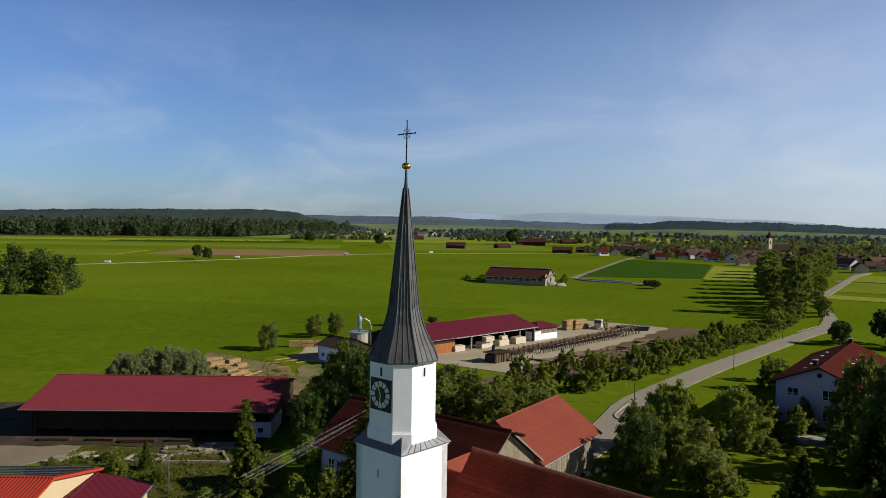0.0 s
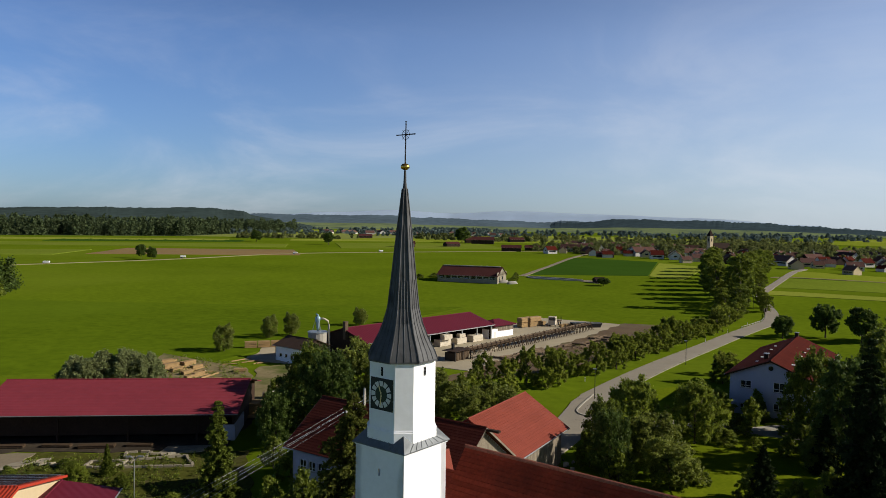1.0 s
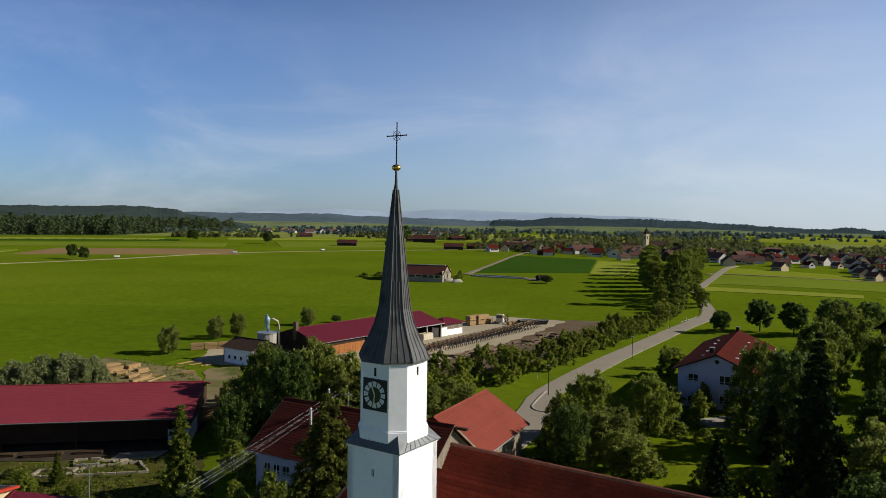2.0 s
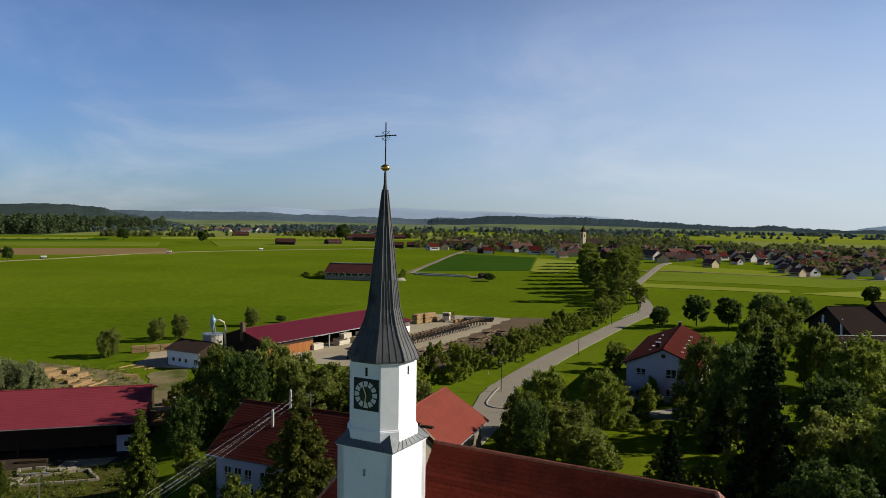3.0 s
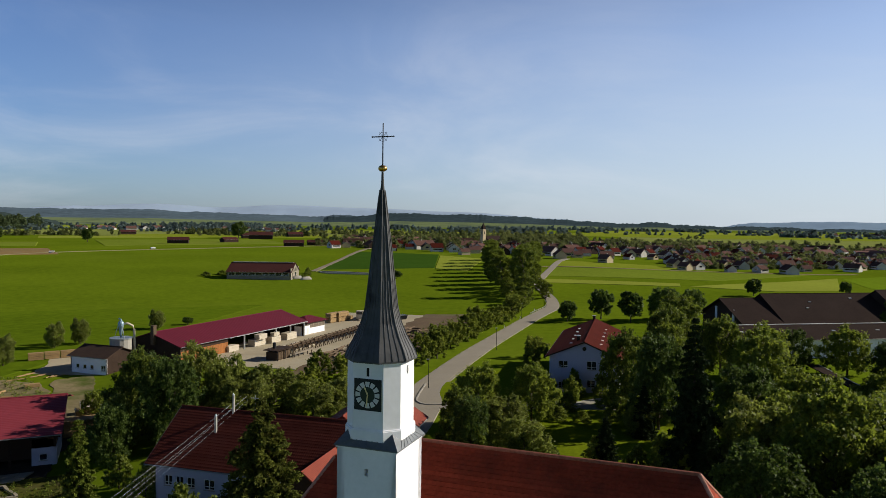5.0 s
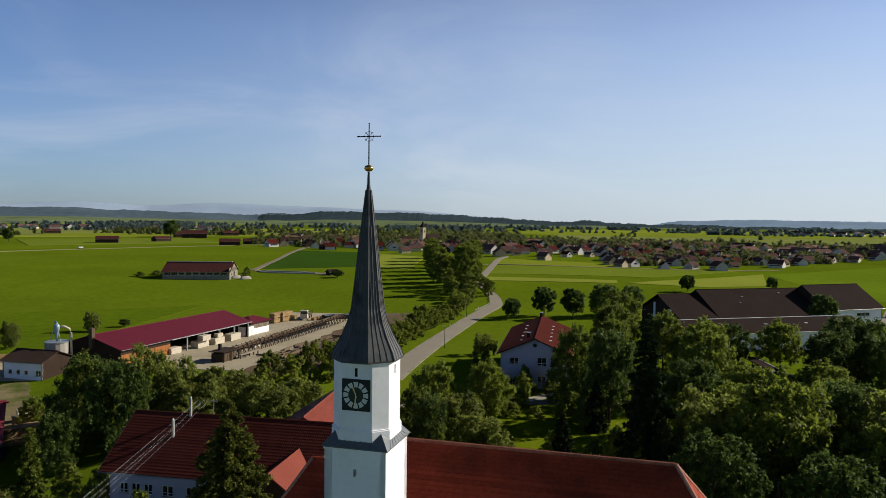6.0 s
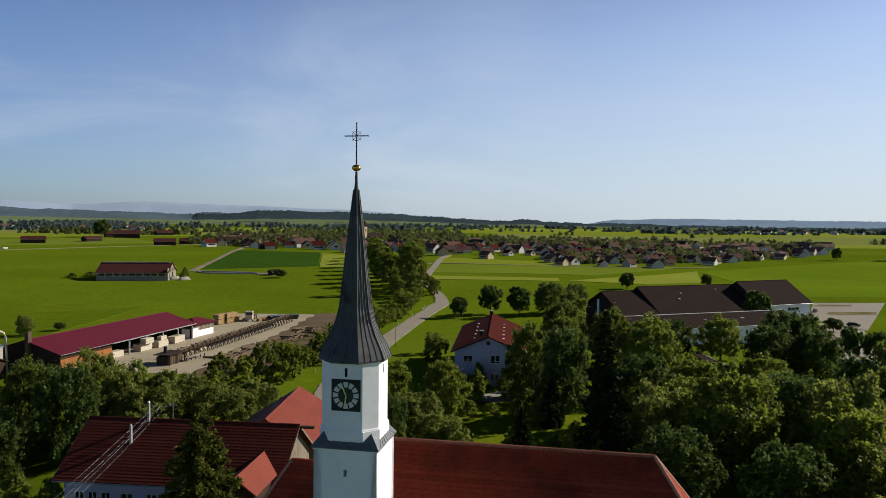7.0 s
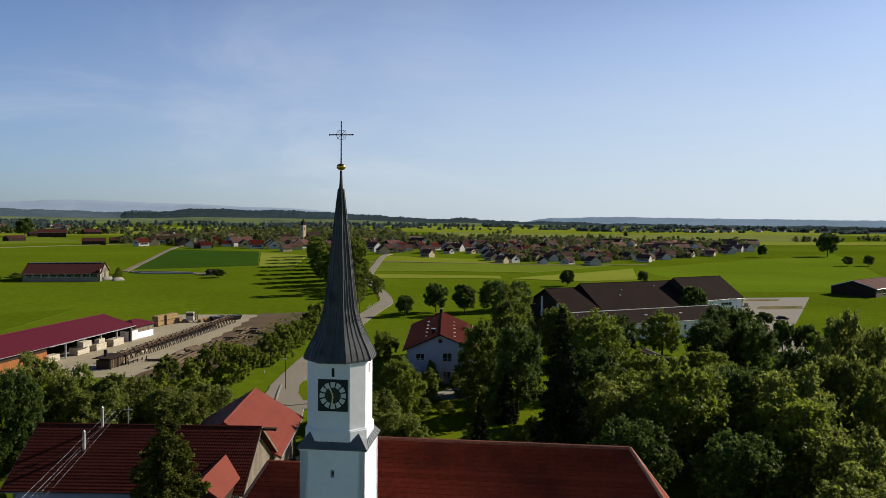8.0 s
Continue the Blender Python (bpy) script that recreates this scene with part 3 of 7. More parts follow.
# ---- church ----
def build_church():
    zg = gz(-3, 48)
    church = thing("church", pose(-8.51, 46.45, 0, 0, 0, 47.1), "white village church with dark spire and red tiled nave", "church")
    # local x = B_DIR, local y = A_DIR; the clock face looks to -x, the sunlit face to -y
    h, zs = 2.02, 21.1
    tower = new("tower")
    tower.parent = church
    for k in range(4):
        m = pose(0, 0, 0, 0, 0, 90 * k) @ pose(-h, -h, 0)
        holes = [(1.92, 19.3, 2.13, 19.75)] if k == 3 else [(1.9, 9.0, 2.15, 9.8)]
        c = wall_cells(2 * h - (0 if k % 2 else 0.0), zs, holes, 0.5)
        part("shaft_wall", c, PLASTER, tower, m=m)
    part("slit_backing", Shape().box(-1.45, -0.4, 19.2, -1.4, 0.4, 20.0), BLACK, tower)
    part("cornice", Shape().box(-h - 0.06, -h - 0.06, zs - 0.18, h + 0.06, h + 0.06, zs), PLASTER, tower)
    # skirt roof between square shaft and eight-sided belfry
    hb, c = 1.84, 0.8
    def octo(hh, cc, z):
        return [Vector(p) for p in ((-hh, -hh + cc, z), (-hh + cc, -hh, z), (hh - cc, -hh, z), (hh, -hh + cc, z), (hh, hh - cc, z), (hh - cc, hh, z), (-hh + cc, hh, z), (-hh, hh - cc, z))]
    skirt = Shape()
    lo = [Vector((-h - .16, -h - .16, zs)), Vector((h + .16, -h - .16, zs)), Vector((h + .16, h + .16, zs)), Vector((-h - .16, h + .16, zs))]
    up = octo(hb - 0.02, c, zs + 0.55)
    for k in range(4):
        a, b = lo[k], lo[(k + 1) % 4]
        u0, u1, u2 = up[(2 * k) % 8], up[2 * k + 1], up[(2 * k + 2) % 8]
        mid = (u0 + u1) / 2
        apex = Vector((mid.x * 1.02, mid.y * 1.02, zs + 0.95))
        skirt.add([a, b, u2, u1], [(0, 1, 2, 3)])
        skirt.add([a, u1, apex, u0], [(0, 1, 2), (0, 2, 3)])
        skirt.add([a, b, b - Vector((0, 0, 0.07)), a - Vector((0, 0, 0.07))], [(3, 2, 1, 0)])
    part("skirt_roof", skirt, SKIRT, tower, "grey sheet metal skirt roof")
    for k in range(4):
        a, b = lo[k], lo[(k + 1) % 4]
        u1, u2 = up[2 * k + 1], up[(2 * k + 2) % 8]
        for i in range(1, 8):
            t = i / 8
            p, q = a.lerp(b, t), u1.lerp(u2, t)
            part("seam", Shape().tube([p + Vector((0, 0, 0.02)), q + Vector((0, 0, 0.02))], [0.022, 0.022], 4), SKIRT, tower)
    # belfry
    zb, zt = zs + 0.1, 26.45
    belfry = Shape()
    def octo_wall(shape, hh, cc, z0, z1):
        p, q = octo(hh, cc, z0), octo(hh, cc, z1)
        shape.add(p + q, [(i, (i + 1) % 8, 8 + (i + 1) % 8, 8 + i) for i in range(8)] + [tuple(range(7, -1, -1)), tuple(range(8, 16))])
    octo_wall(belfry, hb, c, zb + 0.9, zt)
    belfry_ob = part("belfry", belfry, PLASTER, tower)
    for nm, grow, z0, z1 in (("plinth", 0.1, zb, zb + 0.9), ("string_course", 0.06, zb + 0.9, zb + 0.98), ("eave_moulding", 0.035, zt - 0.2, zt - 0.02)):
        band = Shape()
        octo_wall(band, hb + grow, c + grow * 0.3, z0, z1)
        part(nm, band, PLASTER, belfry_ob)
    for k in range(4):
        m = pose(0, 0, 0, 0, 0, 90 * k) @ pose(0, -hb, 0)
        part("sound_slot", Shape().box(-0.09, -0.012, 25.45, 0.09, 0.03, 25.98, m), BLACK, belfry_ob)
        part("slot_reveal", Shape().box(-0.14, -0.02, 25.40, -0.09, 0.03, 26.02, m).box(0.09, -0.02, 25.40, 0.13, 0.03, 26.02, m), PLASTER, belfry_ob)
    # clock on the -x face
    clock = new("clock")
    clock.parent = belfry_ob
    clock.matrix_basis = pose(-hb - 0.02, 0, 24.32, 90, 0, -90)
    part("dial_plate", Shape().box(-0.92, -0.98, -0.02, 0.92, 0.98, 0.03), DIAL, clock, "square dark dial plate")
    for i in range(12):
        field = Shape()
        for j in range(3):
            a0, a1 = 2 * math.pi * (4 * i + j - 1.5) / 48, 2 * math.pi * (4 * i + j - 0.5) / 48
            field.slab([(r * math.sin(a), r * math.cos(a), 0.05) for r, a in ((0.5, a0), (0.82, a0), (0.82, a1), (0.5, a1))], 0.02)
        part("hour_field", field, DIAL_WHITE, clock)
    for i in range(12):
        ang = 2 * math.pi * i / 12 + math.pi / 12 * 0
        for o in ((-0.05, 0.05), (0.0,), (-0.06, 0.0, 0.06))[i % 3]:
            m = Matrix.Rotation(-ang, 4, "Z")
            part("numeral_stroke", Shape().box(o - 0.02, 0.54, 0.045, o + 0.02, 0.79, 0.06, m), DIAL, clock)
    part("dial_centre", Shape().tube([(0, 0, 0.03), (0, 0, 0.045)], [0.5, 0.5], 40), DIAL_GREEN, clock)
    for nm, ang, ln in (("hour_pointer", 22, 0.62), ("minute_pointer", 176, 0.78)):
        m = Matrix.Rotation(radians(ang), 4, "Z")
        s = Shape()
        s.add([m @ Vector(p) for p in ((-0.025, -0.15, 0.075), (0.025, -0.15, 0.075), (0.05, ln * 0.7, 0.075), (0, ln, 0.075), (-0.05, ln * 0.7, 0.075))], [(0, 1, 2, 3, 4)])
        part(nm, s, PALE_GOLD, clock)
    # spire
    prof = ((26.3, 2.3), (26.42, 2.3), (26.9, 2.1), (27.77, 1.62), (28.6, 1.27), (29.5, 1.03), (31.25, 0.82), (33.0, 0.63), (34.7, 0.43), (36.3, 0.24), (36.95, 0.16))
    def ring_at(z, r):
        return [Vector((r * math.cos(radians(22.5 + 45 * k)), r * math.sin(radians(22.5 + 45 * k)), z)) for k in range(8)]
    spire = new("spire")
    spire.parent = church
    for k in range(8):
        s = Shape()
        pts = [ring_at(z, r) for z, r in prof]
        vs = [p for ring_ in pts for p in (ring_[k], ring_[(k + 1) % 8])]
        s.add(vs, [(2 * i, 2 * i + 1, 2 * i + 3, 2 * i + 2) for i in range(len(prof) - 1)])
        facet = part("facet", s, SLATE, spire)
        for j in range(5):
            t = j / 4
            line = [ring_[k].lerp(ring_[(k + 1) % 8], t) * 1.0 for ring_ in pts[1:]]
            top = len(line) if j in (0,) else (len(line) - 2 if j == 2 else len(line) - 4)
            if j == 4:
                continue
            r = 0.04 if j == 0 else 0.022
            part("seam", Shape().tube([p + Vector((p.x, p.y, 0)).normalized() * 0.012 for p in line[:top]], [r] * top, 5), SLATE, facet)
    under = ring_at(26.3, 2.3)
    part("eave_soffit", Shape().add(under, [tuple(range(7, -1, -1))]), OLD_WOOD, spire)
    part("finial_pole", Shape().tube([(0, 0, 36.8), (0, 0, 37.3), (0, 0, 38.1)], [0.17, 0.1, 0.07], 10), SLATE, spire)
    ball = Shape()
    rows = [(0.29 * math.sin(math.pi * i / 10), 38.32 - 0.21 * math.cos(math.pi * i / 10)) for i in range(11)]
    ball.tube([(0, 0, z) for _, z in rows], [max(r, 0.005) for r, _ in rows], 20)
    part("gilded_ball", ball, GOLD, spire, "gilded ball under the cross", True)
    cross = new("cross")
    cross.parent = spire
    lean = pose(0, 0, 38.5, 0, 0.6, 0)
    part("shaft_bar", Shape().tube([(0, 0, 0), (0, 0, 2.6)], [0.045, 0.035], 8, m=lean), BLACK, cross)
    part("cross_arm", Shape().tube([(0, -0.72, 1.82), (0, 0.72, 1.82)], [0.035, 0.035], 8, m=lean), BLACK, cross)
    hoop = [(0, 0.3 * math.cos(2 * math.pi * i / 24), 1.82 + 0.3 * math.sin(2 * math.pi * i / 24)) for i in range(25)]
    part("hoop", Shape().tube(hoop, [0.014] * 25, 5, False, m=lean), BLACK, cross)
    for q in range(4):
        a = math.pi / 4 + q * math.pi / 2
        part("ray", Shape().tube([(0, 0.08 * math.cos(a), 1.82 + 0.08 * math.sin(a)), (0, 0.4 * math.cos(a), 1.82 + 0.4 * math.sin(a))], [0.014, 0.014], 5, m=lean), BLACK, cross)
    for p in ((0, 0, 2.62), (0, -0.75, 1.82), (0, 0.75, 1.82)):
        part("knob", Shape().tube([Vector(p) - Vector((0, 0, 0.05)), Vector(p), Vector(p) + Vector((0, 0, 0.05))], [0.02, 0.055, 0.02], 8, m=lean), BLACK, cross)
    # nave and choir; ridge along local -y from the choir to the hipped end
    nave = new("nave")
    nave.parent = church
    inv = church.matrix_basis.inverted()
    end = inv @ Vector((10.41, 38.66, 0))
    rx = end.x
    y_hip, y_gab, y_ch = end.y, end.y + 19.4, end.y + 26.4
    hw, ze, zr = 5.9, 11.6, 18.94
    def slope_with_courses(owner, quad_lo, quad_hi, spacing, material):
        """A slope between eave line (a, b) and ridge line (c, d), laid with shortening courses."""
        (a, b), (c, d) = [[Vector(p) for p in q] for q in (quad_lo, quad_hi)]
        nrm = (b - a).cross(c - a).normalized()
        base = part("roof_slope", Shape().slab([a, b, d, c] if (d - c).length > 0.05 else [a, b, d], 0.2), material, owner)
        n = int(((c + d) / 2 - (a + b) / 2).length / spacing)
        for i in range(n):
            t0, t1 = i / n, min(1, (i + 1.06) / n)
            p0, p1, q0, q1 = a.lerp(c, t0), b.lerp(d, t0), a.lerp(c, t1), b.lerp(d, t1)
            s = Shape()
            s.add([p0 + nrm * 0.11, p1 + nrm * 0.11, q1 + nrm * 0.012, q0 + nrm * 0.012, p0, p1], [(0, 1, 2, 3), (4, 5, 1, 0)])
            part("tile_course", s, material, base)
        return base
    hip = 5.2
    E = [Vector((rx - hw, y_gab, ze)), Vector((rx - hw, y_hip - hip, ze)), Vector((rx + hw, y_hip - hip, ze)), Vector((rx + hw, y_gab, ze))]
    R = [Vector((rx, y_gab, zr)), Vector((rx, y_hip, zr))]
    slope_with_courses(nave, (E[0], E[1]), (R[0], R[1]), 0.36, CLAY)
    slope_with_courses(nave, (E[1], E[2]), (R[1], R[1] + Vector((0.01, 0, 0))), 0.36, CLAY)
    slope_with_courses(nave, (E[2], E[3]), (R[1], R[0]), 0.36, CLAY)
    up = Vector((0, 0, 0.07))
    part("ridge_tiles", Shape().tube([R[0] + up, R[1] + up], [0.14, 0.14], 8), RIDGE, nave)
    for e in (E[1], E[2]):
        part("hip_tiles", Shape().tube([R[1] + up, e + up], [0.14, 0.14], 8), CLAY, nave, "pale mortared hip tiles")
    gable = Shape()
    gw = hw - 0.5
    gable.slab([(rx + gw, y_gab - 0.7, 0), (rx + gw, y_gab - 0.7, ze + 0.25), (rx, y_gab - 0.7, zr - 0.35), (rx - gw, y_gab - 0.7, ze + 0.25), (rx - gw, y_gab - 0.7, 0)], 0.5)
    part("wall", gable, PLASTER, nave)
    for x in (rx - gw, rx + gw):
        sgn = 1 if x > rx else -1
        holes = [(2.5 + 4.2 * i, 4.5, 3.7 + 4.2 * i, 9.0) for i in range(5)]
        length = y_gab - y_hip + hip - 0.6
        m = pose(x, y_hip - hip + 0.5, 0, 0, 0, 90) if sgn > 0 else pose(x, y_gab - 0.1, 0, 0, 0, -90)
        w = part("wall", wall_cells(length, ze + 0.4, holes, 0.6), PLASTER, nave, m=m)
        for hx0, hz0, hx1, hz1 in holes:
            part("window_pane", Shape().box(hx0, 0.3, hz0, hx1, 0.34, hz1), GLASS, w)
    part("wall", Shape().box(rx - gw, y_hip - hip + 0.5, 0, rx + gw, y_hip - hip + 1.1, ze + 0.4), PLASTER, nave)
    choir = new("choir")
    choir.parent = church
    cw, ce, cr = 4.7, 10.6, 16.83
    ch = 3.6
    e = [Vector((rx - cw, y_ch + ch, ce)), Vector((rx - cw, y_gab - 0.1, ce)), Vector((rx + cw, y_gab - 0.1, ce)), Vector((rx + cw, y_ch + ch, ce))]
    r = [Vector((rx, y_ch, cr)), Vector((rx, y_gab - 0.1, cr))]
    slope_with_courses(choir, (e[0], e[1]), (r[0], r[1]), 0.36, CLAY)
    slope_with_courses(choir, (e[2], e[3]), (r[1], r[0]), 0.36, CLAY)
    slope_with_courses(choir, (e[3], e[0]), (r[0], r[0] + Vector((0.01, 0, 0))), 0.36, CLAY)
    part("ridge_tiles", Shape().tube([r[0] + up, r[1] + up], [0.13, 0.13], 8), CLAY, choir)
    for q in (e[0], e[3]):
        part("hip_tiles", Shape().tube([r[0] + up, q + up], [0.13, 0.13], 8), HIP, choir, "pale mortared hip tiles")
    part("wall", Shape().box(rx - cw + 0.5, y_gab - 0.2, 0, rx + cw - 0.5, y_ch + ch - 0.5, ce + 0.3), PLASTER, choir)
    for ob in nave.children:
        if ob.name.startswith("hip_tiles"):
            ob.data.materials[0] = HIP


RIDGE = surface("mortared_ridge_tile", (0.26, 0.09, 0.06), 0.85, fine=4, coarse=1.5, vary=0.5, bump=0.2)
HIP = surface("mortared_hip_tile", (0.4, 0.2, 0.15), 0.85, fine=6, coarse=1.0, vary=0.35, bump=0.2)
build_church()


# ---- farm behind the church ----
def build_farmhouse():
    R0, th, L, hw, ze, zr = (-18.11, 100.28), -38.0, 25.9, 7.3, 5.95, 11.1
    fw = [(1.2 + 1.55 * i, 3.2, 1.1, 1.25, 1) for i in range(3)] + [(6.6, 3.2, 1.4, 1.25, 1), (9.6, 3.2, 1.2, 1.25, 1), (1.5, 0.9, 1.2, 1.3, 1), (4.5, 0.9, 1.2, 1.3, 1), (7.5, 0.9, 1.2, 1.3, 1)]
    b = gable_building("farmhouse", "long old farmhouse with a dark red-brown tiled roof", "house", R0, th, L, hw, ze, zr, gz(-8, 92), HOUSE_PLASTER, FARM_TILE,
                       over=1.0, over_g=0.8, windows={"n": fw}, courses=0.42, verge=OLD_WOOD, cap=FARM_TILE, soffit=FARM_TILE, bury=3)
    zg = gz(-8, 92)
    # boarded gable at the far end
    ww = hw - 1.0
    h = ze - zg
    n = 26
    for i in range(n):
        y = -ww + 2 * ww * (i + 0.5) / n
        top = (zr - zg) - 0.35 - abs(y) * (zr - ze) / hw
        part("board", Shape().box(L - 0.8, y - 0.235, 2.6, L - 0.745, y + 0.235, top), OLD_WOOD, b)
    part("ridge_beam", Shape().box(L - 0.5, -0.25, zr - zg - 0.35, L + 1.7, 0.25, zr - zg - 0.1), DARK_WOOD, b)
    # cross gable over the front, its one slope in the sun
    zl = 8.92 - zg
    x1, wing = 22.75, 2.35
    for side in (-1, 1):
        q = [(x1 + side * wing, -11.9, zl - 1.75), (x1 + side * wing, -2.2, zl - 1.75), (x1, -2.2, zl), (x1, -11.9, zl)]
        part("wing_roof", Shape().slab(q if side > 0 else q[::-1], 0.15), NEW_TILE, b, "orange-red tiled roof of the porch wing")
    part("wing_wall", Shape().box(x1 - wing + 0.4, -11.6, -1.5, x1 + wing - 0.4, -6.0, zl - 1.75), DARK_WOOD, b)
    part("wing_gable", Shape().slab([(x1 - wing + 0.4, -11.6, zl - 1.75), (x1 + wing - 0.4, -11.6, zl - 1.75), (x1, -11.6, zl - 0.2)], 0.3), DARK_WOOD, b)
    # flues and service mast on the roof
    for x, y, ht in ((7.6, -0.3, 2.1), (6.8, -2.9, 1.9)):
        z = zr - zg - abs(y) * (zr - ze) / hw
        s = Shape().box(x - 0.12, y - 0.12, z - 0.4, x + 0.12, y + 0.12, z + ht)
        c = part("chimney", s, CONCRETE, b, "slim pale chimney")
        part("chimney_hood", Shape().tube([(x, y, z + ht), (x, y, z + ht + 0.2), (x, y, z + ht + 0.35)], [0.15, 0.15, 0.05], 10), GREY_METAL, c)
    part("service_mast", Shape().tube([(10.4, 0.1, zr - zg - 0.2), (10.4, 0.1, zr - zg + 2.1)], [0.05, 0.05], 6), GREY_METAL, b)
    part("mast_bracket", Shape().box(9.9, 0.06, zr - zg + 1.7, 10.9, 0.14, zr - zg + 1.78), GREY_METAL, b)
    return b


build_farmhouse()


def build_red_barn():
    b = gable_building("tiled_barn", "wooden barn with a bright orange-red tiled roof", "barn", (1.11, 93.27), 55.4, 18.2, 7.0, 5.4, 9.75, gz(8, 100), OLD_WOOD, NEW_TILE,
                       over=1.1, over_g=0.7, courses=0.4, verge=NEW_TILE, cap=NEW_TILE, soffit=NEW_TILE, bury=2)
    zg = gz(8, 100)
    for i in range(34):
        x = 1.2 + i * 0.49
        part("board", Shape().box(x, -5.97, 0.1, x + 0.44, -5.92, 5.4 - zg + 0.35), OLD_WOOD, b)
    for i in range(24):
        y = -5.8 + i * 0.49
        top = 9.75 - zg - 0.4 - abs(y + 0.22) * 4.35 / 7
        part("board", Shape().box(0.62, y, 0.1, 0.68, y + 0.44, top), OLD_WOOD, b)
    return b


build_red_barn()


# ---- machine hall in the foreground ----
def build_machine_hall():
    zg = gz(-55, 128)
    ze, zr, L, hw = 2.75, 5.9, 42.6, 13.0
    b = gable_building("machine_hall", "long timber machine hall with a wine-red sheet metal roof", "hall", (-76.9, 135.0), 1.3, L, hw, ze, zr, zg, DARK_WOOD, WINE_METAL,
                       over=2.2, over_g=1.0, walls=False, cap=WINE_METAL)
    h = ze - zg
    rise = (zr - ze) / hw
    part("back_wall", Shape().box(1, hw - 2.4, -0.5, L - 1, hw - 2.1, h + rise * 2.0 - 0.2), DARK_WOOD, b)
    for x in (1.0, L - 1.3):
        s = Shape().slab([(x, -hw + 2.2, -0.4), (x, -hw + 2.2, h + rise * 2.2 - 0.25), (x, 0, zr - zg - 0.25), (x, hw - 2.2, h + rise * 2.2 - 0.25), (x, hw - 2.2, -0.4)], 0.3)
        part("gable_wall", s, DARK_WOOD, b)
    part("fascia", Shape().box(0.2, -hw + 0.02, h - 0.42, L - 0.2, -hw + 0.1, h - 0.12), DARK_WOOD, b)
    for i in range(4):
        x = 2 + i * (L - 9) / 3
        part("post", Shape().box(x - 0.16, -hw + 1.6, -0.4, x + 0.16, -hw + 1.92, h + 0.1), DARK_WOOD, b)
        part("brace", Shape().tube([(x, -hw + 1.76, h - 1.4), (x + 1.2, -hw + 1.76, h - 0.05)], [0.08, 0.08], 4), DARK_WOOD, b)
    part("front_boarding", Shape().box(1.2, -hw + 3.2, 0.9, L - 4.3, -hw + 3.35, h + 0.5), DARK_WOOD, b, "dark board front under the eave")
    part("beam", Shape().box(1.2, -hw + 1.55, h - 0.35, L - 1.2, -hw + 1.95, h + 0.05), DARK_WOOD, b)
    # masonry end with a small window
    wl = wall_cells(3.2, 2.9, [(1.0, 1.0, 2.1, 2.0)], 0.3)
    w = part("plastered_end", wl, HOUSE_PLASTER, b, "whitewashed masonry end wall", m=pose(L - 4.2, -hw + 2.0, -0.2))
    window_set(w, pose(1.0, 0, 1.0), 1.1, 1.0, 0)
    part("plastered_gable", Shape().box(L - 1.15, -hw + 2.0, -0.2, L - 0.85, -hw + 11, 2.7), HOUSE_PLASTER, b)
    return b


build_machine_hall()


# ---- sawmill ----
def build_mill_hall():
    zg = -1.55
    th, L, hw, ze, zr = 44.1, 54.7, 10.1, 3.3, 6.3
    b = gable_building("sawmill_hall", "open-sided sawmill hall with a wine-red metal roof", "hall", (-21.43, 198.48), th, L, hw, ze, zr, zg, DARK_WOOD, WINE_METAL_B, walls=False, cap=WINE_METAL_B, over=0.8)
    h, rise = ze - zg, (zr - ze) / hw
    part("back_wall", Shape().box(0.6, hw - 1.0, -0.5, L - 0.6, hw - 0.8, h + 0.1), DARK_WOOD, b)
    for x in (0.6, L - 0.8):
        part("gable_wall", Shape().slab([(x, -hw + 0.8, -0.3), (x, -hw + 0.8, h + 0.05), (x, 0, zr - zg - 0.22), (x, hw - 0.8, h + 0.05), (x, hw - 0.8, -0.3)], 0.2), DARK_WOOD, b)
    for i in range(28):
        x = 0.8 + i * 0.62
        part("board", Shape().box(x, -hw + 0.75, -0.3, x + 0.58, -hw + 0.82, h - 1.3), ORANGE_WOOD, b)
    part("upper_board", Shape().box(0.7, -hw + 0.85, h - 1.3, 18.2, -hw + 0.92, h + 0.1), DARK_WOOD, b)
    part("partition", Shape().box(18.1, -hw + 0.9, -0.3, 18.3, hw - 1, h + 0.3), DARK_WOOD, b)
    for i in range(5):
        x = 25 + i * 7.2
        part("post", Shape().box(x - 0.18, -hw + 0.7, -0.3, x + 0.18, -hw + 1.06, h), GREY_METAL, b)
    part("edge_beam", Shape().box(18.2, -hw + 0.05, h - 0.3, L - 0.1, -hw + 0.25, h - 0.05), TRIM, b)
    part("flue", Shape().box(-0.3, -1.5, h, 0.7, -0.5, zr - zg + 1.9), LOG, b, "dark square flue")
    return b


build_mill_hall()


# ---- roads, fields, yards ----
ribbon("road", [(12, 106), (20, 119), (27, 132), (33, 145), (54, 172.5), (78, 203.5), (102, 232), (121, 253), (138, 271), (153, 296), (167, 328), (182, 360), (199, 385), (232, 431), (277, 494), (301, 521)],
       [6, 7, 7.6, 6.2, 5.6, 5.4, 5.4, 5.6, 6, 5.4, 5, 4.8, 4.8, 4.8, 4.8, 4.8], ROAD, "pale worn asphalt country road winding to the far village", "road", lift=0.1)
for off, lab in ((2.9, "worn pale gravel shoulder of the road"), (-2.9, "worn pale gravel shoulder of the road")):
    ribbon("road_shoulder", [(x + off * nx, y + off * ny) for x, y, nx, ny in ((33, 145, -.82, .57), (54, 172.5, -.8, .6), (78, 203.5, -.78, .62), (102, 232, -.75, .66), (121, 253, -.72, .69), (138, 271, -.8, .6))],
           [0.8] * 6, SHOULDER, lab, "verge", lift=0.07)
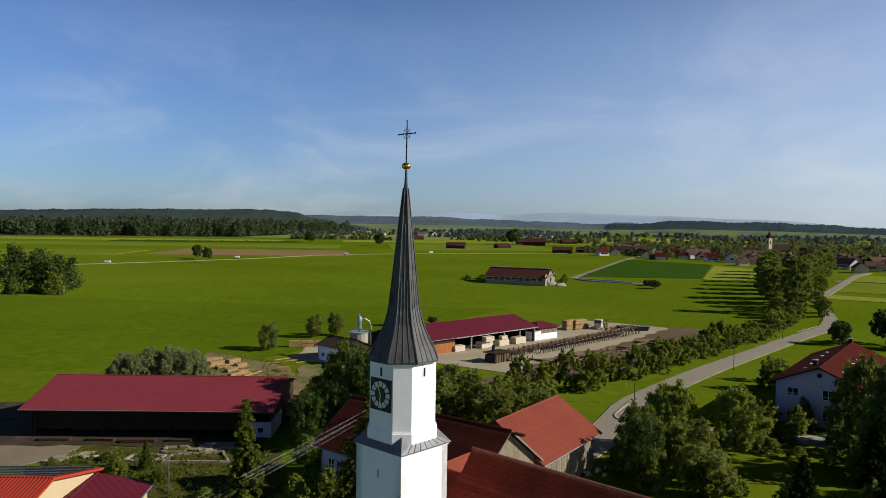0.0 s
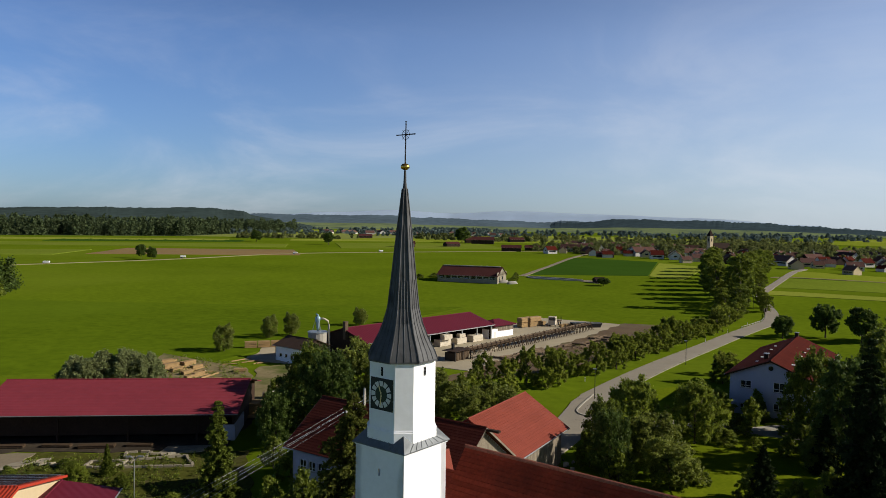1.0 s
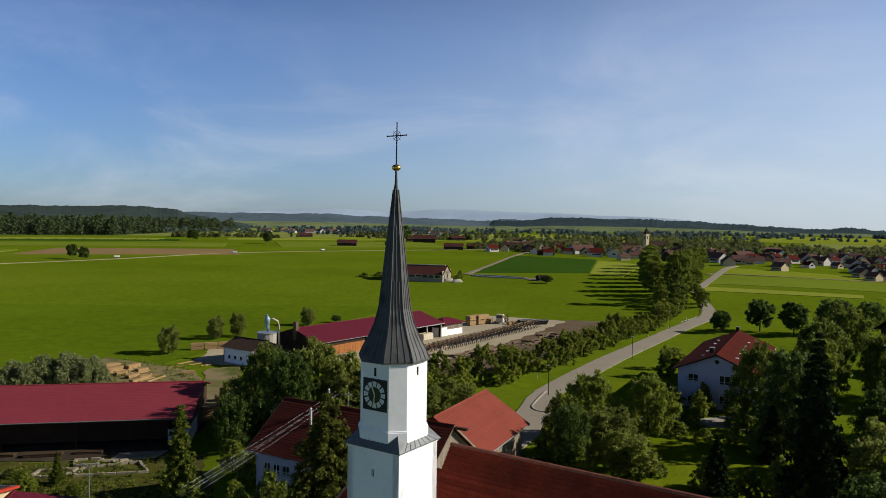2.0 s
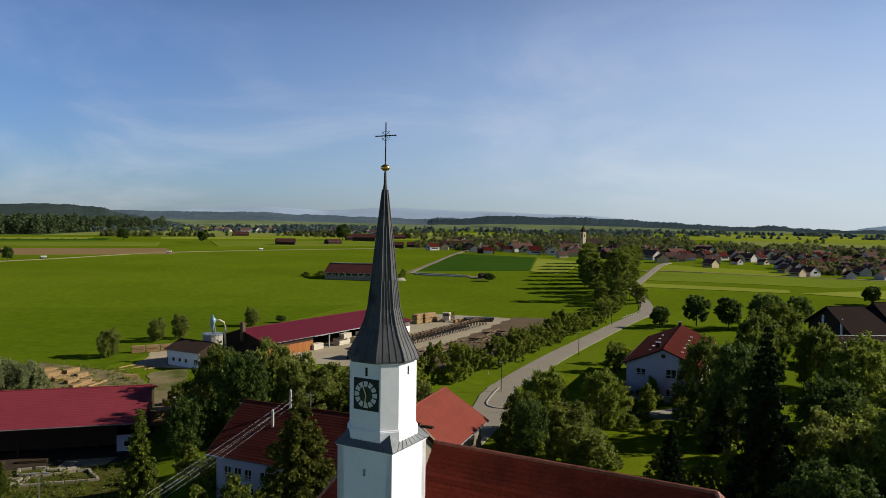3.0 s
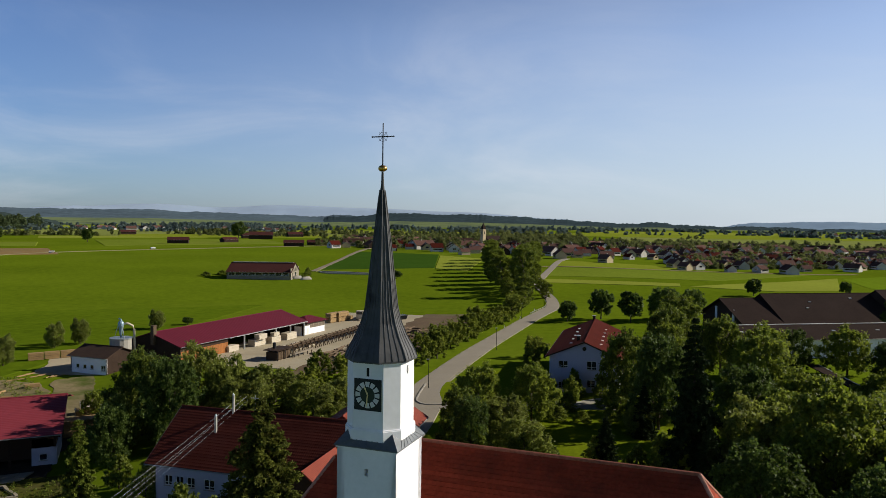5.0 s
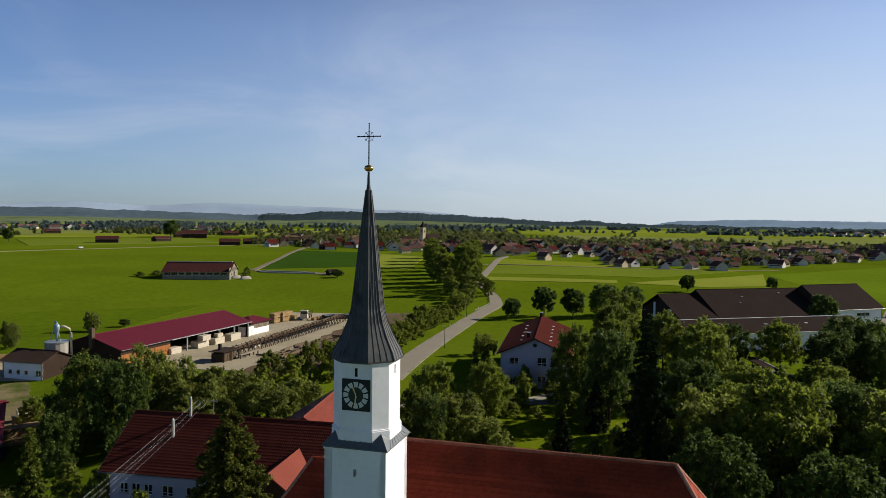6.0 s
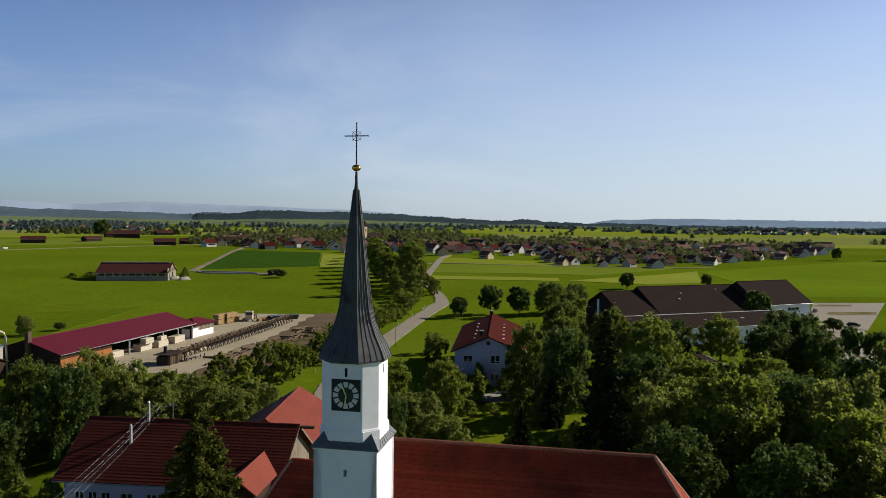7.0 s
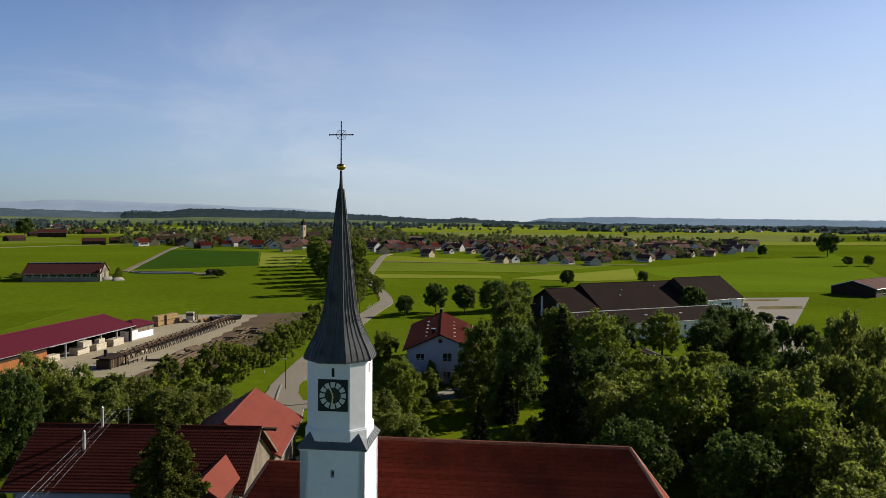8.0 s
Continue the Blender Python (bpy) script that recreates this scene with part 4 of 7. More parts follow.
ribbon("side_road", [(26, 131), (34, 127), (46, 123), (60, 116)], [8, 5, 4.5, 4], ROAD, "short asphalt lane off the country road", "road", lift=0.12)
ribbon("field_track", [(76, 459), (110, 535), (164, 664), (190, 720)], [4, 3.6, 4, 4], GRAVEL, "pale gravel farm track between meadows", "track", lift=0.12)
ribbon("lane_far", [(-330, 420), (-249, 490), (-165, 575), (-90, 672), (32, 735), (139, 775), (230, 800)], [3, 3, 3, 3, 3, 3, 3], DRY, "thin pale lane across the meadow", "track", lift=0.15)
drape("field", [(-257, 618), (-85, 644), (-104, 745), (-263, 732)], SOIL, "brown ploughed field in the green plain", "field", 0.25)
drape("field", [(84, 470), (161, 465), (217, 596), (161, 656)], CROP_DARK, "dark green crop field", "field", 0.25)
drape("field", [(160, 461), (173, 437), (233, 536), (213, 583)], CROP_LIGHT, "pale straw-green crop field", "field", 0.25)
drape("field", [(-420, 110), (-60, 185), (25, 318), (-420, 330)], MEADOW_DEEP, "deeper green meadow near the sawmill", "field", 0.03, 40)
drape("field", [(252, 457), (330, 412), (356, 432), (284, 506)], CROP_YELLOW, "bright yellow-green mown field beside the road", "field", 0.12)
drape("field", [(205, 396), (300, 350), (412, 378), (246, 448)], MOWN, "wide green meadow strip beside the road", "field", 0.1)
drape("field", [(187, 362), (252, 324), (263, 338), (196, 380)], CROP_LIGHT, "pale mown strip in the field", "field", 0.25)
drape("field", [(257, 323), (287, 292), (331, 288), (409, 354)], CROP_LIGHT, "pale mown field behind the school", "field", 0.3)
ribbon("field_track", [(238, 450), (252, 453), (319, 416), (408, 382), (450, 372)], [4, 5, 5, 5, 4], DRY, "pale dry grass track between the fields", "track", lift=0.1)
drape("field", [(300, 212), (400, 160), (740, 360), (410, 352)], LUSH, "sunlit mown meadow beyond the school", "field", 0.06, 20)
drape("mill_yard", [(-18, 192), (10, 172), (84, 262), (50, 284)], YARD_PALE, "pale gravel sawmill yard", "yard", 0.08, 20)
drape("log_yard", [(0, 158), (32, 170), (100, 262), (80, 268)], MUD, "brown bark-strewn ground of the log yard", "yard", 0.13, 20)
drape("lumber_yard", [(-74, 166), (-38, 160), (-44, 186), (-70, 204)], TRODDEN, "trodden lumber yard with grass growing in", "yard", 0.08, 16)
drape("workshop_yard", [(-47, 197), (-44.5, 215), (-36, 217), (-30, 190)], YARD_PALE, "pale concrete yard by the workshop", "yard", 0.1, 10)
drape("workshop_drive", [(-42, 190), (-34, 191), (-30, 150), (-39, 150)], TRODDEN, "pale gravel drive to the workshop", "yard", 0.12, 12)
drape("farmyard", [(-130, 100), (-68, 107), (-64, 118.5), (-130, 118.5)], GRAVEL, "bare gravel farmyard in front of the hall", "yard", 0.08, 16)
# dark sheet paints the shade under and before the hall
drape("hall_forecourt", [(-130, 118.5), (-36, 119.3), (-33, 147), (-130, 147)], SHADE_DARK_EARTH, "earth under the open hall, its colour darkened for shade", "yard", 0.1, 16)
drape("garden_plot", [(-68, 84), (-24, 84), (-32, 119.3), (-64, 118.4)], WEEDS, "weedy garden plot with stone edges", "garden", 0.12, 16)
drape("lawn", [(26, 84), (64, 84), (62, 118), (34, 120)], LAWN, "sunlit garden lawn among trees", "lawn", 0.1, 12)
drape("car_park", [(240, 167), (289, 194), (317, 177), (228, 138)], ROAD, "grey paved forecourt behind the school", "forecourt", 0.12, 16)
drape("driveway", [(232, 158), (228, 139), (166, 102), (150, 110)], ROAD, "grey paved drive under the trees", "drive", 0.13, 12)
for cx_, cy_, half_, deep_ in ((288, 184, 8, 3.6), (270, 166, 10, 4.6)):
    drape("planting_bed", [(cx_ + a_ * half_ * 0.85 - b_ * deep_ * 0.86, cy_ - a_ * half_ * 0.53 - b_ * deep_ * 0.51) for a_, b_ in ((-1, -1), (1, -1), (1, 1), (-1, 1))],
          TRODDEN, "low grassy bed in the paved forecourt", "garden", 0.2, 6)


# ---- trees ----
def leaf_mesh(name, centres, radii, per, size, material, rnd, flat=0.0, up=0.25, squash=1.0):
    """Many small leaf cards round clump centres, denser at the outside of each clump."""
    n = len(centres) * per
    g = np.random.default_rng(rnd)
    d = g.normal(size=(n, 3))
    d /= np.linalg.norm(d, axis=1)[:, None]
    rad = np.abs(g.normal(size=n)) * 0.5 + g.uniform(0.1, 0.5, n)
    c = np.repeat(np.array(centres), per, axis=0)
    r = np.repeat(np.array(radii), per)
    p = c + d * (rad * r)[:, None] * np.array((1, 1, squash))
    nrm = d * 0.45 + g.normal(size=(n, 3)) * 0.8
    nrm[:, 2] += up
    nrm /= np.linalg.norm(nrm, axis=1)[:, None]
    ref = g.normal(size=(n, 3))
    u = np.cross(nrm, ref)
    u /= np.linalg.norm(u, axis=1)[:, None]
    v = np.cross(nrm, u)
    s = size * g.uniform(0.6, 1.35, n)
    a, b = u * s[:, None], v * (s * 0.85)[:, None]
    co = np.stack([p - a, p + a * 0.5 - b, p + a * 0.7 + b], axis=1).reshape(-1, 3)
    me = bpy.data.meshes.new(name)
    me.vertices.add(3 * n)
    me.vertices.foreach_set("co", co.ravel())
    me.loops.add(3 * n)
    me.loops.foreach_set("vertex_index", np.arange(3 * n, dtype=np.int32))
    me.polygons.add(n)
    me.polygons.foreach_set("loop_start", np.arange(0, 3 * n, 3, dtype=np.int32))
    me.polygons.foreach_set("loop_total", np.full(n, 3, dtype=np.int32))
    me.materials.append(material)
    me.update(calc_edges=True)
    return me


def crown_clumps(h, w, clear, n, rnd, shape="round"):
    """Twig clumps on the outsides of many boughs: each bough is a lobe of the crown, with dark gaps between the lobes."""
    r = random.Random(rnd)
    lobes = max(8, n // 16)
    waves = [(r.randint(2, 4), r.uniform(2, 6), r.uniform(0, 6.3), r.uniform(0.06, 0.13)) for _ in range(4)]
    out, radii = [], []
    for k in range(lobes):
        t = min(1.0, max(0.0, (k + r.uniform(0.1, 0.9)) / lobes)) ** 0.9
        if shape == "round":
            prof = math.sin(math.pi * (0.17 + 0.74 * t)) ** 0.5
        elif shape == "tall":
            prof = (math.sin(math.pi * (0.12 + 0.84 * t)) ** 0.4) * (1.0 - 0.2 * t)
        else:
            prof = math.cos(math.pi / 2 * t) ** 0.6
        a = 2.4 * k + r.uniform(-0.5, 0.5)
        swell = 1 + sum(q * math.sin(m * a + f * t + o) for m, f, o, q in waves)
        lr = w * r.uniform(0.16, 0.24) * (0.6 + 0.4 * prof)
        reach = max(0.0, w / 2 * prof * swell * r.uniform(0.8, 1.05) - lr * 0.7)
        c = Vector((reach * math.cos(a), reach * math.sin(a), clear + lr * 0.5 + (h - clear - lr * 1.3) * t))
        for _ in range(n // lobes + (k < n % lobes)):
            d = Vector((r.gauss(0, 1) + 0.5 * math.cos(a), r.gauss(0, 1) + 0.5 * math.sin(a), r.gauss(0, 1) + 0.3)).normalized()
            if r.random() < 0.6:
                q = c + d * lr * r.uniform(0.35, 1.0)
            else:
                b = r.uniform(0, 6.283)
                v = r.uniform(0.03, 0.97)
                wide = math.sin(math.pi * (0.14 + 0.8 * v)) ** 0.5 if shape != "dome" else math.cos(math.pi / 2 * v) ** 0.6
                rr = w / 2 * wide * r.uniform(0.4, 0.88)
                q = Vector((rr * math.cos(b), rr * math.sin(b), clear + (h - clear) * 0.93 * v))
            out.append((q.x, q.y, max(0.15, q.z)))
            radii.append(w * r.uniform(0.04, 0.075))
    return out, radii


def broadleaf(name, label, h, w, material, seed, shape="round", clumps=26, per=220, size=0.24, clear=None, group="", sink=0.0):
    """A tree: tapered trunk, limbs that reach the clumps, crown of leaf cards."""
    clear = h * 0.18 if clear is None else clear
    tree = thing(name, Matrix.Identity(4), label, "tree" if h > 3.5 else "bush", group)
    cs, rs = crown_clumps(h, w, clear, clumps, seed, shape)
    r = random.Random(seed)
    trunk = Shape()
    base = max(0.08, h * 0.022)
    top = h * (0.86 if shape == "tall" else 0.62)
    lean = (r.uniform(-0.05, 0.05) * h, r.uniform(-0.05, 0.05) * h)
    pts = [(lean[0] * t * t, lean[1] * t * t, -0.3 + (top + 0.3) * t) for t in (0, 0.08, 0.3, 0.6, 1)]
    trunk.tube(pts, [base * 1.5, base * 1.05, base * 0.85, base * 0.6, base * 0.2], 8)
    part("trunk", trunk, BARK, tree, smooth=True)
    for c in cs[:: max(1, len(cs) // 9)]:
        z0 = max(clear * 0.7, min(top * 0.9, c[2] * r.uniform(0.5, 0.75)))
        t = (z0 + 0.3) / (top + 0.3)
        s = Vector((lean[0] * t * t, lean[1] * t * t, z0))
        e = Vector(c)
        part("limb", Shape().tube([s, s.lerp(e, 0.5) + Vector((0, 0, -0.05 * h * 0.3)), e], [base * 0.42, base * 0.28, base * 0.08], 5), BARK, tree, smooth=True)
    part("crown", leaf_mesh("crown", cs, rs, per, size, material, seed), material, tree)
    return tree


def conifer(name, label, h, w, material, seed, rings=26, per=26, size=0.3):
    """A spruce: drooping whorls of needle sprays down a straight trunk."""
    tree = thing(name, Matrix.Identity(4), label, "tree")
    part("trunk", Shape().tube([(0, 0, -0.3), (0, 0, h * 0.5), (0, 0, h * 0.98)], [h * 0.018, h * 0.011, 0.02], 7), BARK, tree, smooth=True)
    r = random.Random(seed)
    cs, rs = [], []
    boughs = Shape()
    for i in range(rings):
        t = (i + 0.5) / rings
        z = h * (0.05 + 0.93 * t)
        reach = w / 2 * (1 - t) ** 0.8 * r.uniform(0.82, 1.12) + 0.12
        n = max(3, int(9 * (1 - t) + 3))
        for k in range(n):
            a = 2 * math.pi * (k + r.random() * 0.7) / n + i
            ln = reach * r.uniform(0.7, 1.1)
            d = Vector((math.cos(a), math.sin(a), 0))
            boughs.tube([Vector((0, 0, z)), Vector((0, 0, z - ln * 0.12)) + d * ln * 0.55, Vector((0, 0, z - ln * 0.28)) + d * ln], [0.05, 0.03, 0.01], 3, False)
            for q in (0.3, 0.55, 0.78, 1.0):
                cs.append(tuple(Vector((0, 0, z - ln * 0.28 * q)) + d * ln * q))
                rs.append(0.16 + 0.2 * ln * (0.6 + 0.3 * q) * 0.6)
    part("branchwork", boughs, BARK, tree)
    part("crown", leaf_mesh("crown", cs, rs, per, size, material, seed, squash=0.6, up=0.5), material, tree)
    return tree


def plant(src, spots, label=None):
    """Copies of a tree at (x, y, height factor, width factor)."""
    rnd = random.Random(len(spots) * 7 + len(src.name))
    for i, (x, y, s, w) in enumerate(spots):
        m = on(x, y, 0, rnd.uniform(0, 360)) @ Matrix.Diagonal((w, w, s, 1))
        if i == 0:
            src.matrix_basis = m
        else:
            c = copy_thing(src, m)
            c.matrix_basis = m


def build_trees():
    g = "trees round the village"
    t1 = broadleaf("broadleaf_tree", "full broad-crowned green tree", 10, 10.4, LEAF, 3, clumps=270, per=60, size=0.19, clear=0.7, group=g)
    plant(t1, [(30, 113.6, 1.1, .85), (62, 116, 1.5, 1.0), (83, 104, 1.55, 1.25), (92, 140, 1.6, 1.2), (86, 134, 1.35, 1.0), (101, 133, 1.4, 1.1), (105, 124, 1.3, 1.2), (63, 78, 1.15, 1.2), (55, 65, 1.6, 1.4), (132, 184, 1.5, 1.5), (-23, 131, 1.4, .95), (-31, 149, .55, .5), 
               (72, 70, 1.2, 1.2), (60, 52, 1.35, 1.3), (86, 78, 1.0, 1.2), (40, 113, 1.05, .8), (102, 92, .9, 1.1), (77, 88, 1.15, 1.1), (23, 105, .95, .75), (131, 124, 1.15, 1.1)])
    t2 = broadleaf("broadleaf_tree", "dense dark green tree", 12, 10.6, LEAF_DARK, 11, clumps=270, per=60, size=0.195, clear=0.8, group=g)
    plant(t2, [(21.5, 98, .82, .62), (-28.5, 122.7, .55, .45), (-19, 121, 1.2, .95), (58, 101.4, 1.4, 1.0), (115, 99, 1.15, 1.35), (66, 90, 1.1, 1.0), (160, 225, 1.1, 1.3), (174, 226, 1.0, 1.0), (40, 62, .95, 1.0),
               (126, 104, 1.3, 1.2), (47, 52, .9, 1.0), (68, 64, 1.2, 1.2), (-23, 138, 1.1, .85), (-27, 118, .8, .65), (90, 66, 1.2, 1.2), (120, 92, 1.1, 1.1), (131, 102.5, 1.25, 1.2), (140, 109, .9, 1.0), (118, 128, .95, .9)])
    t3 = broadleaf("broadleaf_tree", "loose olive-green tree with drooping branches", 9, 9.6, LEAF_OLIVE, 19, clumps=260, per=60, size=0.175, clear=0.4, group=g)
    plant(t3, [(-3, 127, 1.2, 1.2), (29.5, 104, .85, 1.0), (3, 120, 1.0, 1.2), (67, 56.6, 1.75, 1.35), (80, 56, 2.0, 1.3), (48, 38, 1.1, 1.2), (53, 100, .6, .6), (29, 96, .72, .9), (-26, 127, 1.0, .7), (-8, 122, 1.15, 1.2), (-14, 132, 1.55, 1.1), (-10, 128, 1.35, 1.0), (52, 74, 1.4, 1.3),
               (88, 57, 2.4, 1.2), (56, 44, 1.3, 1.2), (9, 122, .95, 1.0), (77, 47, 1.7, 1.2), (97, 62, 2.1, 1.3), (64, 38, 1.2, 1.2), (-55, 208, .9, .68), (-46, 231, .82, .62), (-40, 236, .86, .62), (-19, 260, .74, .62)])
    hedge = broadleaf("hedge_tree", "small leafy roadside tree", 7, 5.6, LEAF_LIGHT, 23, clumps=150, per=60, size=0.17, clear=0.2, group="trees along the road")
    plant(hedge, [(10.5, 149, 1.2, 1.1), (16, 151, 1.0, 1.0), (20.8, 155, 1.3, 1), (25, 153, .7, .8), (28, 156, 1.15, 1), (29.5, 166, 1.0, 1.2), (35, 166, .8, 1), (40, 168, 1.2, 1.1), (47, 175, 1.2, 1.2), (52, 186, 1.1, 1.3), (57, 190, .8, 1.2), (62, 198, 1.0, 1.3), (66, 204, .8, 1.2), (71, 209, 1.2, 1.2), (77, 217, 1.4, 1.2), (84, 224, 1.1, 1.2), (90, 231, .8, 1.3), (95, 237, 1.0, 1.2), (101, 243, .8, 1.2), (106, 246, 1.3, 1.2), (113, 259, 1.2, 1.3), (119, 268, 1.0, 1.3), (66, 158, .95, 1.0), (72, 168, .85, 1.1), (130, 288, .9, 1.4), (124, 277, .9, 1.3), (6, 140, .9, 1.1), (2, 136, .8, 1.1), (14, 141, .7, 1)])
    pop = broadleaf("poplar", "tall poplar in a roadside row", 27, 14, LEAF, 31, "tall", 260, 44, 0.4, 0.6, "poplars along the road")
    row = [(132, 284, .34, .55), (139, 297, .46, .7), (146, 312, .96, 1.0), (155, 329, .72, .95), (163, 345, .8, 1.0), (171, 361, .7, .95), (181, 380, .78, 1.0), (192, 398, .7, .95), (205, 417, .74, 1.0), (218, 437, .68, .95), (233, 459, .7, .95), (248, 482, .64, .9), (263, 505, .6, .9)]
    west = [(151, 343, .68, .95), (157, 362, .76, 1.0), (165, 381, .68, .95), (174, 401, .76, 1.05), (183, 423, .7, 1.0), (194, 445, .74, 1.05), (206, 469, .68, 1.0), (218, 494, .7, 1.0), (231, 520, .64, 1.0)]
    low = [(154, 303, .3, .5), (159, 315, .3, .5), (169, 338, .28, .5), (143, 322, .34, .6), (136, 305, .32, .6), (127, 276, .3, .5), (120, 268, .27, .5), (188, 374, .28, .5), (203, 398, .3, .5)]
    plant(pop, row + west + low)
    ft = broadleaf("field_tree", "round-crowned tree standing in the meadow", 8, 6.5, LEAF_DARK, 37, clumps=220, per=44, clear=1.5, group="meadow trees")
    plant(ft, [(122.4, 233.3, 1.0, 1.1), (139, 236, 1.45, 1.55), (144, 224.3, 1.5, 1.45), (-9, 267, .35, .6), (-197, 571, 1.4, 1.3), (-184, 555, 1.3, 1.2), (-183, 980, 2, 2.4), (-82, 900, 2, 2), (113, 405, .6, 1.2), (258, 278, 1.1, 1.3), (312, 270, .9, 1), (630, 377, 1.5, 1.4), (690, 344, 3, 3.2), (570, 272, 1, 1.2), (583, 262, 1.1, 1.3), (200, 161, 1.7, 1.5), (161.3, 107.4, 1.15, .95), (168, 104.5, 1.0, 1.15), (216, 143, .6, 1.0), (98, 1050, 3.0, 3.2)])
    will = broadleaf("willow_thicket", "wide grey-green willow thicket", 7, 9, LEAF_WILLOW, 41, "dome", 260, 90, 0.16, 0.1, g)
    plant(will, [(-78, 167, 1.0, 1.1), (-73, 168, 1.15, 1.15), (-68, 168.5, 1.2, 1.15), (-63, 169, 1.05, 1.0), (-75.5, 165, .95, 1.0)])
    bush = broadleaf("bush", "leafy green garden bush", 3.2, 3.6, LEAF, 43, "dome", 90, 45, 0.12, 0.05, g)
    plant(bush, [(-25.8, 107.6, 1.45, 1.4), (-22.5, 101.4, 1.45, 1.4), (-19.3, 98.3, 1.45, 1.4), (48, 109.3, .7, 1.0), (52.2, 107, 1.0, 1.1), (55.4, 105, 1.2, 1.1), (58, 128, 1.7, 1.3), (52, 128.7, 1.5, 1.6), (50.7, 132, 1.3, 1.4), (64.6, 115.8, 1.2, 1.3), (33, 95.3, .7, 1.0), (28.3, 93.7, 1.5, 1.5), (45, 113, .8, 1.5), (57, 111, 1.3, 1.4), (61, 108, 1.5, 1.5), (-23, 86, 1.8, 1.6), (-19, 85, 2.0, 1.6), (-16, 82, 1.7, 1.4), (52, 131, 1.6, 1.3), (57, 126, 1.2, 1.3), (60, 132, 1.7, 1.2), (23, 99, 1.7, 1.6), (20, 103, 1.6, 1.4), (39, 82, 1.6, 1.3), (37, 89, 1.4, 1.3), (55, 124, 1.5, 1.3), (62, 124, 1.1, 1.2), (65, 121, 1.3, 1.2), (67, 118, 1.5, 1.3), (48, 127, 1.4, 1.3), (46, 122, 1.2, 1.3), (58, 117, .7, 1.2), (22, 96, 1.5, 1.3), (-21, 80, 1.6, 1.5), (-24, 80, 1.3, 1.4), (-33, 92, .8, 1.2), (-37, 96, .6, 1.1), (-48, 99, .5, 1.1), (-57, 112, .4, .9), (-63, 107, .6, 1), (43, 82, 2, 1.4), (44, 78, 2, 1.4), (50, 118, 1, 1.6), (-53, 106, .8, 1), (-58, 103, .7, 1), (-46, 104, .5, .9), (-60, 98, .9, 1.2), (20, 450, .8, 2.5), (10, 444, .8, 2), (62, 421, .6, 2.5), (70, 446, 1.2, 1.4), (66, 432, .8, 1.6)])
    sp = conifer("spruce", "slim light green spruce", 16, 6, NEEDLE_LIGHT, 51, per=58, size=0.17)
    plant(sp, [(-29, 86.5, 1.0, 1.0), (-49.5, 108, .3, .35)])
    sp2 = conifer("spruce", "tall dark spruce among the garden trees", 17.4, 8.2, NEEDLE, 57, per=56, size=0.2)
    sp3 = conifer("spruce", "broad drooping olive-green spruce beside the farmhouse", 19, 14, NEEDLE_YELLOW, 59, rings=36, per=70, size=0.16)
    plant(sp3, [(-12.6, 70, 1.0, 1.0)])
    plant(sp2, [(45, 78.3, 1.33, 1.05), (53, 99, .5, .6), (38, 88, .45, .55), (42, 72, .6, .7)])


build_trees()


def build_weeds():
    """Low weeds and tall grass in the garden plot and along yard edges."""
    rnd = random.Random(61)
    for name, label, corners, n, material in (("weeds", "rank weeds and nettles in the garden plot", ((-66, 94), (-31, 94), (-33, 117), (-63, 116)), 520, LEAF),
                                              ("weeds", "tall grass round the lumber stacks", ((-72, 168), (-40, 164), (-46, 190), (-66, 202)), 240, LEAF_OLIVE),
                                              ("weeds", "weeds at the edge of the log yard", ((2, 160), (30, 166), (98, 258), (90, 262)), 380, LEAF)):
        cs, rs = [], []
        for x, y, s in scatter(corners, n, rnd.random()):
            h = rnd.uniform(0.15, 0.7) * s
            cs.append((x, y, gz(x, y) + 0.1 + h * 0.5))
            rs.append(h)
        tagged(new(name, leaf_mesh(name, cs, rs, 26, 0.12, material, n)), label, "weeds", kind="stuff")


# ---- far woods and hills ----
def clump_wood(name, spots, label, material, size=1.6, per=40, h=16, seed=0, girth=0.26):
    """A far wood: many small crowns in one mesh. girth: a crown's half width over its height."""
    cs, rs = [], []
    rnd = random.Random(seed)
    for x, y, s in spots:
        z = gz(x, y)
        hh = h * s * rnd.uniform(0.8, 1.08)
        g_ = girth * rnd.uniform(0.75, 1.25)
        for k in range(5):
            t = (k + 0.7) / 5.2
            q = hh * g_ * math.sin(math.pi * min(0.95, 0.25 + 0.7 * t))
            a = rnd.uniform(0, 6.28)
            off = q * (0.85 if girth > 0.3 else 0.6) * rnd.random() ** 0.5
            cs.append((x + off * math.cos(a), y + off * math.sin(a), z + hh * t * (0.92 if girth > 0.3 else 1)))
            rs.append(q * (0.75 if girth > 0.3 else 1) + 0.4)
    return tagged(new(name, leaf_mesh(name, cs, rs, per, size, material, seed)), label, "wood", kind="stuff")


def clusters(poly, groups, each, length, seed, lo=0.4, hi=1.2, turn=0.0):
    """Spots in loose strings, as hedges and spinneys lie in open land."""
    rnd = random.Random(seed)
    out = []
    for x, y, _ in scatter(poly, groups, seed + 0.5):
        a = turn + rnd.gauss(0, 0.22)
        ln = length * rnd.uniform(0.25, 1.4)
        base = rnd.uniform(lo, hi)
        for _k in range(max(1, int(each * rnd.uniform(0.3, 1.5)))):
            t = rnd.uniform(-0.5, 0.5) * ln
            out.append((x + t * math.cos(a) + rnd.gauss(0, 5), y + t * math.sin(a) + rnd.gauss(0, 5), base * rnd.uniform(0.6, 1.2)))
    return out


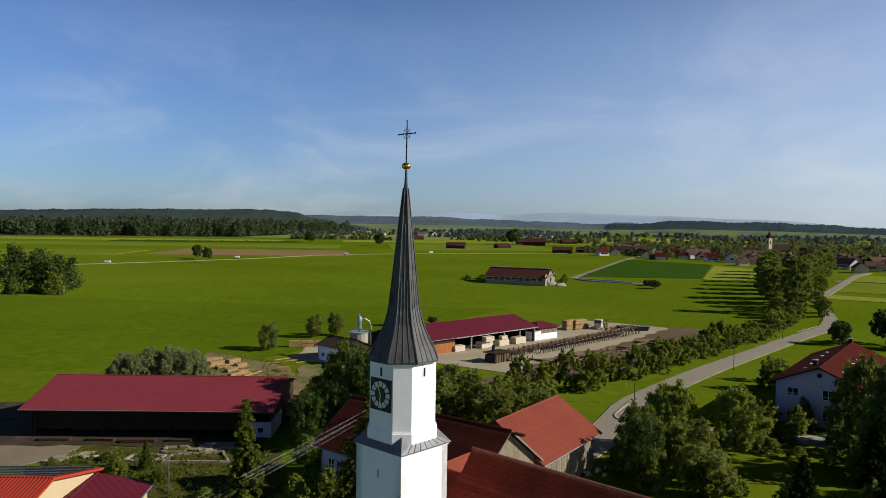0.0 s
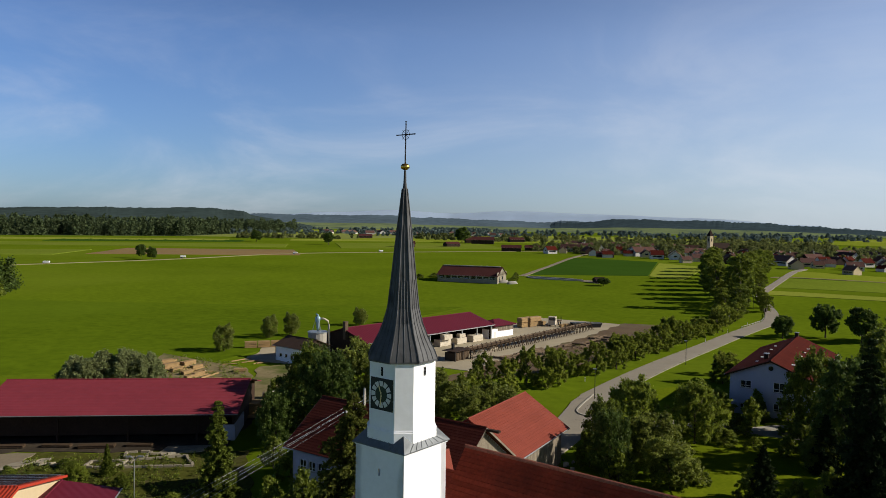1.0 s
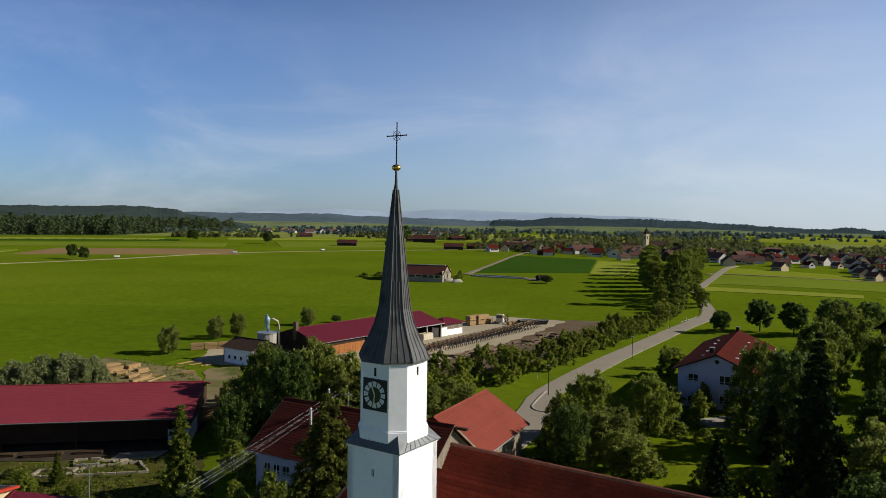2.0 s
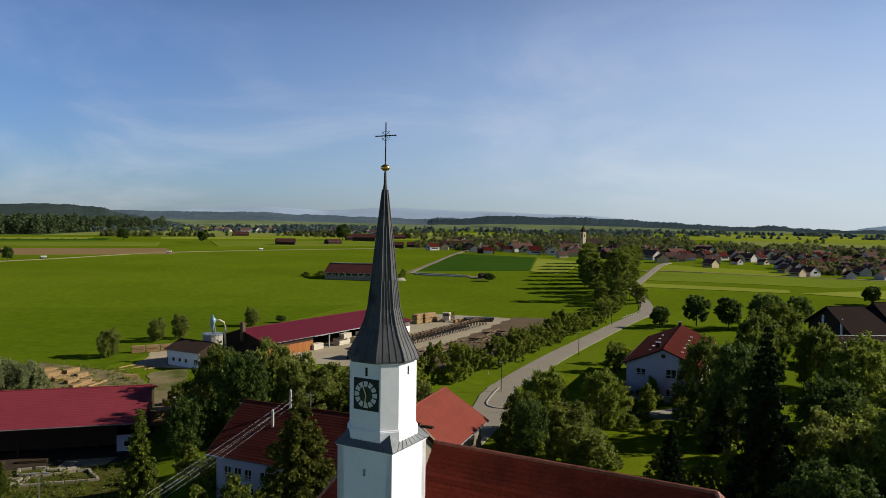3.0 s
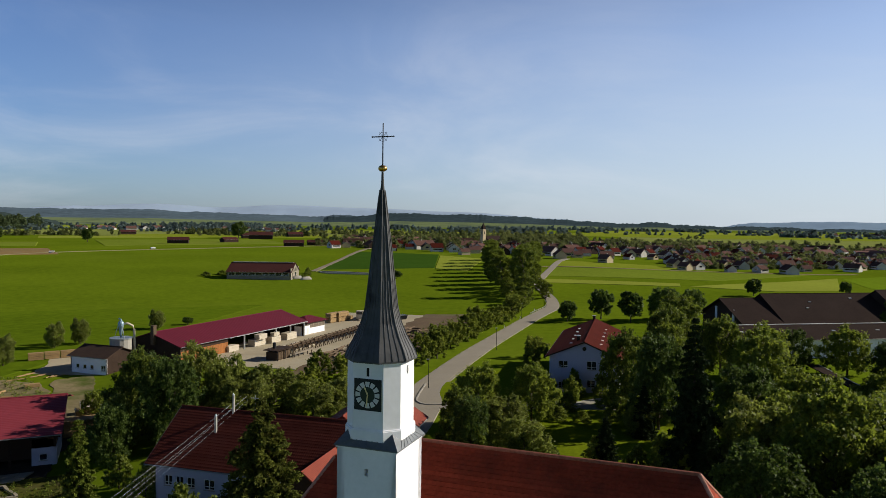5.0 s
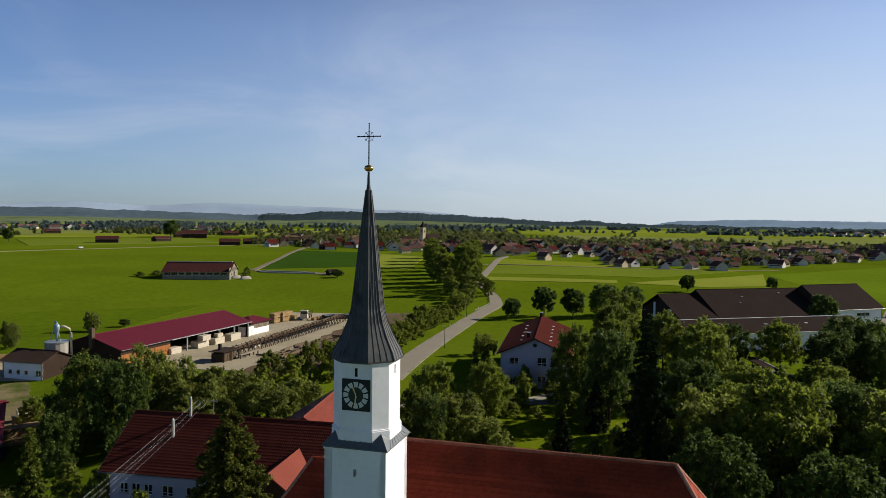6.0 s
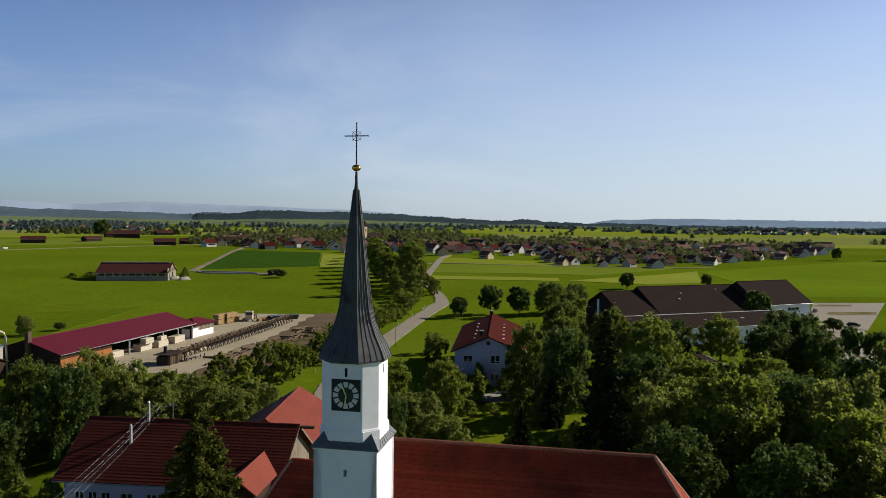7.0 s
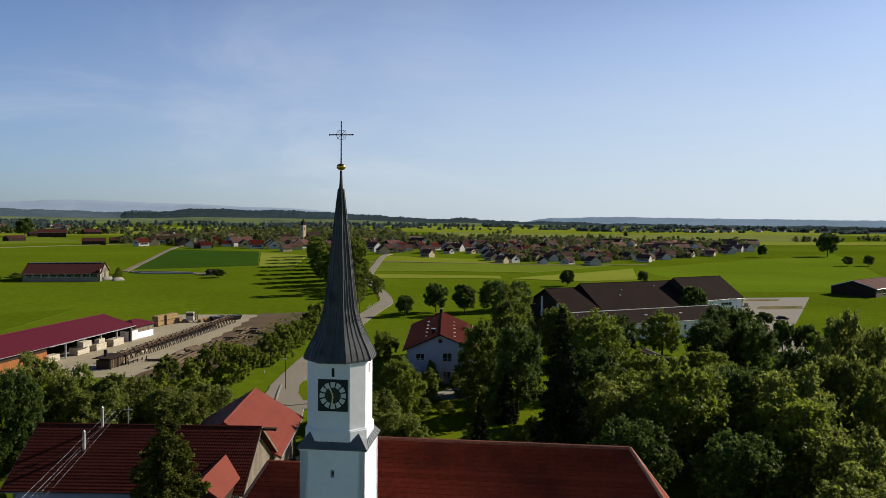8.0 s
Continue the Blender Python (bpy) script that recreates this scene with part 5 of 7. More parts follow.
def scatter(poly, n, seed, lo=0.8, hi=1.2):
    """n random spots in a four-cornered piece of land."""
    rnd = random.Random(seed)
    (ax, ay), (bx, by), (cx, cy), (dx, dy) = poly
    out = []
    for _ in range(n):
        u, v = rnd.random(), rnd.random()
        x = (ax * (1 - u) + bx * u) * (1 - v) + (dx * (1 - u) + cx * u) * v
        y = (ay * (1 - u) + by * u) * (1 - v) + (dy * (1 - u) + cy * u) * v
        out.append((x, y, rnd.uniform(lo, hi)))
    return out


build_weeds()
FOREST = [(-1250, 900), (-610, 1095), (-620, 1400), (-1500, 1500)], [(-615, 1110), (-340, 1235), (-310, 1520), (-640, 1560)], [(-400, 1500), (-260, 1650), (-230, 1850), (-600, 1900)]
for k, (corners, n_) in enumerate(zip(FOREST, (440, 310, 160))):
    # added dark sheet: its colour gives the shade in gaps between trees
    drape("forest_floor", corners, FAR_WOOD, "dark sheet under the forest, coloured as shade between the trees", "ground", 0.6)
    clump_wood("wood", scatter(corners, n_, 5 + k), "dark mixed forest at the edge of the plain", FAR_WOOD, 1.8, 48, 27, 5 + k)
clump_wood("copse", scatter([(-250, 318), (-176, 338), (-176, 362), (-250, 350)], 46, 7, 0.5, 1.15), "dark copse in the meadow", LEAF_DARK, 0.6, 200, 19, 7)
clump_wood("copse", scatter([(-250, 312), (-180, 332), (-180, 338), (-250, 320)], 26, 17, 0.3, 0.55), "lighter bushes along the copse", LEAF, 0.5, 150, 17, 17)
V = "trees between the houses of the far village"
clump_wood("village_trees", scatter([(140, 790), (330, 610), (520, 720), (260, 1060)], 300, 8, 0.5, 1.25), V, VILLAGE_LEAF, 0.75, 90, 10.5, 8, 0.45)
clump_wood("village_trees", scatter([(330, 740), (420, 690), (520, 820), (380, 900)], 90, 28, 0.7, 1.3), V, VILLAGE_LEAF, 0.8, 90, 15, 28, 0.42)
clump_wood("village_trees", scatter([(330, 580), (480, 580), (640, 720), (420, 780)], 170, 18, 0.5, 1.25), V, VILLAGE_LEAF, 0.75, 80, 10, 18, 0.45)
clump_wood("village_trees", scatter([(345, 446), (560, 412), (760, 462), (480, 640)], 290, 9, 0.4, 1.4), V, VILLAGE_LEAF, 0.6, 70, 6.4, 9, 0.5)
clump_wood("village_trees", scatter([(480, 640), (760, 462), (900, 560), (650, 800)], 230, 29, 0.5, 1.5), V, VILLAGE_LEAF, 0.75, 60, 8.0, 29, 0.45)
clump_wood("village_trees", scatter([(338, 428), (560, 402), (562, 408), (342, 436)], 64, 19, 0.5, 1.4), "garden trees in front of the far village", VILLAGE_LEAF, 0.5, 70, 4.2, 19, 0.5)
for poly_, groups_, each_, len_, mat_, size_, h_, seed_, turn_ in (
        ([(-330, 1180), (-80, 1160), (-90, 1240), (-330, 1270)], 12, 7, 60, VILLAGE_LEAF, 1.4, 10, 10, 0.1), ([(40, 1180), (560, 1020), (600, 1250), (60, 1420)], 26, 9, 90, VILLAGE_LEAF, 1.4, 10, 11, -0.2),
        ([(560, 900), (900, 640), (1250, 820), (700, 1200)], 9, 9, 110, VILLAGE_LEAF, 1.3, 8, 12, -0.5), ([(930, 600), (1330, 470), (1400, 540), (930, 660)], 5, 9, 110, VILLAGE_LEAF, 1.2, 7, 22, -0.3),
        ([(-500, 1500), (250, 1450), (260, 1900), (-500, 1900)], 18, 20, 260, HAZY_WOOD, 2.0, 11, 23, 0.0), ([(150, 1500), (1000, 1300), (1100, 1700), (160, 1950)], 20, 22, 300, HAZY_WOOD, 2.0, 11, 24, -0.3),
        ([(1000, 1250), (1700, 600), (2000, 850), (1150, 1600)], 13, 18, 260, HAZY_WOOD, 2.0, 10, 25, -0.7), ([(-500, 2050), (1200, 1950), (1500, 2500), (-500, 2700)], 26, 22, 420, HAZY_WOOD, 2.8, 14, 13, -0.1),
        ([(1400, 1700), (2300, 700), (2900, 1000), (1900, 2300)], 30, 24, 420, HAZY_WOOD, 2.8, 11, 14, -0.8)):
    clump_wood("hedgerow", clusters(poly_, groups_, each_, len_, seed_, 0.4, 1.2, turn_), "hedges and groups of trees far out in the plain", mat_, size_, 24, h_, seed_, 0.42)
# far meadows, most with haze put into their pale colour
PLAIN = (((560, 760), (930, 500), (1500, 700), (900, 1300), HAZE_MEADOW), ((100, 1100), (560, 1000), (900, 1350), (150, 1600), HAZE_MEADOW), ((-220, 1240), (90, 1110), (140, 1600), (-220, 1720), HAZE_MEADOW),
         ((900, 1330), (1520, 700), (2300, 1100), (1300, 2100), CROP_LIGHT), ((-700, 1150), (-230, 1260), (-240, 1700), (-400, 1500), HAZE_MEADOW))
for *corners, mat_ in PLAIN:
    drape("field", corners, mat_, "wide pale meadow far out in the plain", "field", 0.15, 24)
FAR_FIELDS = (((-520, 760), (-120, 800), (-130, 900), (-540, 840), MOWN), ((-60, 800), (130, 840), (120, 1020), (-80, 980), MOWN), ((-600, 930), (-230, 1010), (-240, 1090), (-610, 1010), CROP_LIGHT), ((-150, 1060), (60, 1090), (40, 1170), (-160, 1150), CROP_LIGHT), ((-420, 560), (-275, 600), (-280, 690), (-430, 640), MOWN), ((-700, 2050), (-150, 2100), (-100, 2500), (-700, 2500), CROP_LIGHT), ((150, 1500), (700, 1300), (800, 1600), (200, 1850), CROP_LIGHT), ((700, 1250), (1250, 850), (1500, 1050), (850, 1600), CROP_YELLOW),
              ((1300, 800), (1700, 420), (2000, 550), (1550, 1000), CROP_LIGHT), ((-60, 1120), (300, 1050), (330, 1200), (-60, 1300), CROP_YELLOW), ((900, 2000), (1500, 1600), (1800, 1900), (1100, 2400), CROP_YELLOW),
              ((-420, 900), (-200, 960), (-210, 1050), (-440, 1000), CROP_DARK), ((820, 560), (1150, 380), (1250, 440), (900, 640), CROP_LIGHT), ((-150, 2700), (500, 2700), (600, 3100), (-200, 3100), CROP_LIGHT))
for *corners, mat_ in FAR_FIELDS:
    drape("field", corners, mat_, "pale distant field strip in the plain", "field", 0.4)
# hills and mountains, their haze painted in as bluish colour
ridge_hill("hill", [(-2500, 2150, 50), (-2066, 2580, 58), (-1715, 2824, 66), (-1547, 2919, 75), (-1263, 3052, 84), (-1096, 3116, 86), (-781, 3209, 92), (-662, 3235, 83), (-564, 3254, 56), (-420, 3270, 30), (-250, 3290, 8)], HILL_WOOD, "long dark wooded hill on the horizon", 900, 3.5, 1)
ridge_hill("hill", [(-900, 3900, 70), (-683, 3943, 79), (-381, 3984, 78), (-72, 4001, 82), (239, 3994, 72), (514, 3967, 65), (840, 3910, 56), (967, 3880, 66), (1149, 3828, 58)], HILL_HAZED, "low wooded ridge on the horizon, tinted bluish for haze", 1100, 4.5, 2, HILL_FIELD)
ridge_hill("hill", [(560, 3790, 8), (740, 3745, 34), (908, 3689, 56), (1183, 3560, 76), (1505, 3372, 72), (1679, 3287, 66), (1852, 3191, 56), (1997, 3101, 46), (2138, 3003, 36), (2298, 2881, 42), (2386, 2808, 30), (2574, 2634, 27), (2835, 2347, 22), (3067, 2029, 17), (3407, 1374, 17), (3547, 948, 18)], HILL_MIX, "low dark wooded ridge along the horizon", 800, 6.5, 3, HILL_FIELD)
ridge_hill("hill", [(3038, 3297, 22), (3185, 3154, 49), (3454, 2854, 58), (3737, 2467, 53), (3961, 2082, 50), (4150, 1670, 48), (4291, 1259, 49)], HILL_BLUE_HAZE, "distant ridge tinted pale blue for haze", 500, 3, 4)
ridge_hill("mountains", [(-819, 4633, 74), (-376, 4680, 104), (42, 4690, 124), (381, 4680, 108), (799, 4630, 128), (1362, 4494, 114), (1840, 4318, 98), (2467, 3990, 60)], MOUNTAIN, "faint mountains beyond the plain, tinted blue for haze", 300, 1.5, 5)


# ---- house by the road and the school ----
def build_residence():
    wn = {"0": [(1.9, 5.1, 1.9, 1.4, 1), (5.6, 3.55, 0.01, 0.01, 0), (7.6, 4.9, 2.0, 1.8, 1), (11.0, 4.9, 2.0, 1.8, 1), (1.9, 0.8, 1.3, 1.3, 1), (7.7, 1.3, 1.7, 1.5, 1), (11.0, 1.3, 1.7, 1.5, 1)],
          "n": [(2 + 3.4 * i, 3.4, 1.3, 1.3, 1) for i in range(7)]}
    wn["0"] = [w for w in wn["0"] if w[2] > 0.1]
    b = gable_building("residence", "two-storey pale house with a red tiled roof", "house", (60.52, 128.08), 52.6, 38.0, 7.9, 7.4, 10.76, 0.0, HOUSE_PLASTER, HOUSE_TILE,
                       over=0.8, over_g=0.9, windows=wn, courses=0.45, verge=DARK_WOOD, soffit=HOUSE_TILE)
    rise = 3.36 / 7.9
    part("round_window", Shape().tube([(0.93, 0, 9.2), (0.84, 0, 9.2)], [0.42, 0.42], 16), GLASS, b, "small round gable window")
    part("round_surround", Shape().tube([(0.88, 0.5 * math.cos(a * math.pi / 8), 9.2 + 0.5 * math.sin(a * math.pi / 8)) for a in range(17)], [0.06] * 17, 5, False), HOUSE_PLASTER, b)
    for x, y in ((6.0, 1.6), (36.5, 0.2)):
        z = 10.76 - abs(y) * rise
        c = part("chimney", Shape().box(x - 0.45, y - 0.35, z - 0.5, x + 0.45, y + 0.35, z + 1.0), DARK_WOOD, b, "dark clad chimney")
        part("chimney_cap", Shape().box(x - 0.55, y - 0.45, z + 1.0, x + 0.55, y + 0.45, z + 1.1), GREY_METAL, c)
    for i in range(5):
        for side in (-1, 1):
            x, y = 5 + i * 5.5, side * 3.1
            z = 10.76 - 3.1 * rise + 0.12
            part("roof_hatch", Shape().box(x, y - 0.3, z - 0.05, x + 0.7, y + 0.3, z + 0.05), TRIM, b)
    part("balcony_slab", Shape().box(8, -9.2, 3.0, 18, -7.1, 3.15), CONCRETE, b)
    return b


build_residence()


def build_school():
    zh = gz(190, 190)
    left = gable_building("school_hall", "front wing of the school hall with a boarded brown gable", "hall", (160.3, 197.2), -12, 24, 14.5, 2.7, 9.8, zh, PLASTER, BROWN_ROOF, over=1.6, over_g=1.6, gable_mat=DARK_WOOD, verge=DARK_WOOD,
                          windows={"n": [(5 + 3.2 * i, 2.2, 1.6, 1.5, 1) for i in range(5)]})
    for y in (-6.5, 4.0):
        part("gable_pillar", Shape().box(1.3, y - 0.5, -0.4, 1.58, y + 0.5, 8.2), PLASTER, left)
    rows = {"n": [(3 + 3.2 * i, 2.2, 1.6, 1.5, 1) for i in range(12)]}
    b = gable_building("school_hall", "large white-walled hall with a wide dark brown roof", "hall", (175.3, 194.0), -12, 53, 14.6, 2.65, 11.2, zh, PLASTER, BROWN_ROOF, over=1.0, windows=rows, gable_mat=DARK_WOOD)
    for x, y in ((13, -7), (16, -4), (33, -2.5)):
        z = 11.2 + 1.6 - abs(y) * 8.55 / 14.6
        part("roof_light", Shape().box(x, y - 0.5, z - 0.2, x + 0.8, y + 0.5, z + 0.12), TRIM, b)
    b2 = gable_building("school_hall", "tall hall wing with a brown roof and white walls", "hall", (216, 181.5), -8, 27, 12.5, 4.6, 12.6, gz(225, 170), PLASTER, BROWN_ROOF, over=0.9, gable_mat=DARK_WOOD,
                        windows={"n": [(14, 3.6, 6, 1.2, 2)], "1": [(5, 2.6, 2, 1.4, 1), (12, 2.6, 2, 1.4, 1)]})
    rows = {"n": [(4 + 4.2 * i, 2.6, 1.0, 1.5, 0) for i in range(14)]}
    b3 = gable_building("school_annex", "long low annex with a brown roof and white walls", "hall", (122, 158.5), -12.2, 68, 8.2, 4.2, 7.3, gz(155, 150), PLASTER, BROWN_ROOF, over=0.8, windows=rows, cap=TRIM, gable_mat=DARK_WOOD)
    for i in range(4):
        z = 7.3 - gz(155, 150) - 3.6 * 3.1 / 8.2
        part("roof_light", Shape().box(6 + i * 14, -3.9, z - 0.2, 7.0 + i * 14, -3.1, z + 0.12), TRIM, b3)
    # covered walkway under the trees
    p0, p1 = Vector((120.1, 124.5, 0)), Vector((96.4, 82.9, 0))
    w = thing("covered_walkway", on(p0.x, p0.y, 0, math.degrees(math.atan2(p1.y - p0.y, p1.x - p0.x))), "dark flat-roofed walkway with a white edge under the trees", "walkway")
    L = (p1 - p0).length
    part("roof", Shape().box(0, -1.3, 2.9, L, 1.3, 3.1), BROWN_ROOF, w)
    part("fascia", Shape().box(0, 1.3, 2.8, L, 1.42, 3.2), TRIM, w)
    for i in range(9):
        x = 0.5 + (L - 1) * i / 8
        part("post", Shape().box(x - 0.07, 0.9, -0.4, x + 0.07, 1.04, 2.9), DARK_WOOD, w)


build_school()


# ---- barns in the meadow ----
def build_cattle_barn():
    wn = {"n": [(1.1 + 3.8 * i, 2.0, 3.3, 2.2, 0) for i in range(9)], "1": [(4.2, 0.3, 1.6, 3.0, 0), (10.5, 0.3, 3.4, 3.4, 0), (9.0, 5.2, 1.2, 0.9, 0)]}
    b = gable_building("cattle_barn", "long cattle barn with a faded red roof in the meadow", "barn", (23.6, 436.3), -23, 37.2, 11.5, 5.4, 10.4, gz(40, 425), OLD_STONE, BARN_RED, over=0.7, windows=wn, gable_mat=OLD_STONE)
    part("ridge_vent", Shape().box(1, -0.8, 8.75, 36, 0.8, 9.2), CONCRETE, b)
    for i in range(2):
        hay = thing("feed_heap", on(58 + 4 * i, 418 - 5 * i, 0, 20), "grey sheeted feed heap beside the cattle barn", "heap", "feed heaps")
        part("sheet", Shape().tube([(-4, 0, -0.4), (-2, 0, 0.4), (2, 0, 0.5), (4, 0, -0.4)], [0.3, 1.3, 1.3, 0.3], 10), CONCRETE, hay, smooth=True)


build_cattle_barn()
drape("settling_basin", [(79, 456), (103, 440), (108, 430), (82, 444)], WATER, "long grey-blue settling basin in the meadow", "pond", 0.35, 4)
ribbon("basin_rim", [(79, 456), (103, 440), (108, 430), (82, 444), (79, 456)], [0.8] * 5, CONCRETE, "pale concrete rim of the settling basin", "rim", 0.5, 0.4)
drape("basin_yard", [(104, 440), (120, 428), (114, 415), (106, 428)], GRAVEL, "pale gravel patch beside the basin", "yard", 0.3, 4)
gable_building("field_hut", "small dark wooden hut in the meadow", "hut", (112, 421), 10, 7, 3, 3.6, 5.0, gz(115, 421), DARK_WOOD, BROWN_ROOF, over=0.4)
b_ = gable_building("field_barn", "dark barn with a reddish metal roof beside the yard", "barn", (343, 168.8), 2, 45, 11, 3.5, 7.0, gz(340, 165), OLD_WOOD, OLD_RED, gable_mat=DARK_WOOD, verge=TRIM, windows={"n": [(8 + 7 * i, 0.6, 3.6, 2.8, 0) for i in range(4)]})


def build_far_barns():
    g = "barns in the far plain"
    src = gable_building("hay_barn", "dark wooden hay barn with a red roof far off", "barn", (0, 0), 0, 24, 7, 4.2, 7.6, 0, DARK_WOOD, BARN_RED, over=0.5, group=g)
    spots = [(0, 858, -8, .95), (60, 884, 25, .8), (108, 1020, -10, 1.35), (104, 1066, 5, .9), (113, 779, -12, .9), (143, 803, -6, .8), (186, 672, -15, .7), (-60, 1250, 12, 1.0), (180, 1130, 5, 1.0)]
    for i, (x, y, a, s) in enumerate(spots):
        m = pose(x, y, gz(x, y), 0, 0, a) @ Matrix.Diagonal((s, s, s, 1))
        if i == 0:
            src.matrix_basis = m
        else:
            copy_thing(src, m).matrix_basis = m


build_far_barns()


# ---- far villages ----
def village_house(name, label, L, hw, ze, zr, wall, roof):
    h = thing(name, Matrix.Identity(4), label, "house", "houses of the far village")
    ww = hw - 0.6
    top = zr - 0.15 - 0.6 * (zr - ze) / hw * 0
    s = Shape()
    prof = [(-ww, -0.8), (ww, -0.8), (ww, ze + 0.25), (0, zr - 0.2), (-ww, ze + 0.25)]
    vs = [(x, y, z) for x in (0.5, L - 0.5) for y, z in prof]
    s.add(vs, [(4, 3, 2, 1, 0), (5, 6, 7, 8, 9), (0, 1, 6, 5), (1, 2, 7, 6), (2, 3, 8, 7), (3, 4, 9, 8), (4, 0, 5, 9)])
    part("wall", s, wall, h)
    for side in (-1, 1):
        q = [(0, side * hw, ze), (L, side * hw, ze), (L, 0, zr), (0, 0, zr)]
        part("roof_slope", Shape().slab(q if side < 0 else q[::-1], 0.2), roof, h)
    part("chimney", Shape().box(L * 0.6 - 0.4, 0.3, zr - 0.8, L * 0.6 + 0.4, 1.1, zr + 1.0), CONCRETE, h)
    part("window", Shape().box(2, -ww - 0.03, ze - 2.2, L - 2, -ww + 0.05, ze - 0.9), GLASS, h)
    part("window", Shape().box(0.47, -1.6, ze - 1.2, 0.53, 1.6, ze + 0.4), GLASS, h)
    return h


def far_house(walls, roofs, m, L, hw):
    """A gable house too far off to be picked out, added to the joined walls and roofs."""
    ze, zr, ww = 3.8, 3.8 + hw * 0.72, hw - 0.5
    prof = [(-ww, -0.8), (ww, -0.8), (ww, ze + 0.2), (0, zr - 0.2), (-ww, ze + 0.2)]
    walls.add([m @ Vector((x, y, z)) for x in (0.4, L - 0.4) for y, z in prof], [(4, 3, 2, 1, 0), (5, 6, 7, 8, 9), (0, 1, 6, 5), (1, 2, 7, 6), (2, 3, 8, 7), (3, 4, 9, 8), (4, 0, 5, 9)])
    for side in (-1, 1):
        q = [m @ Vector(v) for v in ((0, side * hw, ze), (L, side * hw, ze), (L, 0, zr), (0, 0, zr))]
        roofs.slab(q if side < 0 else q[::-1], 0.2)


FAR_WALL = surface("far_plaster", (0.5, 0.48, 0.45), 0.9, fine=1, coarse=0.1, vary=0.25, bump=0, island=0.9)
FAR_ROOF = surface("far_tile_roof", (0.12, 0.065, 0.055), 0.9, fine=1, coarse=0.1, vary=0.5, bump=0, island=1.2, spec=0.03)


def build_villages():
    kinds = [village_house("village_house", "pale house with a red tiled roof in the far village", 13, 5.8, 3.9, 8.4, VILLAGE_WALL, HOUSE_TILE),
             village_house("village_house", "cream house with a red-brown roof in the far village", 12, 5.4, 3.6, 7.8, CREAM, OLD_RED),
             village_house("village_house", "pale house with a dark brown roof in the far village", 16, 6.4, 3.8, 8.6, VILLAGE_WALL, OLD_RED),
             village_house("village_house", "large farmhouse with a red roof in the far village", 26, 7.8, 4.2, 9.8, VILLAGE_WALL, OLD_RED),
             village_house("village_house", "dark wooden house with a red roof in the far village", 18, 6.8, 3.8, 9.0, DARK_WOOD, OLD_RED)]
    rnd = random.Random(77)
    spots = [(200, 666), (231, 653), (258, 664), (151, 733), (174, 751), (193, 705), (244, 592), (319, 558), (369, 596), (358, 509), (311, 487), (290, 640), (300, 600), (336, 424), (350, 418), (366, 408), (384, 400), (404, 393), (430, 402), (470, 398), (486, 400), (650, 463), (678, 448), (716, 438), (620, 470), (590, 470)]
    def fill(poly, n, seed, gap):
        r = random.Random(seed)
        tries = 0
        while n and tries < 3000:
            tries += 1
            (x, y, _), = scatter(poly, 1, r.random() * 1e6)
            if all((x - a) ** 2 + (y - b) ** 2 > gap * gap for a, b in spots):
                spots.append((x, y))
                n -= 1
    fill([(150, 745), (300, 560), (440, 640), (250, 960)], 70, 3, 17)
    fill([(338, 436), (560, 400), (720, 452), (460, 610)], 140, 4, 11.5)
    fill([(460, 610), (720, 452), (880, 540), (650, 770)], 60, 14, 20)
    fill([(290, 530), (420, 490), (560, 640), (420, 700)], 34, 5, 19)
    fill([(-160, 1600), (260, 1540), (300, 1720), (-160, 1840)], 44, 6, 22)
    fill([(1250, 1150), (1750, 620), (1950, 800), (1400, 1400)], 34, 7, 34)
    used = set()
    far_walls, far_roofs = Shape(), Shape()
    for i, (x, y) in enumerate(spots):
        turn = rnd.choice((0, 90, 180, 270)) + rnd.uniform(-25, 25)
        if math.hypot(x, y) > 800:
            far_house(far_walls, far_roofs, pose(x, y, gz(x, y), 0, 0, turn), rnd.uniform(11, 24), rnd.uniform(5, 7))
            continue
        k = 0 if i < 3 else rnd.randrange(5) if y > 560 else rnd.choice((0, 1, 2, 2, 1))
        s = rnd.uniform(0.7, 0.95) if y > 530 else rnd.uniform(0.6, 0.82)
        m = pose(x, y, gz(x, y), 0, 0, turn) @ Matrix.Diagonal((s, s, s, 1))
        if k in used:
            copy_thing(kinds[k], m).matrix_basis = m
        else:
            used.add(k)
            kinds[k].matrix_basis = m
    tagged(new("far_houses", far_walls.mesh("far_houses", FAR_WALL)), "pale walls of houses in far-off villages", "houses", kind="stuff")
    tagged(new("far_roofs", far_roofs.mesh("far_roofs", FAR_ROOF)), "faded red and brown roofs of far-off villages", "roofs", kind="stuff")
    # church tower of the far village
    x, y = 313, 708
    c = thing("far_church", on(x, y, 0, 20), "cream church tower with a dark pointed cap, far off", "church")
    part("shaft", Shape().box(-2.1, -2.1, -1, 2.1, 2.1, 20.5), CREAM, c)
    cap = Shape()
    cap.add([(-2.3, -2.3, 20.5), (2.3, -2.3, 20.5), (2.3, 2.3, 20.5), (-2.3, 2.3, 20.5), (0, 0, 27.5)], [(0, 1, 4), (1, 2, 4), (2, 3, 4), (3, 0, 4), (3, 2, 1, 0)])
    part("cap", cap, BROWN_ROOF, c)
    for k in range(4):
        part("sound_opening", Shape().box(-0.5, -2.16, 15, 0.5, -2.0, 18, pose(0, 0, 0, 0, 0, 90 * k)), GLASS, c)
    part("nave_wall", Shape().box(2.2, -5, -1, 24, 5, 8), CREAM, c)
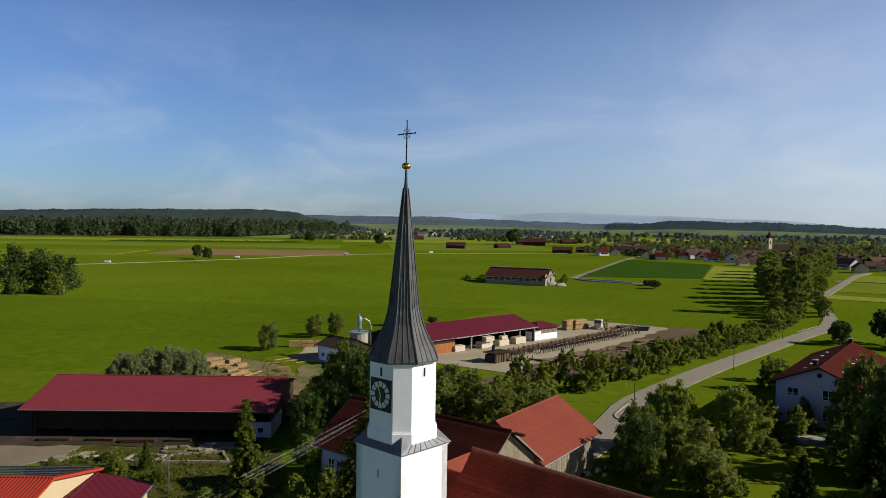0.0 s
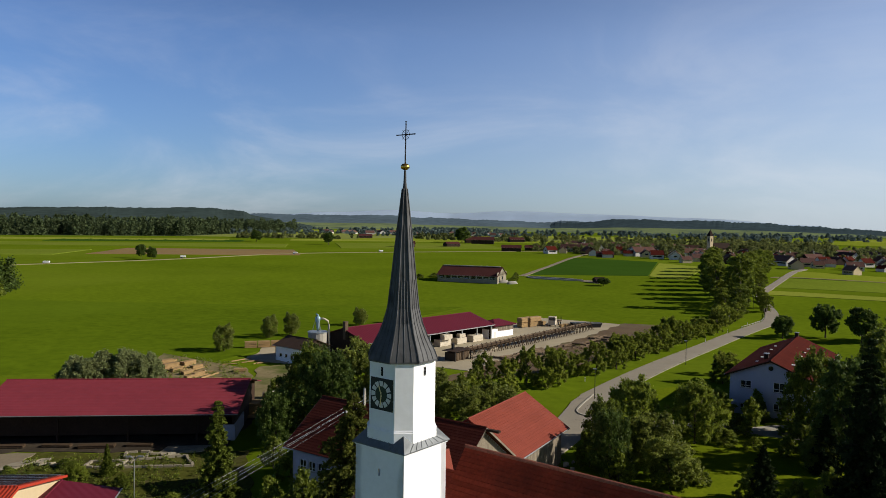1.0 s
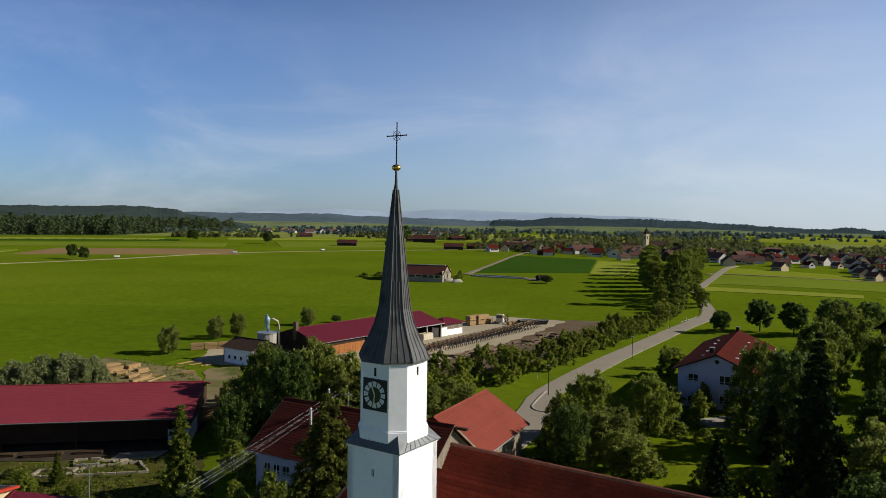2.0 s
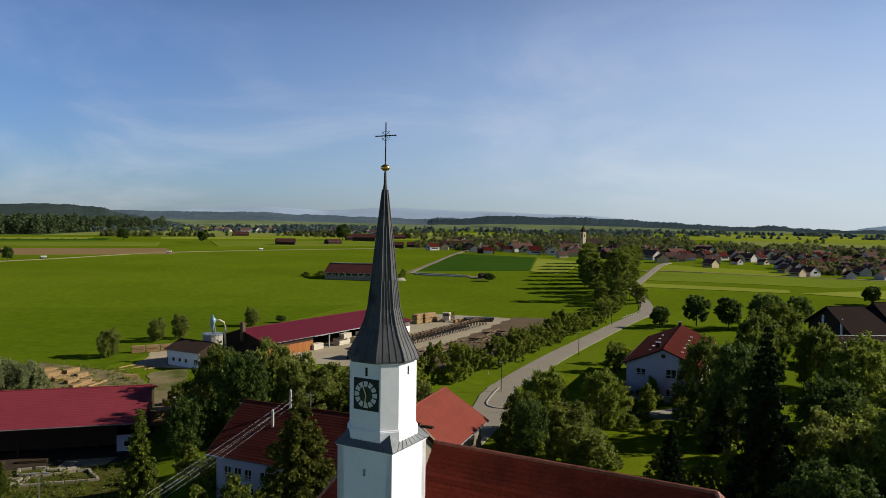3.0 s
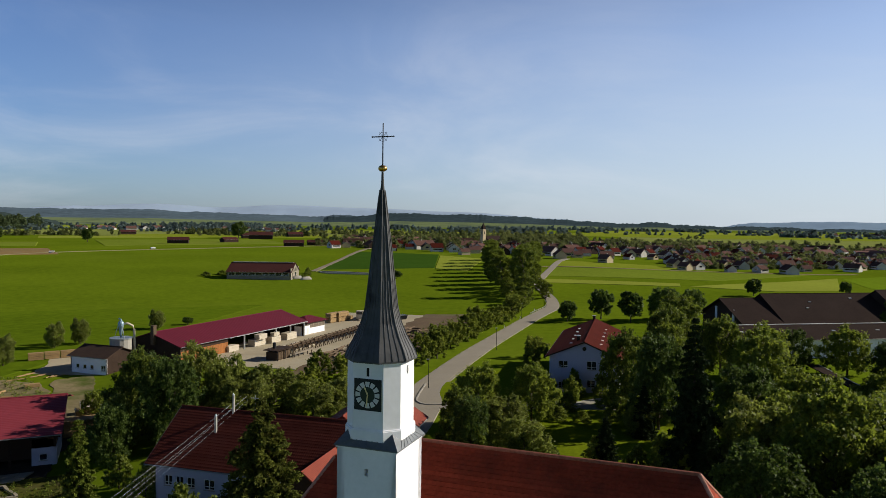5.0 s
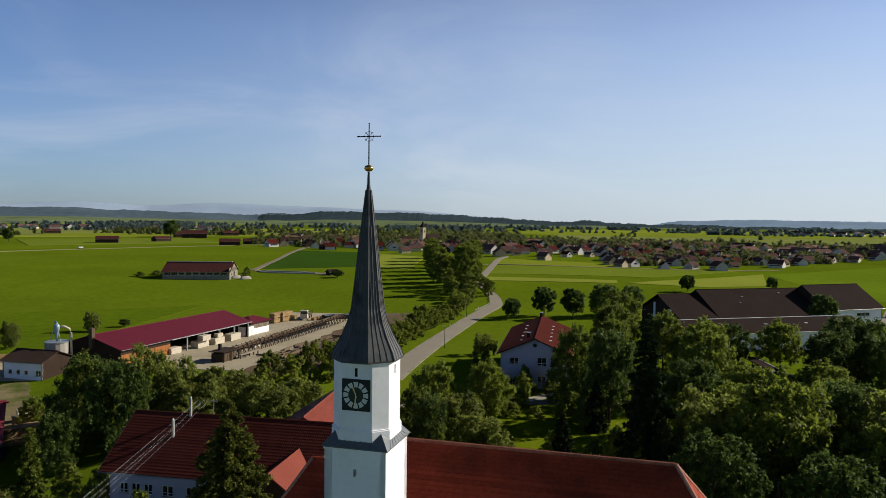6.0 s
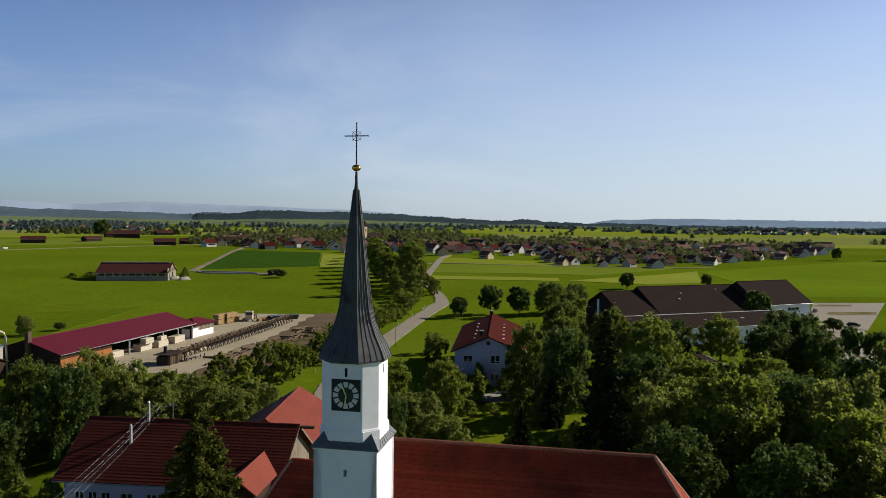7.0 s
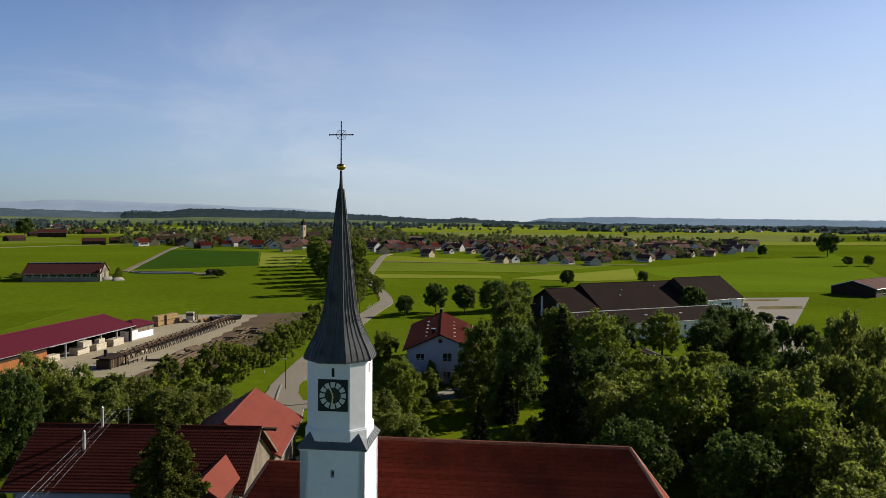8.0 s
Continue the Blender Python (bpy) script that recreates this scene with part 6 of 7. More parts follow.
    for side in (-1, 1):
        q = [(3, side * 5.6, 7.6), (24.6, side * 5.6, 7.6), (24.6, 0, 13.5), (3, 0, 13.5)]
        part("nave_roof", Shape().slab(q if side < 0 else q[::-1], 0.25), BROWN_ROOF, c)


build_villages()


# ---- sawmill yard ----
def lumber_pack(name, label, L, w, h, material, layers, group):
    """A pack of sawn boards on bearers: each layer a row of boards with joints between."""
    p = thing(name, Matrix.Identity(4), label, "lumber", group)
    for x in (-L * 0.35, 0, L * 0.35):
        part("bearer", Shape().box(x - 0.06, -w / 2, 0, x + 0.06, w / 2, 0.1), LOG, p)
    hl = (h - 0.1) / layers
    rnd = random.Random(int(L * 10))
    for k in range(layers):
        o, q = rnd.uniform(-0.08, 0.08), rnd.uniform(-0.03, 0.03)
        part("board_layer", Shape().box(-L / 2 + o, -w / 2 + q, 0.1 + hl * k + 0.015, L / 2 + o, w / 2 + q, 0.1 + hl * (k + 1) - 0.015), material, p)
    return p


def place(src, rows):
    for i, (x, y, dz, a, s) in enumerate(rows):
        m = on(x, y, dz, a) @ Matrix.Diagonal((s, s, s, 1))
        if i == 0:
            src.matrix_basis = m
        else:
            copy_thing(src, m).matrix_basis = m


def wheel(parent, x, y, r, w=0.3):
    tyre = part("tyre", Shape().tube([(x, y - w / 2, r), (x, y + w / 2, r)], [r, r], 14), BLACK, parent)
    part("rim", Shape().tube([(x, y - w / 2 - 0.01, r), (x, y + w / 2 + 0.01, r)], [r * 0.5, r * 0.5], 10), GREY_METAL, tyre)


def build_mill_yard():
    lp = lumber_pack("lumber_pack", "stacked pack of fresh yellow sawn boards", 4.2, 1.5, 1.15, LUMBER, 6, "lumber packs in the yard")
    place(lp, [(-48.5 + 3.6 * k, 213.2 + 0.9 * k, z, 12, 0.82) for k in range(4) for z in (0.1, 1.06)] + [(-38.5, 217.4, 0.1, 20, 0.8), (-35.5, 219.5, 0.1, 20, 0.9), (-45.5, 183, .1, 12, .7),
               (-61, 183, .1, 60, .75), (-57.5, 180, .1, 55, .75), (-54.5, 178.5, .1, 58, .75), (-60, 190, .1, 62, 1), (-57, 186.5, .1, 57, .75), (-63.5, 187, .1, 50, 1), (-66, 191, .1, 40, 1), (-55.5, 175, .1, 62, .75), (-31, 150, .1, 12, 1.6), (-33, 142, .1, 10, 2.0),
               (40, 258, .1, 40, 1.5), (40, 258, 1.85, 40, 1.5), (43.5, 260, .1, 40, 1.5), (43.5, 260, 1.85, 40, 1.5), (46, 262, .1, 40, 1.3), (54.4, 258.5, .1, 30, .9), (56.5, 259, .1, 20, 1.0)])
    beam = thing("loose_beam", Matrix.Identity(4), "squared timber beam lying in the yard", "beam", "loose beams in the lumber yard")
    part("timber", Shape().box(-2.6, -0.16, 0, 2.6, 0.16, 0.28), LUMBER, beam)
    part("end_face", Shape().box(2.6, -0.15, 0.01, 2.62, 0.15, 0.27), WRAP, beam)
    rb = random.Random(12)
    place(beam, [(-68 + 14 * u + 4 * v, 196 - 12 * u - 10 * v, 0.12, rb.choice((55, 60, 50, 8)) + rb.uniform(-14, 14), rb.uniform(0.7, 1.4)) for u, v in [(rb.random(), rb.random()) for _ in range(34)]]
          + [(-50 + k * 1.4, 190 + rb.uniform(0, 8), 0.12, 40 + rb.uniform(-20, 20), rb.uniform(0.6, 1)) for k in range(7)]
          + [(-33.5 + rb.uniform(-1, 1), 139 + k * 1.0, 0.12, 8 + rb.uniform(-8, 8), rb.uniform(1, 1.6)) for k in range(12)])
    dp = lumber_pack("plank_stack", "low stack of old grey planks before the hall", 5.0, 1.2, 0.5, DARK_BEAM, 4, "plank stacks at the hall")
    place(dp, [(-70, 121.5, .1, 2, 1.0), (-62.5, 121.8, .1, -3, .9), (-56, 121.2, .1, 4, 1.1), (-49.5, 121.9, .1, 0, .8)])
    wp = lumber_pack("wrapped_pack", "pack of pale planed boards", 4.4, 2.2, 1.9, WRAP, 4, "pale board packs at the mill")
    place(wp, [(-1, 205.5, .1, 44, .9), (7, 214, .1, 44, 1.1), (8, 213, 2.1, 44, .8), (12.5, 219, .1, 44, 1.0), (13, 219.2, 2.0, 44, .6), (18, 224.5, .1, 44, 1.1), (12.5, 199.5, .1, 47, .8), (16.5, 203.5, .1, 47, .9), (21, 208, .1, 47, .7)])
    # east shed with a hipped roof, and the white hut in front of it
    e = thing("mill_shed", on(25.2, 232.6, 0, 41), "small shed with a hipped wine-red roof, boarded above white walls", "shed")
    part("wall", Shape().box(0, 0, -0.4, 9.5, 7, 2.0), PLASTER, e)
    part("boarded_wall", Shape().box(-0.03, -0.03, 2.0, 9.53, 7.03, 4.0), OLD_WOOD, e, "brown boarded upper wall")
    for i in range(15):
        part("board", Shape().box(0.1 + i * 0.63, -0.08, 2.05, 0.62 + i * 0.63, -0.03, 3.95), OLD_WOOD, e)
    z0, z1 = 3.9, 5.5
    c = [Vector((-0.9, -0.9, z0)), Vector((10.4, -0.9, z0)), Vector((10.4, 7.9, z0)), Vector((-0.9, 7.9, z0))]
    a, b = Vector((3.4, 3.5, z1)), Vector((6.1, 3.5, z1))
    for q in ((c[0], c[1], b, a), (c[1], c[2], b), (c[2], c[3], a, b), (c[3], c[0], a)):
        part("roof_slope", Shape().slab(q, 0.14), WINE_METAL_B, e)
    hut = thing("white_hut", on(22.8, 229.8, 0, 41), "white flat-topped site hut beside the shed", "hut")
    part("body", Shape().box(0, 0, -0.3, 4.6, 2.6, 3.0), PLASTER, hut)
    part("lid", Shape().box(-0.15, -0.15, 3.0, 4.75, 2.75, 3.15), OLD_STONE, hut)
    part("door", Shape().box(2.9, -0.04, 0.0, 3.9, 0.02, 2.1), TRIM, hut, "pale door")
    # log conveyor on trestles
    c = thing("log_conveyor", on(11, 194, 0, 47.5), "long timber log conveyor on trestles in the yard", "conveyor")
    L = 73.0
    for y in (-0.9, 0.9):
        part("rail", Shape().box(0, y - 0.16, 1.5, L, y + 0.16, 2.0), DARK_BEAM, c)
    part("bed", Shape().box(0, -0.75, 1.5, L, 0.75, 1.62), DARK_BEAM, c)
    for i in range(33):
        x = 0.5 + i * 2.25
        part("trestle", Shape().tube([(x, -1.7, -0.3), (x + 0.5, -0.85, 2.25)], [0.14, 0.11], 5).tube([(x, 1.7, -0.3), (x + 0.5, 0.85, 2.25)], [0.14, 0.11], 5).tube([(x + 1.2, -1.6, -0.3), (x + 0.2, -1.1, 2.2)], [0.12, 0.1], 5).box(x - 0.1, -1.3, 1.2, x + 0.1, 1.3, 1.5), DARK_BEAM, c)
    for i in range(20):
        x = 2 + i * 3.4
        part("log", Shape().tube([(x, -0.25 + 0.5 * (i % 2), 1.95), (x + 3.1, -0.2 + 0.45 * (i % 2), 1.98)], [0.28, 0.22], 8), LOG, c)
    # debarker cabin at the near end
    d = thing("debarker", on(8.5, 188.5, 0, 47), "dark debarking machine with a flat roof", "machine")
    part("housing", Shape().box(-3, -2, 0, 3, 1.2, 2.2), DARK_BEAM, d)
    for i in range(9):
        part("slat", Shape().box(-2.9 + 0.68 * i, -2.06, 0.2, -2.6 + 0.68 * i, -2.0, 2.1), LOG, d)
    part("canopy", Shape().box(-3.6, -2.6, 2.6, 3.6, 1.8, 2.75), DARK_WOOD, d)
    for x in (-3.3, 0, 3.3):
        part("post", Shape().box(x - 0.1, -2.5, 0, x + 0.1, -2.3, 2.75), BLACK, d)
    part("chute", Shape().box(2.6, -3.6, 0.9, 12, -2.9, 1.2), OLD_WOOD, d)
    for i in range(5):
        part("chute_leg", Shape().box(3 + i * 2.1, -3.4, -0.2, 3.2 + i * 2.1, -3.1, 0.9), OLD_WOOD, d)
    part("flue", Shape().box(-1.6, -0.4, 2.9, -1.0, 0.2, 4.4), BLACK, d)
    # logs lying in the yard
    rnd = random.Random(4)
    log = thing("log", Matrix.Identity(4), "bark-covered log lying in the yard", "log", "logs in the yard")
    part("bark", Shape().tube([(-2.4, 0, 0.25), (0, 0.05, 0.26), (2.4, 0, 0.25)], [0.27, 0.25, 0.21], 9), LOG, log)
    part("cut_face", Shape().tube([(2.39, 0, 0.25), (2.41, 0, 0.25)], [0.2, 0.2], 9), LUMBER, log)
    rows = []
    for k in range(80):
        t = rnd.random()
        rows.append((14 + 46 * t + rnd.uniform(0, 6), 188 + 49 * t - rnd.uniform(1, 10), 0.15, rnd.choice((47, 55, 35, 140)) + rnd.uniform(-12, 12), rnd.uniform(0.7, 1.3)))
    place(log, rows)
    # truck
    t = thing("truck", on(50.5, 260, 0.15, 62), "white lorry with a log trailer parked in the yard", "truck")
    cab = part("cab", Shape().box(-1.1, -1.25, 0.9, 1.1, 1.25, 3.5).box(-1.15, -1.25, 0.6, 1.15, 1.25, 0.95), WRAP, t, "white cab")
    part("windscreen", Shape().box(-1.13, -1.1, 2.2, -1.09, 1.1, 3.2), GLASS, cab)
    part("side_window", Shape().box(-0.8, -1.27, 2.2, 0.5, -1.24, 3.1), GLASS, cab)
    part("chassis", Shape().box(1.1, -0.5, 0.75, 9, 0.5, 1.05), BLACK, t)
    part("load_bed", Shape().box(1.4, -1.2, 1.05, 9, 1.2, 1.3), LOG, t)
    for x in (2.0, 4.2, 6.4, 8.6):
        for y in (-1.2, 1.2):
            part("stanchion", Shape().box(x - 0.06, y - 0.06, 1.3, x + 0.06, y + 0.06, 2.9), BLACK, t)
    for x in (0, 4.5, 7.6):
        for y in (-1.1, 1.1):
            wheel(t, x, y, 0.5)
    # dark skips
    sk = thing("skip", on(59.7, 258.6, 0.1, 12), "dark steel skip container at the yard edge", "container", "skips")
    part("tub", Shape().add([(-2.2, -1, 0.15), (2.2, -1, 0.15), (2.2, 1, 0.15), (-2.2, 1, 0.15), (-2.8, -1.15, 1.6), (2.8, -1.15, 1.6), (2.8, 1.15, 1.6), (-2.8, 1.15, 1.6)], [(3, 2, 1, 0), (0, 1, 5, 4), (1, 2, 6, 5), (2, 3, 7, 6), (3, 0, 4, 7), (4, 5, 6, 7)]), BLACK, sk)
    part("rim_bar", Shape().box(-2.85, -1.2, 1.55, 2.85, -1.1, 1.68).box(-2.85, 1.1, 1.55, 2.85, 1.2, 1.68), GREY_METAL, sk)
    part("skid", Shape().box(-2.2, -0.8, 0, 2.2, -0.6, 0.15).box(-2.2, 0.6, 0, 2.2, 0.8, 0.15), BLACK, sk)
    copy_thing(sk, on(65.2, 257.8, 0.1, 8) @ Matrix.Diagonal((1, 1, 1, 1)))
    # chip bunker with cyclone
    s = thing("chip_silo", on(-28.1, 198.6, 0, 40), "concrete chip bunker with a pale blue cyclone on top", "silo")
    z1 = 6.9
    part("bunker", Shape().tube([(0, 0, -0.5), (0, 0, z1)], [2.6, 2.6], 16), CONCRETE, s)
    part("bunker_lid", Shape().tube([(0, 0, z1), (0, 0, z1 + 0.25)], [2.75, 2.75], 16), GREY_METAL, s)
    part("cyclone", Shape().tube([(0, 0, z1 + 0.3), (0, 0, z1 + 1.8), (0, 0, z1 + 3.4), (0, 0, z1 + 4.0), (0, 0, z1 + 4.4)], [0.2, 0.4, 0.7, 0.7, 0.4], 14), BLUE_METAL, s, "pale blue cyclone separator", True)
    part("elbow", Shape().tube([(0, 0, z1 + 4.3), (-0.1, 0, z1 + 4.8), (-0.5, 0, z1 + 5.0)], [0.28, 0.28, 0.24], 10), BLUE_METAL, s)
    part("pipe", Shape().tube([(0.5, 0, z1 + 3.6), (1.3, -1.0, z1 + 3.7), (1.9, -2.0, z1 + 3.1), (2.0, -2.3, z1 + 2.2), (2.1, -2.6, -0.2)], [0.26] * 5, 8), WRAP, s, smooth=True)
    for a in range(3):
        q = 2.1 * a + 0.4
        part("strut", Shape().tube([(1.5 * math.cos(q), 1.5 * math.sin(q), z1 + 0.2), (0.62 * math.cos(q), 0.62 * math.sin(q), z1 + 3.2)], [0.07, 0.07], 5), GREY_METAL, s)
    # workshop beside the silo
    w = gable_building("workshop", "low workshop with white walls and a dark roof", "workshop", (-36.5, 201.0), -42, 12, 5.2, 1.9, 3.9, gz(-34, 194), PLASTER, DARK_ROOF, over=0.7, windows={"n": [(1.6, 1.2, 1.0, 1.0, 0), (3.8, 1.2, 1.0, 1.0, 0), (6.0, 1.2, 1.0, 1.0, 0), (9.2, 1.0, 1.4, 1.3, 1)], "0": [(3, 1.2, 1.2, 1.0, 0)]}, gable_mat=DARK_WOOD)
    part("loft_box", Shape().box(4.5, -3.2, 3.0, 10, -0.5, 4.9), DARK_WOOD, w)
    # flat trailers by the machine hall
    tr = thing("flat_trailer", on(-30.5, 155, 0.05, 8), "white flat farm trailer behind the hall", "trailer", "flat trailers")
    part("deck", Shape().box(-3.5, -1.1, 0.9, 3.5, 1.1, 1.1), WRAP, tr)
    part("headboard", Shape().box(-3.5, -1.1, 1.1, -3.4, 1.1, 1.9), WRAP, tr)
    for x in (-2, 2):
        for y in (-0.95, 0.95):
            wheel(tr, x, y, 0.42)
    copy_thing(tr, on(-31, 150.6, 0.05, 4))
    bt = thing("covered_trailer", on(-16, 722, 0.1, 20), "white covered farm trailer standing in the meadow", "trailer", "covered trailers")
    part("body", Shape().box(-1.9, -1.0, 0.7, 1.9, 1.0, 1.9), TRIM, bt)
    part("drawbar", Shape().tube([(1.9, 0, 0.75), (3.2, 0, 0.6)], [0.08, 0.06], 6), BLACK, bt)
    for x in (-1.6, -0.6):
        for y in (-1.0, 1.0):
            wheel(bt, x, y, 0.45)
    for x, y, a in ((-169, 583, 10), (-236, 503, 5), (-92, 660, 0)):
        copy_thing(bt, on(x, y, 0.1, a))


DARK_ROOF = surface("dark_felt_roof", (0.045, 0.027, 0.019), 0.9, fine=2, coarse=0.2, vary=0.3, bump=0.15)
build_mill_yard()


# ---- neighbour's roofs, garden plot, lamp, wires ----
def build_front_left():
    zg = gz(-58, 82)
    b = gable_building("solar_house", "cream house with a bright red roof and solar panels", "house", (-46.8, 77.3), 180, 26, 11.2, 4.6, 7.3, zg, CREAM, BRIGHT_RED, over=0.5, over_g=0.5, bury=1.5, verge=BRIGHT_RED,
                       windows={"0": [(5.5, 1.6, 1.3, 1.3, 1)]})
    # far slope is local -y (right of the ridge's direction); rows of panels lie on it
    ze, zr, hw = 4.6 - zg, 7.3 - zg, 11.2
    up = Vector((0, hw, zr - ze)).normalized()
    nz = Vector((1, 0, 0)).cross(up)
    array = new("solar_array")
    array.parent = b
    for i in range(12):
        for j in range(6):
            o = Vector((0.6 + i * 1.9, -hw, ze)) + up * (0.5 + j * 1.75) + nz * 0.09
            m = Matrix(((1, up.x, nz.x, o.x), (0, up.y, nz.y, o.y), (0, up.z, nz.z, o.z), (0, 0, 0, 1)))
            p = part("solar_panel", Shape().box(0, 0, 0, 1.84, 1.68, 0.04), SOLAR, array, m=m)
    for j in range(7):
        o = Vector((0.5, -hw, ze)) + up * (0.47 + j * 1.75) + nz * 0.12
        q = o + Vector((22.9, 0, 0))
        part("panel_rail", Shape().tube([o, q], [0.03, 0.03], 4), GREY_METAL, array)
    gable_building("low_barn", "low outbuilding with a wine-red metal roof", "outbuilding", (-46.9, 87.4), -84, 17, 6.5, 3.15, 4.4, zg, CREAM, WINE_METAL_B, over=0.5, bury=1.5)


build_front_left()


def build_garden():
    # stone-edged beds
    rnd = random.Random(9)
    beds = [((-54.2, 111.4), (-49.6, 111.0), (-48.7, 114.2), (-53.9, 114.0)), ((-48.4, 111.1), (-38.3, 111.6), (-40.6, 116.3), (-47.9, 114.6)), ((-49.7, 115.5), (-46.6, 115.8), (-46.6, 118.6), (-50.3, 118.3))]
    for bed in beds:
        t = thing("garden_bed", Matrix.Identity(4), "garden bed edged with pale stone slabs", "garden bed", "stone-edged beds")
        for k in range(4):
            a, b = Vector((*bed[k], 0)), Vector((*bed[(k + 1) % 4], 0))
            n = max(2, int((b - a).length / 1.3))
            ang = math.degrees(math.atan2(b.y - a.y, b.x - a.x))
            for i in range(n):
                p = a.lerp(b, (i + 0.5) / n)
                part("edge_slab", Shape().box(-0.64, -0.2, -0.2, 0.64, 0.2, 0.34 + rnd.uniform(-0.05, 0.08)), OLD_STONE, t, m=on(p.x, p.y, 0.08, ang + rnd.uniform(-4, 4)))
    for cx, cy, n, spread in ((-60.5, 113.5, 9, 2.5), (-44, 117, 7, 2)):
        t = thing("slab_heap", Matrix.Identity(4), "heap of pale broken stone slabs", "stone heap", "stone heaps")
        for i in range(n):
            x, y = cx + rnd.uniform(-spread, spread), cy + rnd.uniform(-spread, spread) * 0.5
            part("slab", Shape().box(-0.6, -0.35, -0.1, 0.6, 0.35, 0.1), OLD_STONE, t, m=on(x, y, rnd.uniform(0.1, 0.5), rnd.uniform(0, 180)) @ pose(0, 0, 0, rnd.uniform(-12, 12), rnd.uniform(-12, 12), 0))
    for corners, label in ((((-45.4, 117.4), (-38.8, 118.4), (-37.5, 121.6), (-44.8, 121.2)), "pale stone paved platform by the hall"), (((-66.5, 110.3), (-64.2, 109.9), (-61.6, 115.8), (-65.4, 113.4)), "pale stone slabs at the plot corner")):
        pl = thing("paving", Matrix.Identity(4), label, "paving")
        c = [Vector((*q, 0)) for q in corners]
        for i in range(4):
            for j in range(3):
                u0, u1, v0, v1 = (i + 0.03) / 4, (i + 0.97) / 4, (j + 0.03) / 3, (j + 0.97) / 3
                quad = [c[0].lerp(c[1], u).lerp(c[3].lerp(c[2], u), v) for u, v in ((u0, v0), (u1, v0), (u1, v1), (u0, v1))]
                z = 0.28 + rnd.uniform(0, 0.06)
                part("slab", Shape().slab([(q.x, q.y, gz(q.x, q.y) + z) for q in quad], 0.4), OLD_STONE, pl)
    h = thing("rubble_heap", on(12.5, 102.5, 0, 30), "heap of stones and sheeting behind the tiled barn", "rubble")
    for i in range(40):
        x, y = rnd.gauss(0, 2.2), rnd.gauss(0, 1.2)
        s = rnd.uniform(0.2, 0.55)
        st = Shape().tube([(x - s, y, 0.1), (x - s * 0.4, y, 0.1 + s * 0.6), (x + s * 0.5, y + 0.1, 0.1 + s * 0.5), (x + s, y, 0.1)], [s * 0.2, s * 0.7, s * 0.6, s * 0.2], 6)
        part("stone", st, CONCRETE if i % 3 else BLACK, h, m=pose(0, 0, 1.2 * math.exp(-(x * x / 9 + y * y / 3))))
    ribbon("garden_path", [(48, 120), (55, 121), (61, 122), (66, 120)], [1.6, 2, 2.2, 1.8], CONCRETE, "pale paved garden path by the house", "path", 0.22)
    # street lamp
    l = thing("street_lamp", on(-42, 97), "slim grey street lamp with a curved head", "lamp")
    part("pole", Shape().tube([(0, 0, -0.2), (0, 0, 3), (0, 0, 5.6), (0.15, 0, 6.1), (0.6, 0, 6.35)], [0.08, 0.07, 0.055, 0.05, 0.04], 8), GREY_METAL, l, smooth=True)
    part("head", Shape().box(0.5, -0.14, 6.28, 1.15, 0.14, 6.42), GREY_METAL, l)
    part("head", Shape().box(-1.05, -0.14, 6.28, -0.4, 0.14, 6.42).tube([(0, 0, 5.9), (-0.15, 0, 6.15), (-0.5, 0, 6.35)], [0.05, 0.05, 0.04], 6), GREY_METAL, l)
    g = "lamp posts along the road"
    q = thing("road_lamp", on(32.3, 143), "thin dark lamp post beside the road", "lamp", g)
    part("pole", Shape().tube([(0, 0, -0.2), (0, 0, 6.2)], [0.09, 0.06], 7), BLACK, q)
    part("head", Shape().box(-0.5, -0.12, 6.15, 0.25, 0.12, 6.3), GREY_METAL, q)
    for x, y in ((67.8, 182.6), (109, 244), (152, 310)):
        copy_thing(q, on(x, y))
    # white guard rail on the outside of the bend
    rail = thing("guard_rail", Matrix.Identity(4), "pale steel guard rail beside the road bend", "guard rail")
    bend = [Vector((*q, 0)) for q in ((121, 258.5), (130, 267.5), (138, 276), (145, 287), (150.5, 298))]
    for p0, p1 in zip(bend, bend[1:]):
        ang = math.degrees(math.atan2(p1.y - p0.y, p1.x - p0.x))
        ln = (p1 - p0).length
        m_ = on(p0.x, p0.y, 0, ang)
        part("beam", Shape().box(0, -0.03, 0.42, ln, 0.03, 0.58, m_), CONCRETE, rail)
        for k in range(int(ln / 3) + 1):
            part("rail_post", Shape().box(k * 3, 0.05, -0.2, k * 3 + 0.12, 0.17, 0.75, m_), GREY_METAL, rail)
    # marker posts on the verge
    mk = thing("marker_post", on(35, 160), "short white marker post on the verge", "post", "marker posts")
    part("post", Shape().box(-0.08, -0.06, -0.2, 0.08, 0.06, 0.95), TRIM, mk)
    part("band", Shape().box(-0.085, -0.065, 0.7, 0.085, 0.065, 0.85), BLACK, mk)
    for x, y in ((93, 227), (110, 247), (128, 268)):
        copy_thing(mk, on(x, y))
    # utility pole and the wires to the farmhouse mast
    u = thing("utility_pole", on(-31, 65.5), "wooden utility pole below the farmhouse", "pole")
    part("pole", Shape().tube([(0, 0, -0.5), (0, 0, 10.4)], [0.17, 0.12], 8), OLD_WOOD, u)
    part("crossarm", Shape().box(-0.9, -0.07, 9.7, 0.9, 0.07, 9.85, pose(0, 0, 0, 0, 0, -34)), OLD_WOOD, u)
    mast, foot = Vector((-10.9, 94.8, 13.0)), Vector((-31, 65.5, 7.6))
    side = Vector((0.83, -0.56, 0))
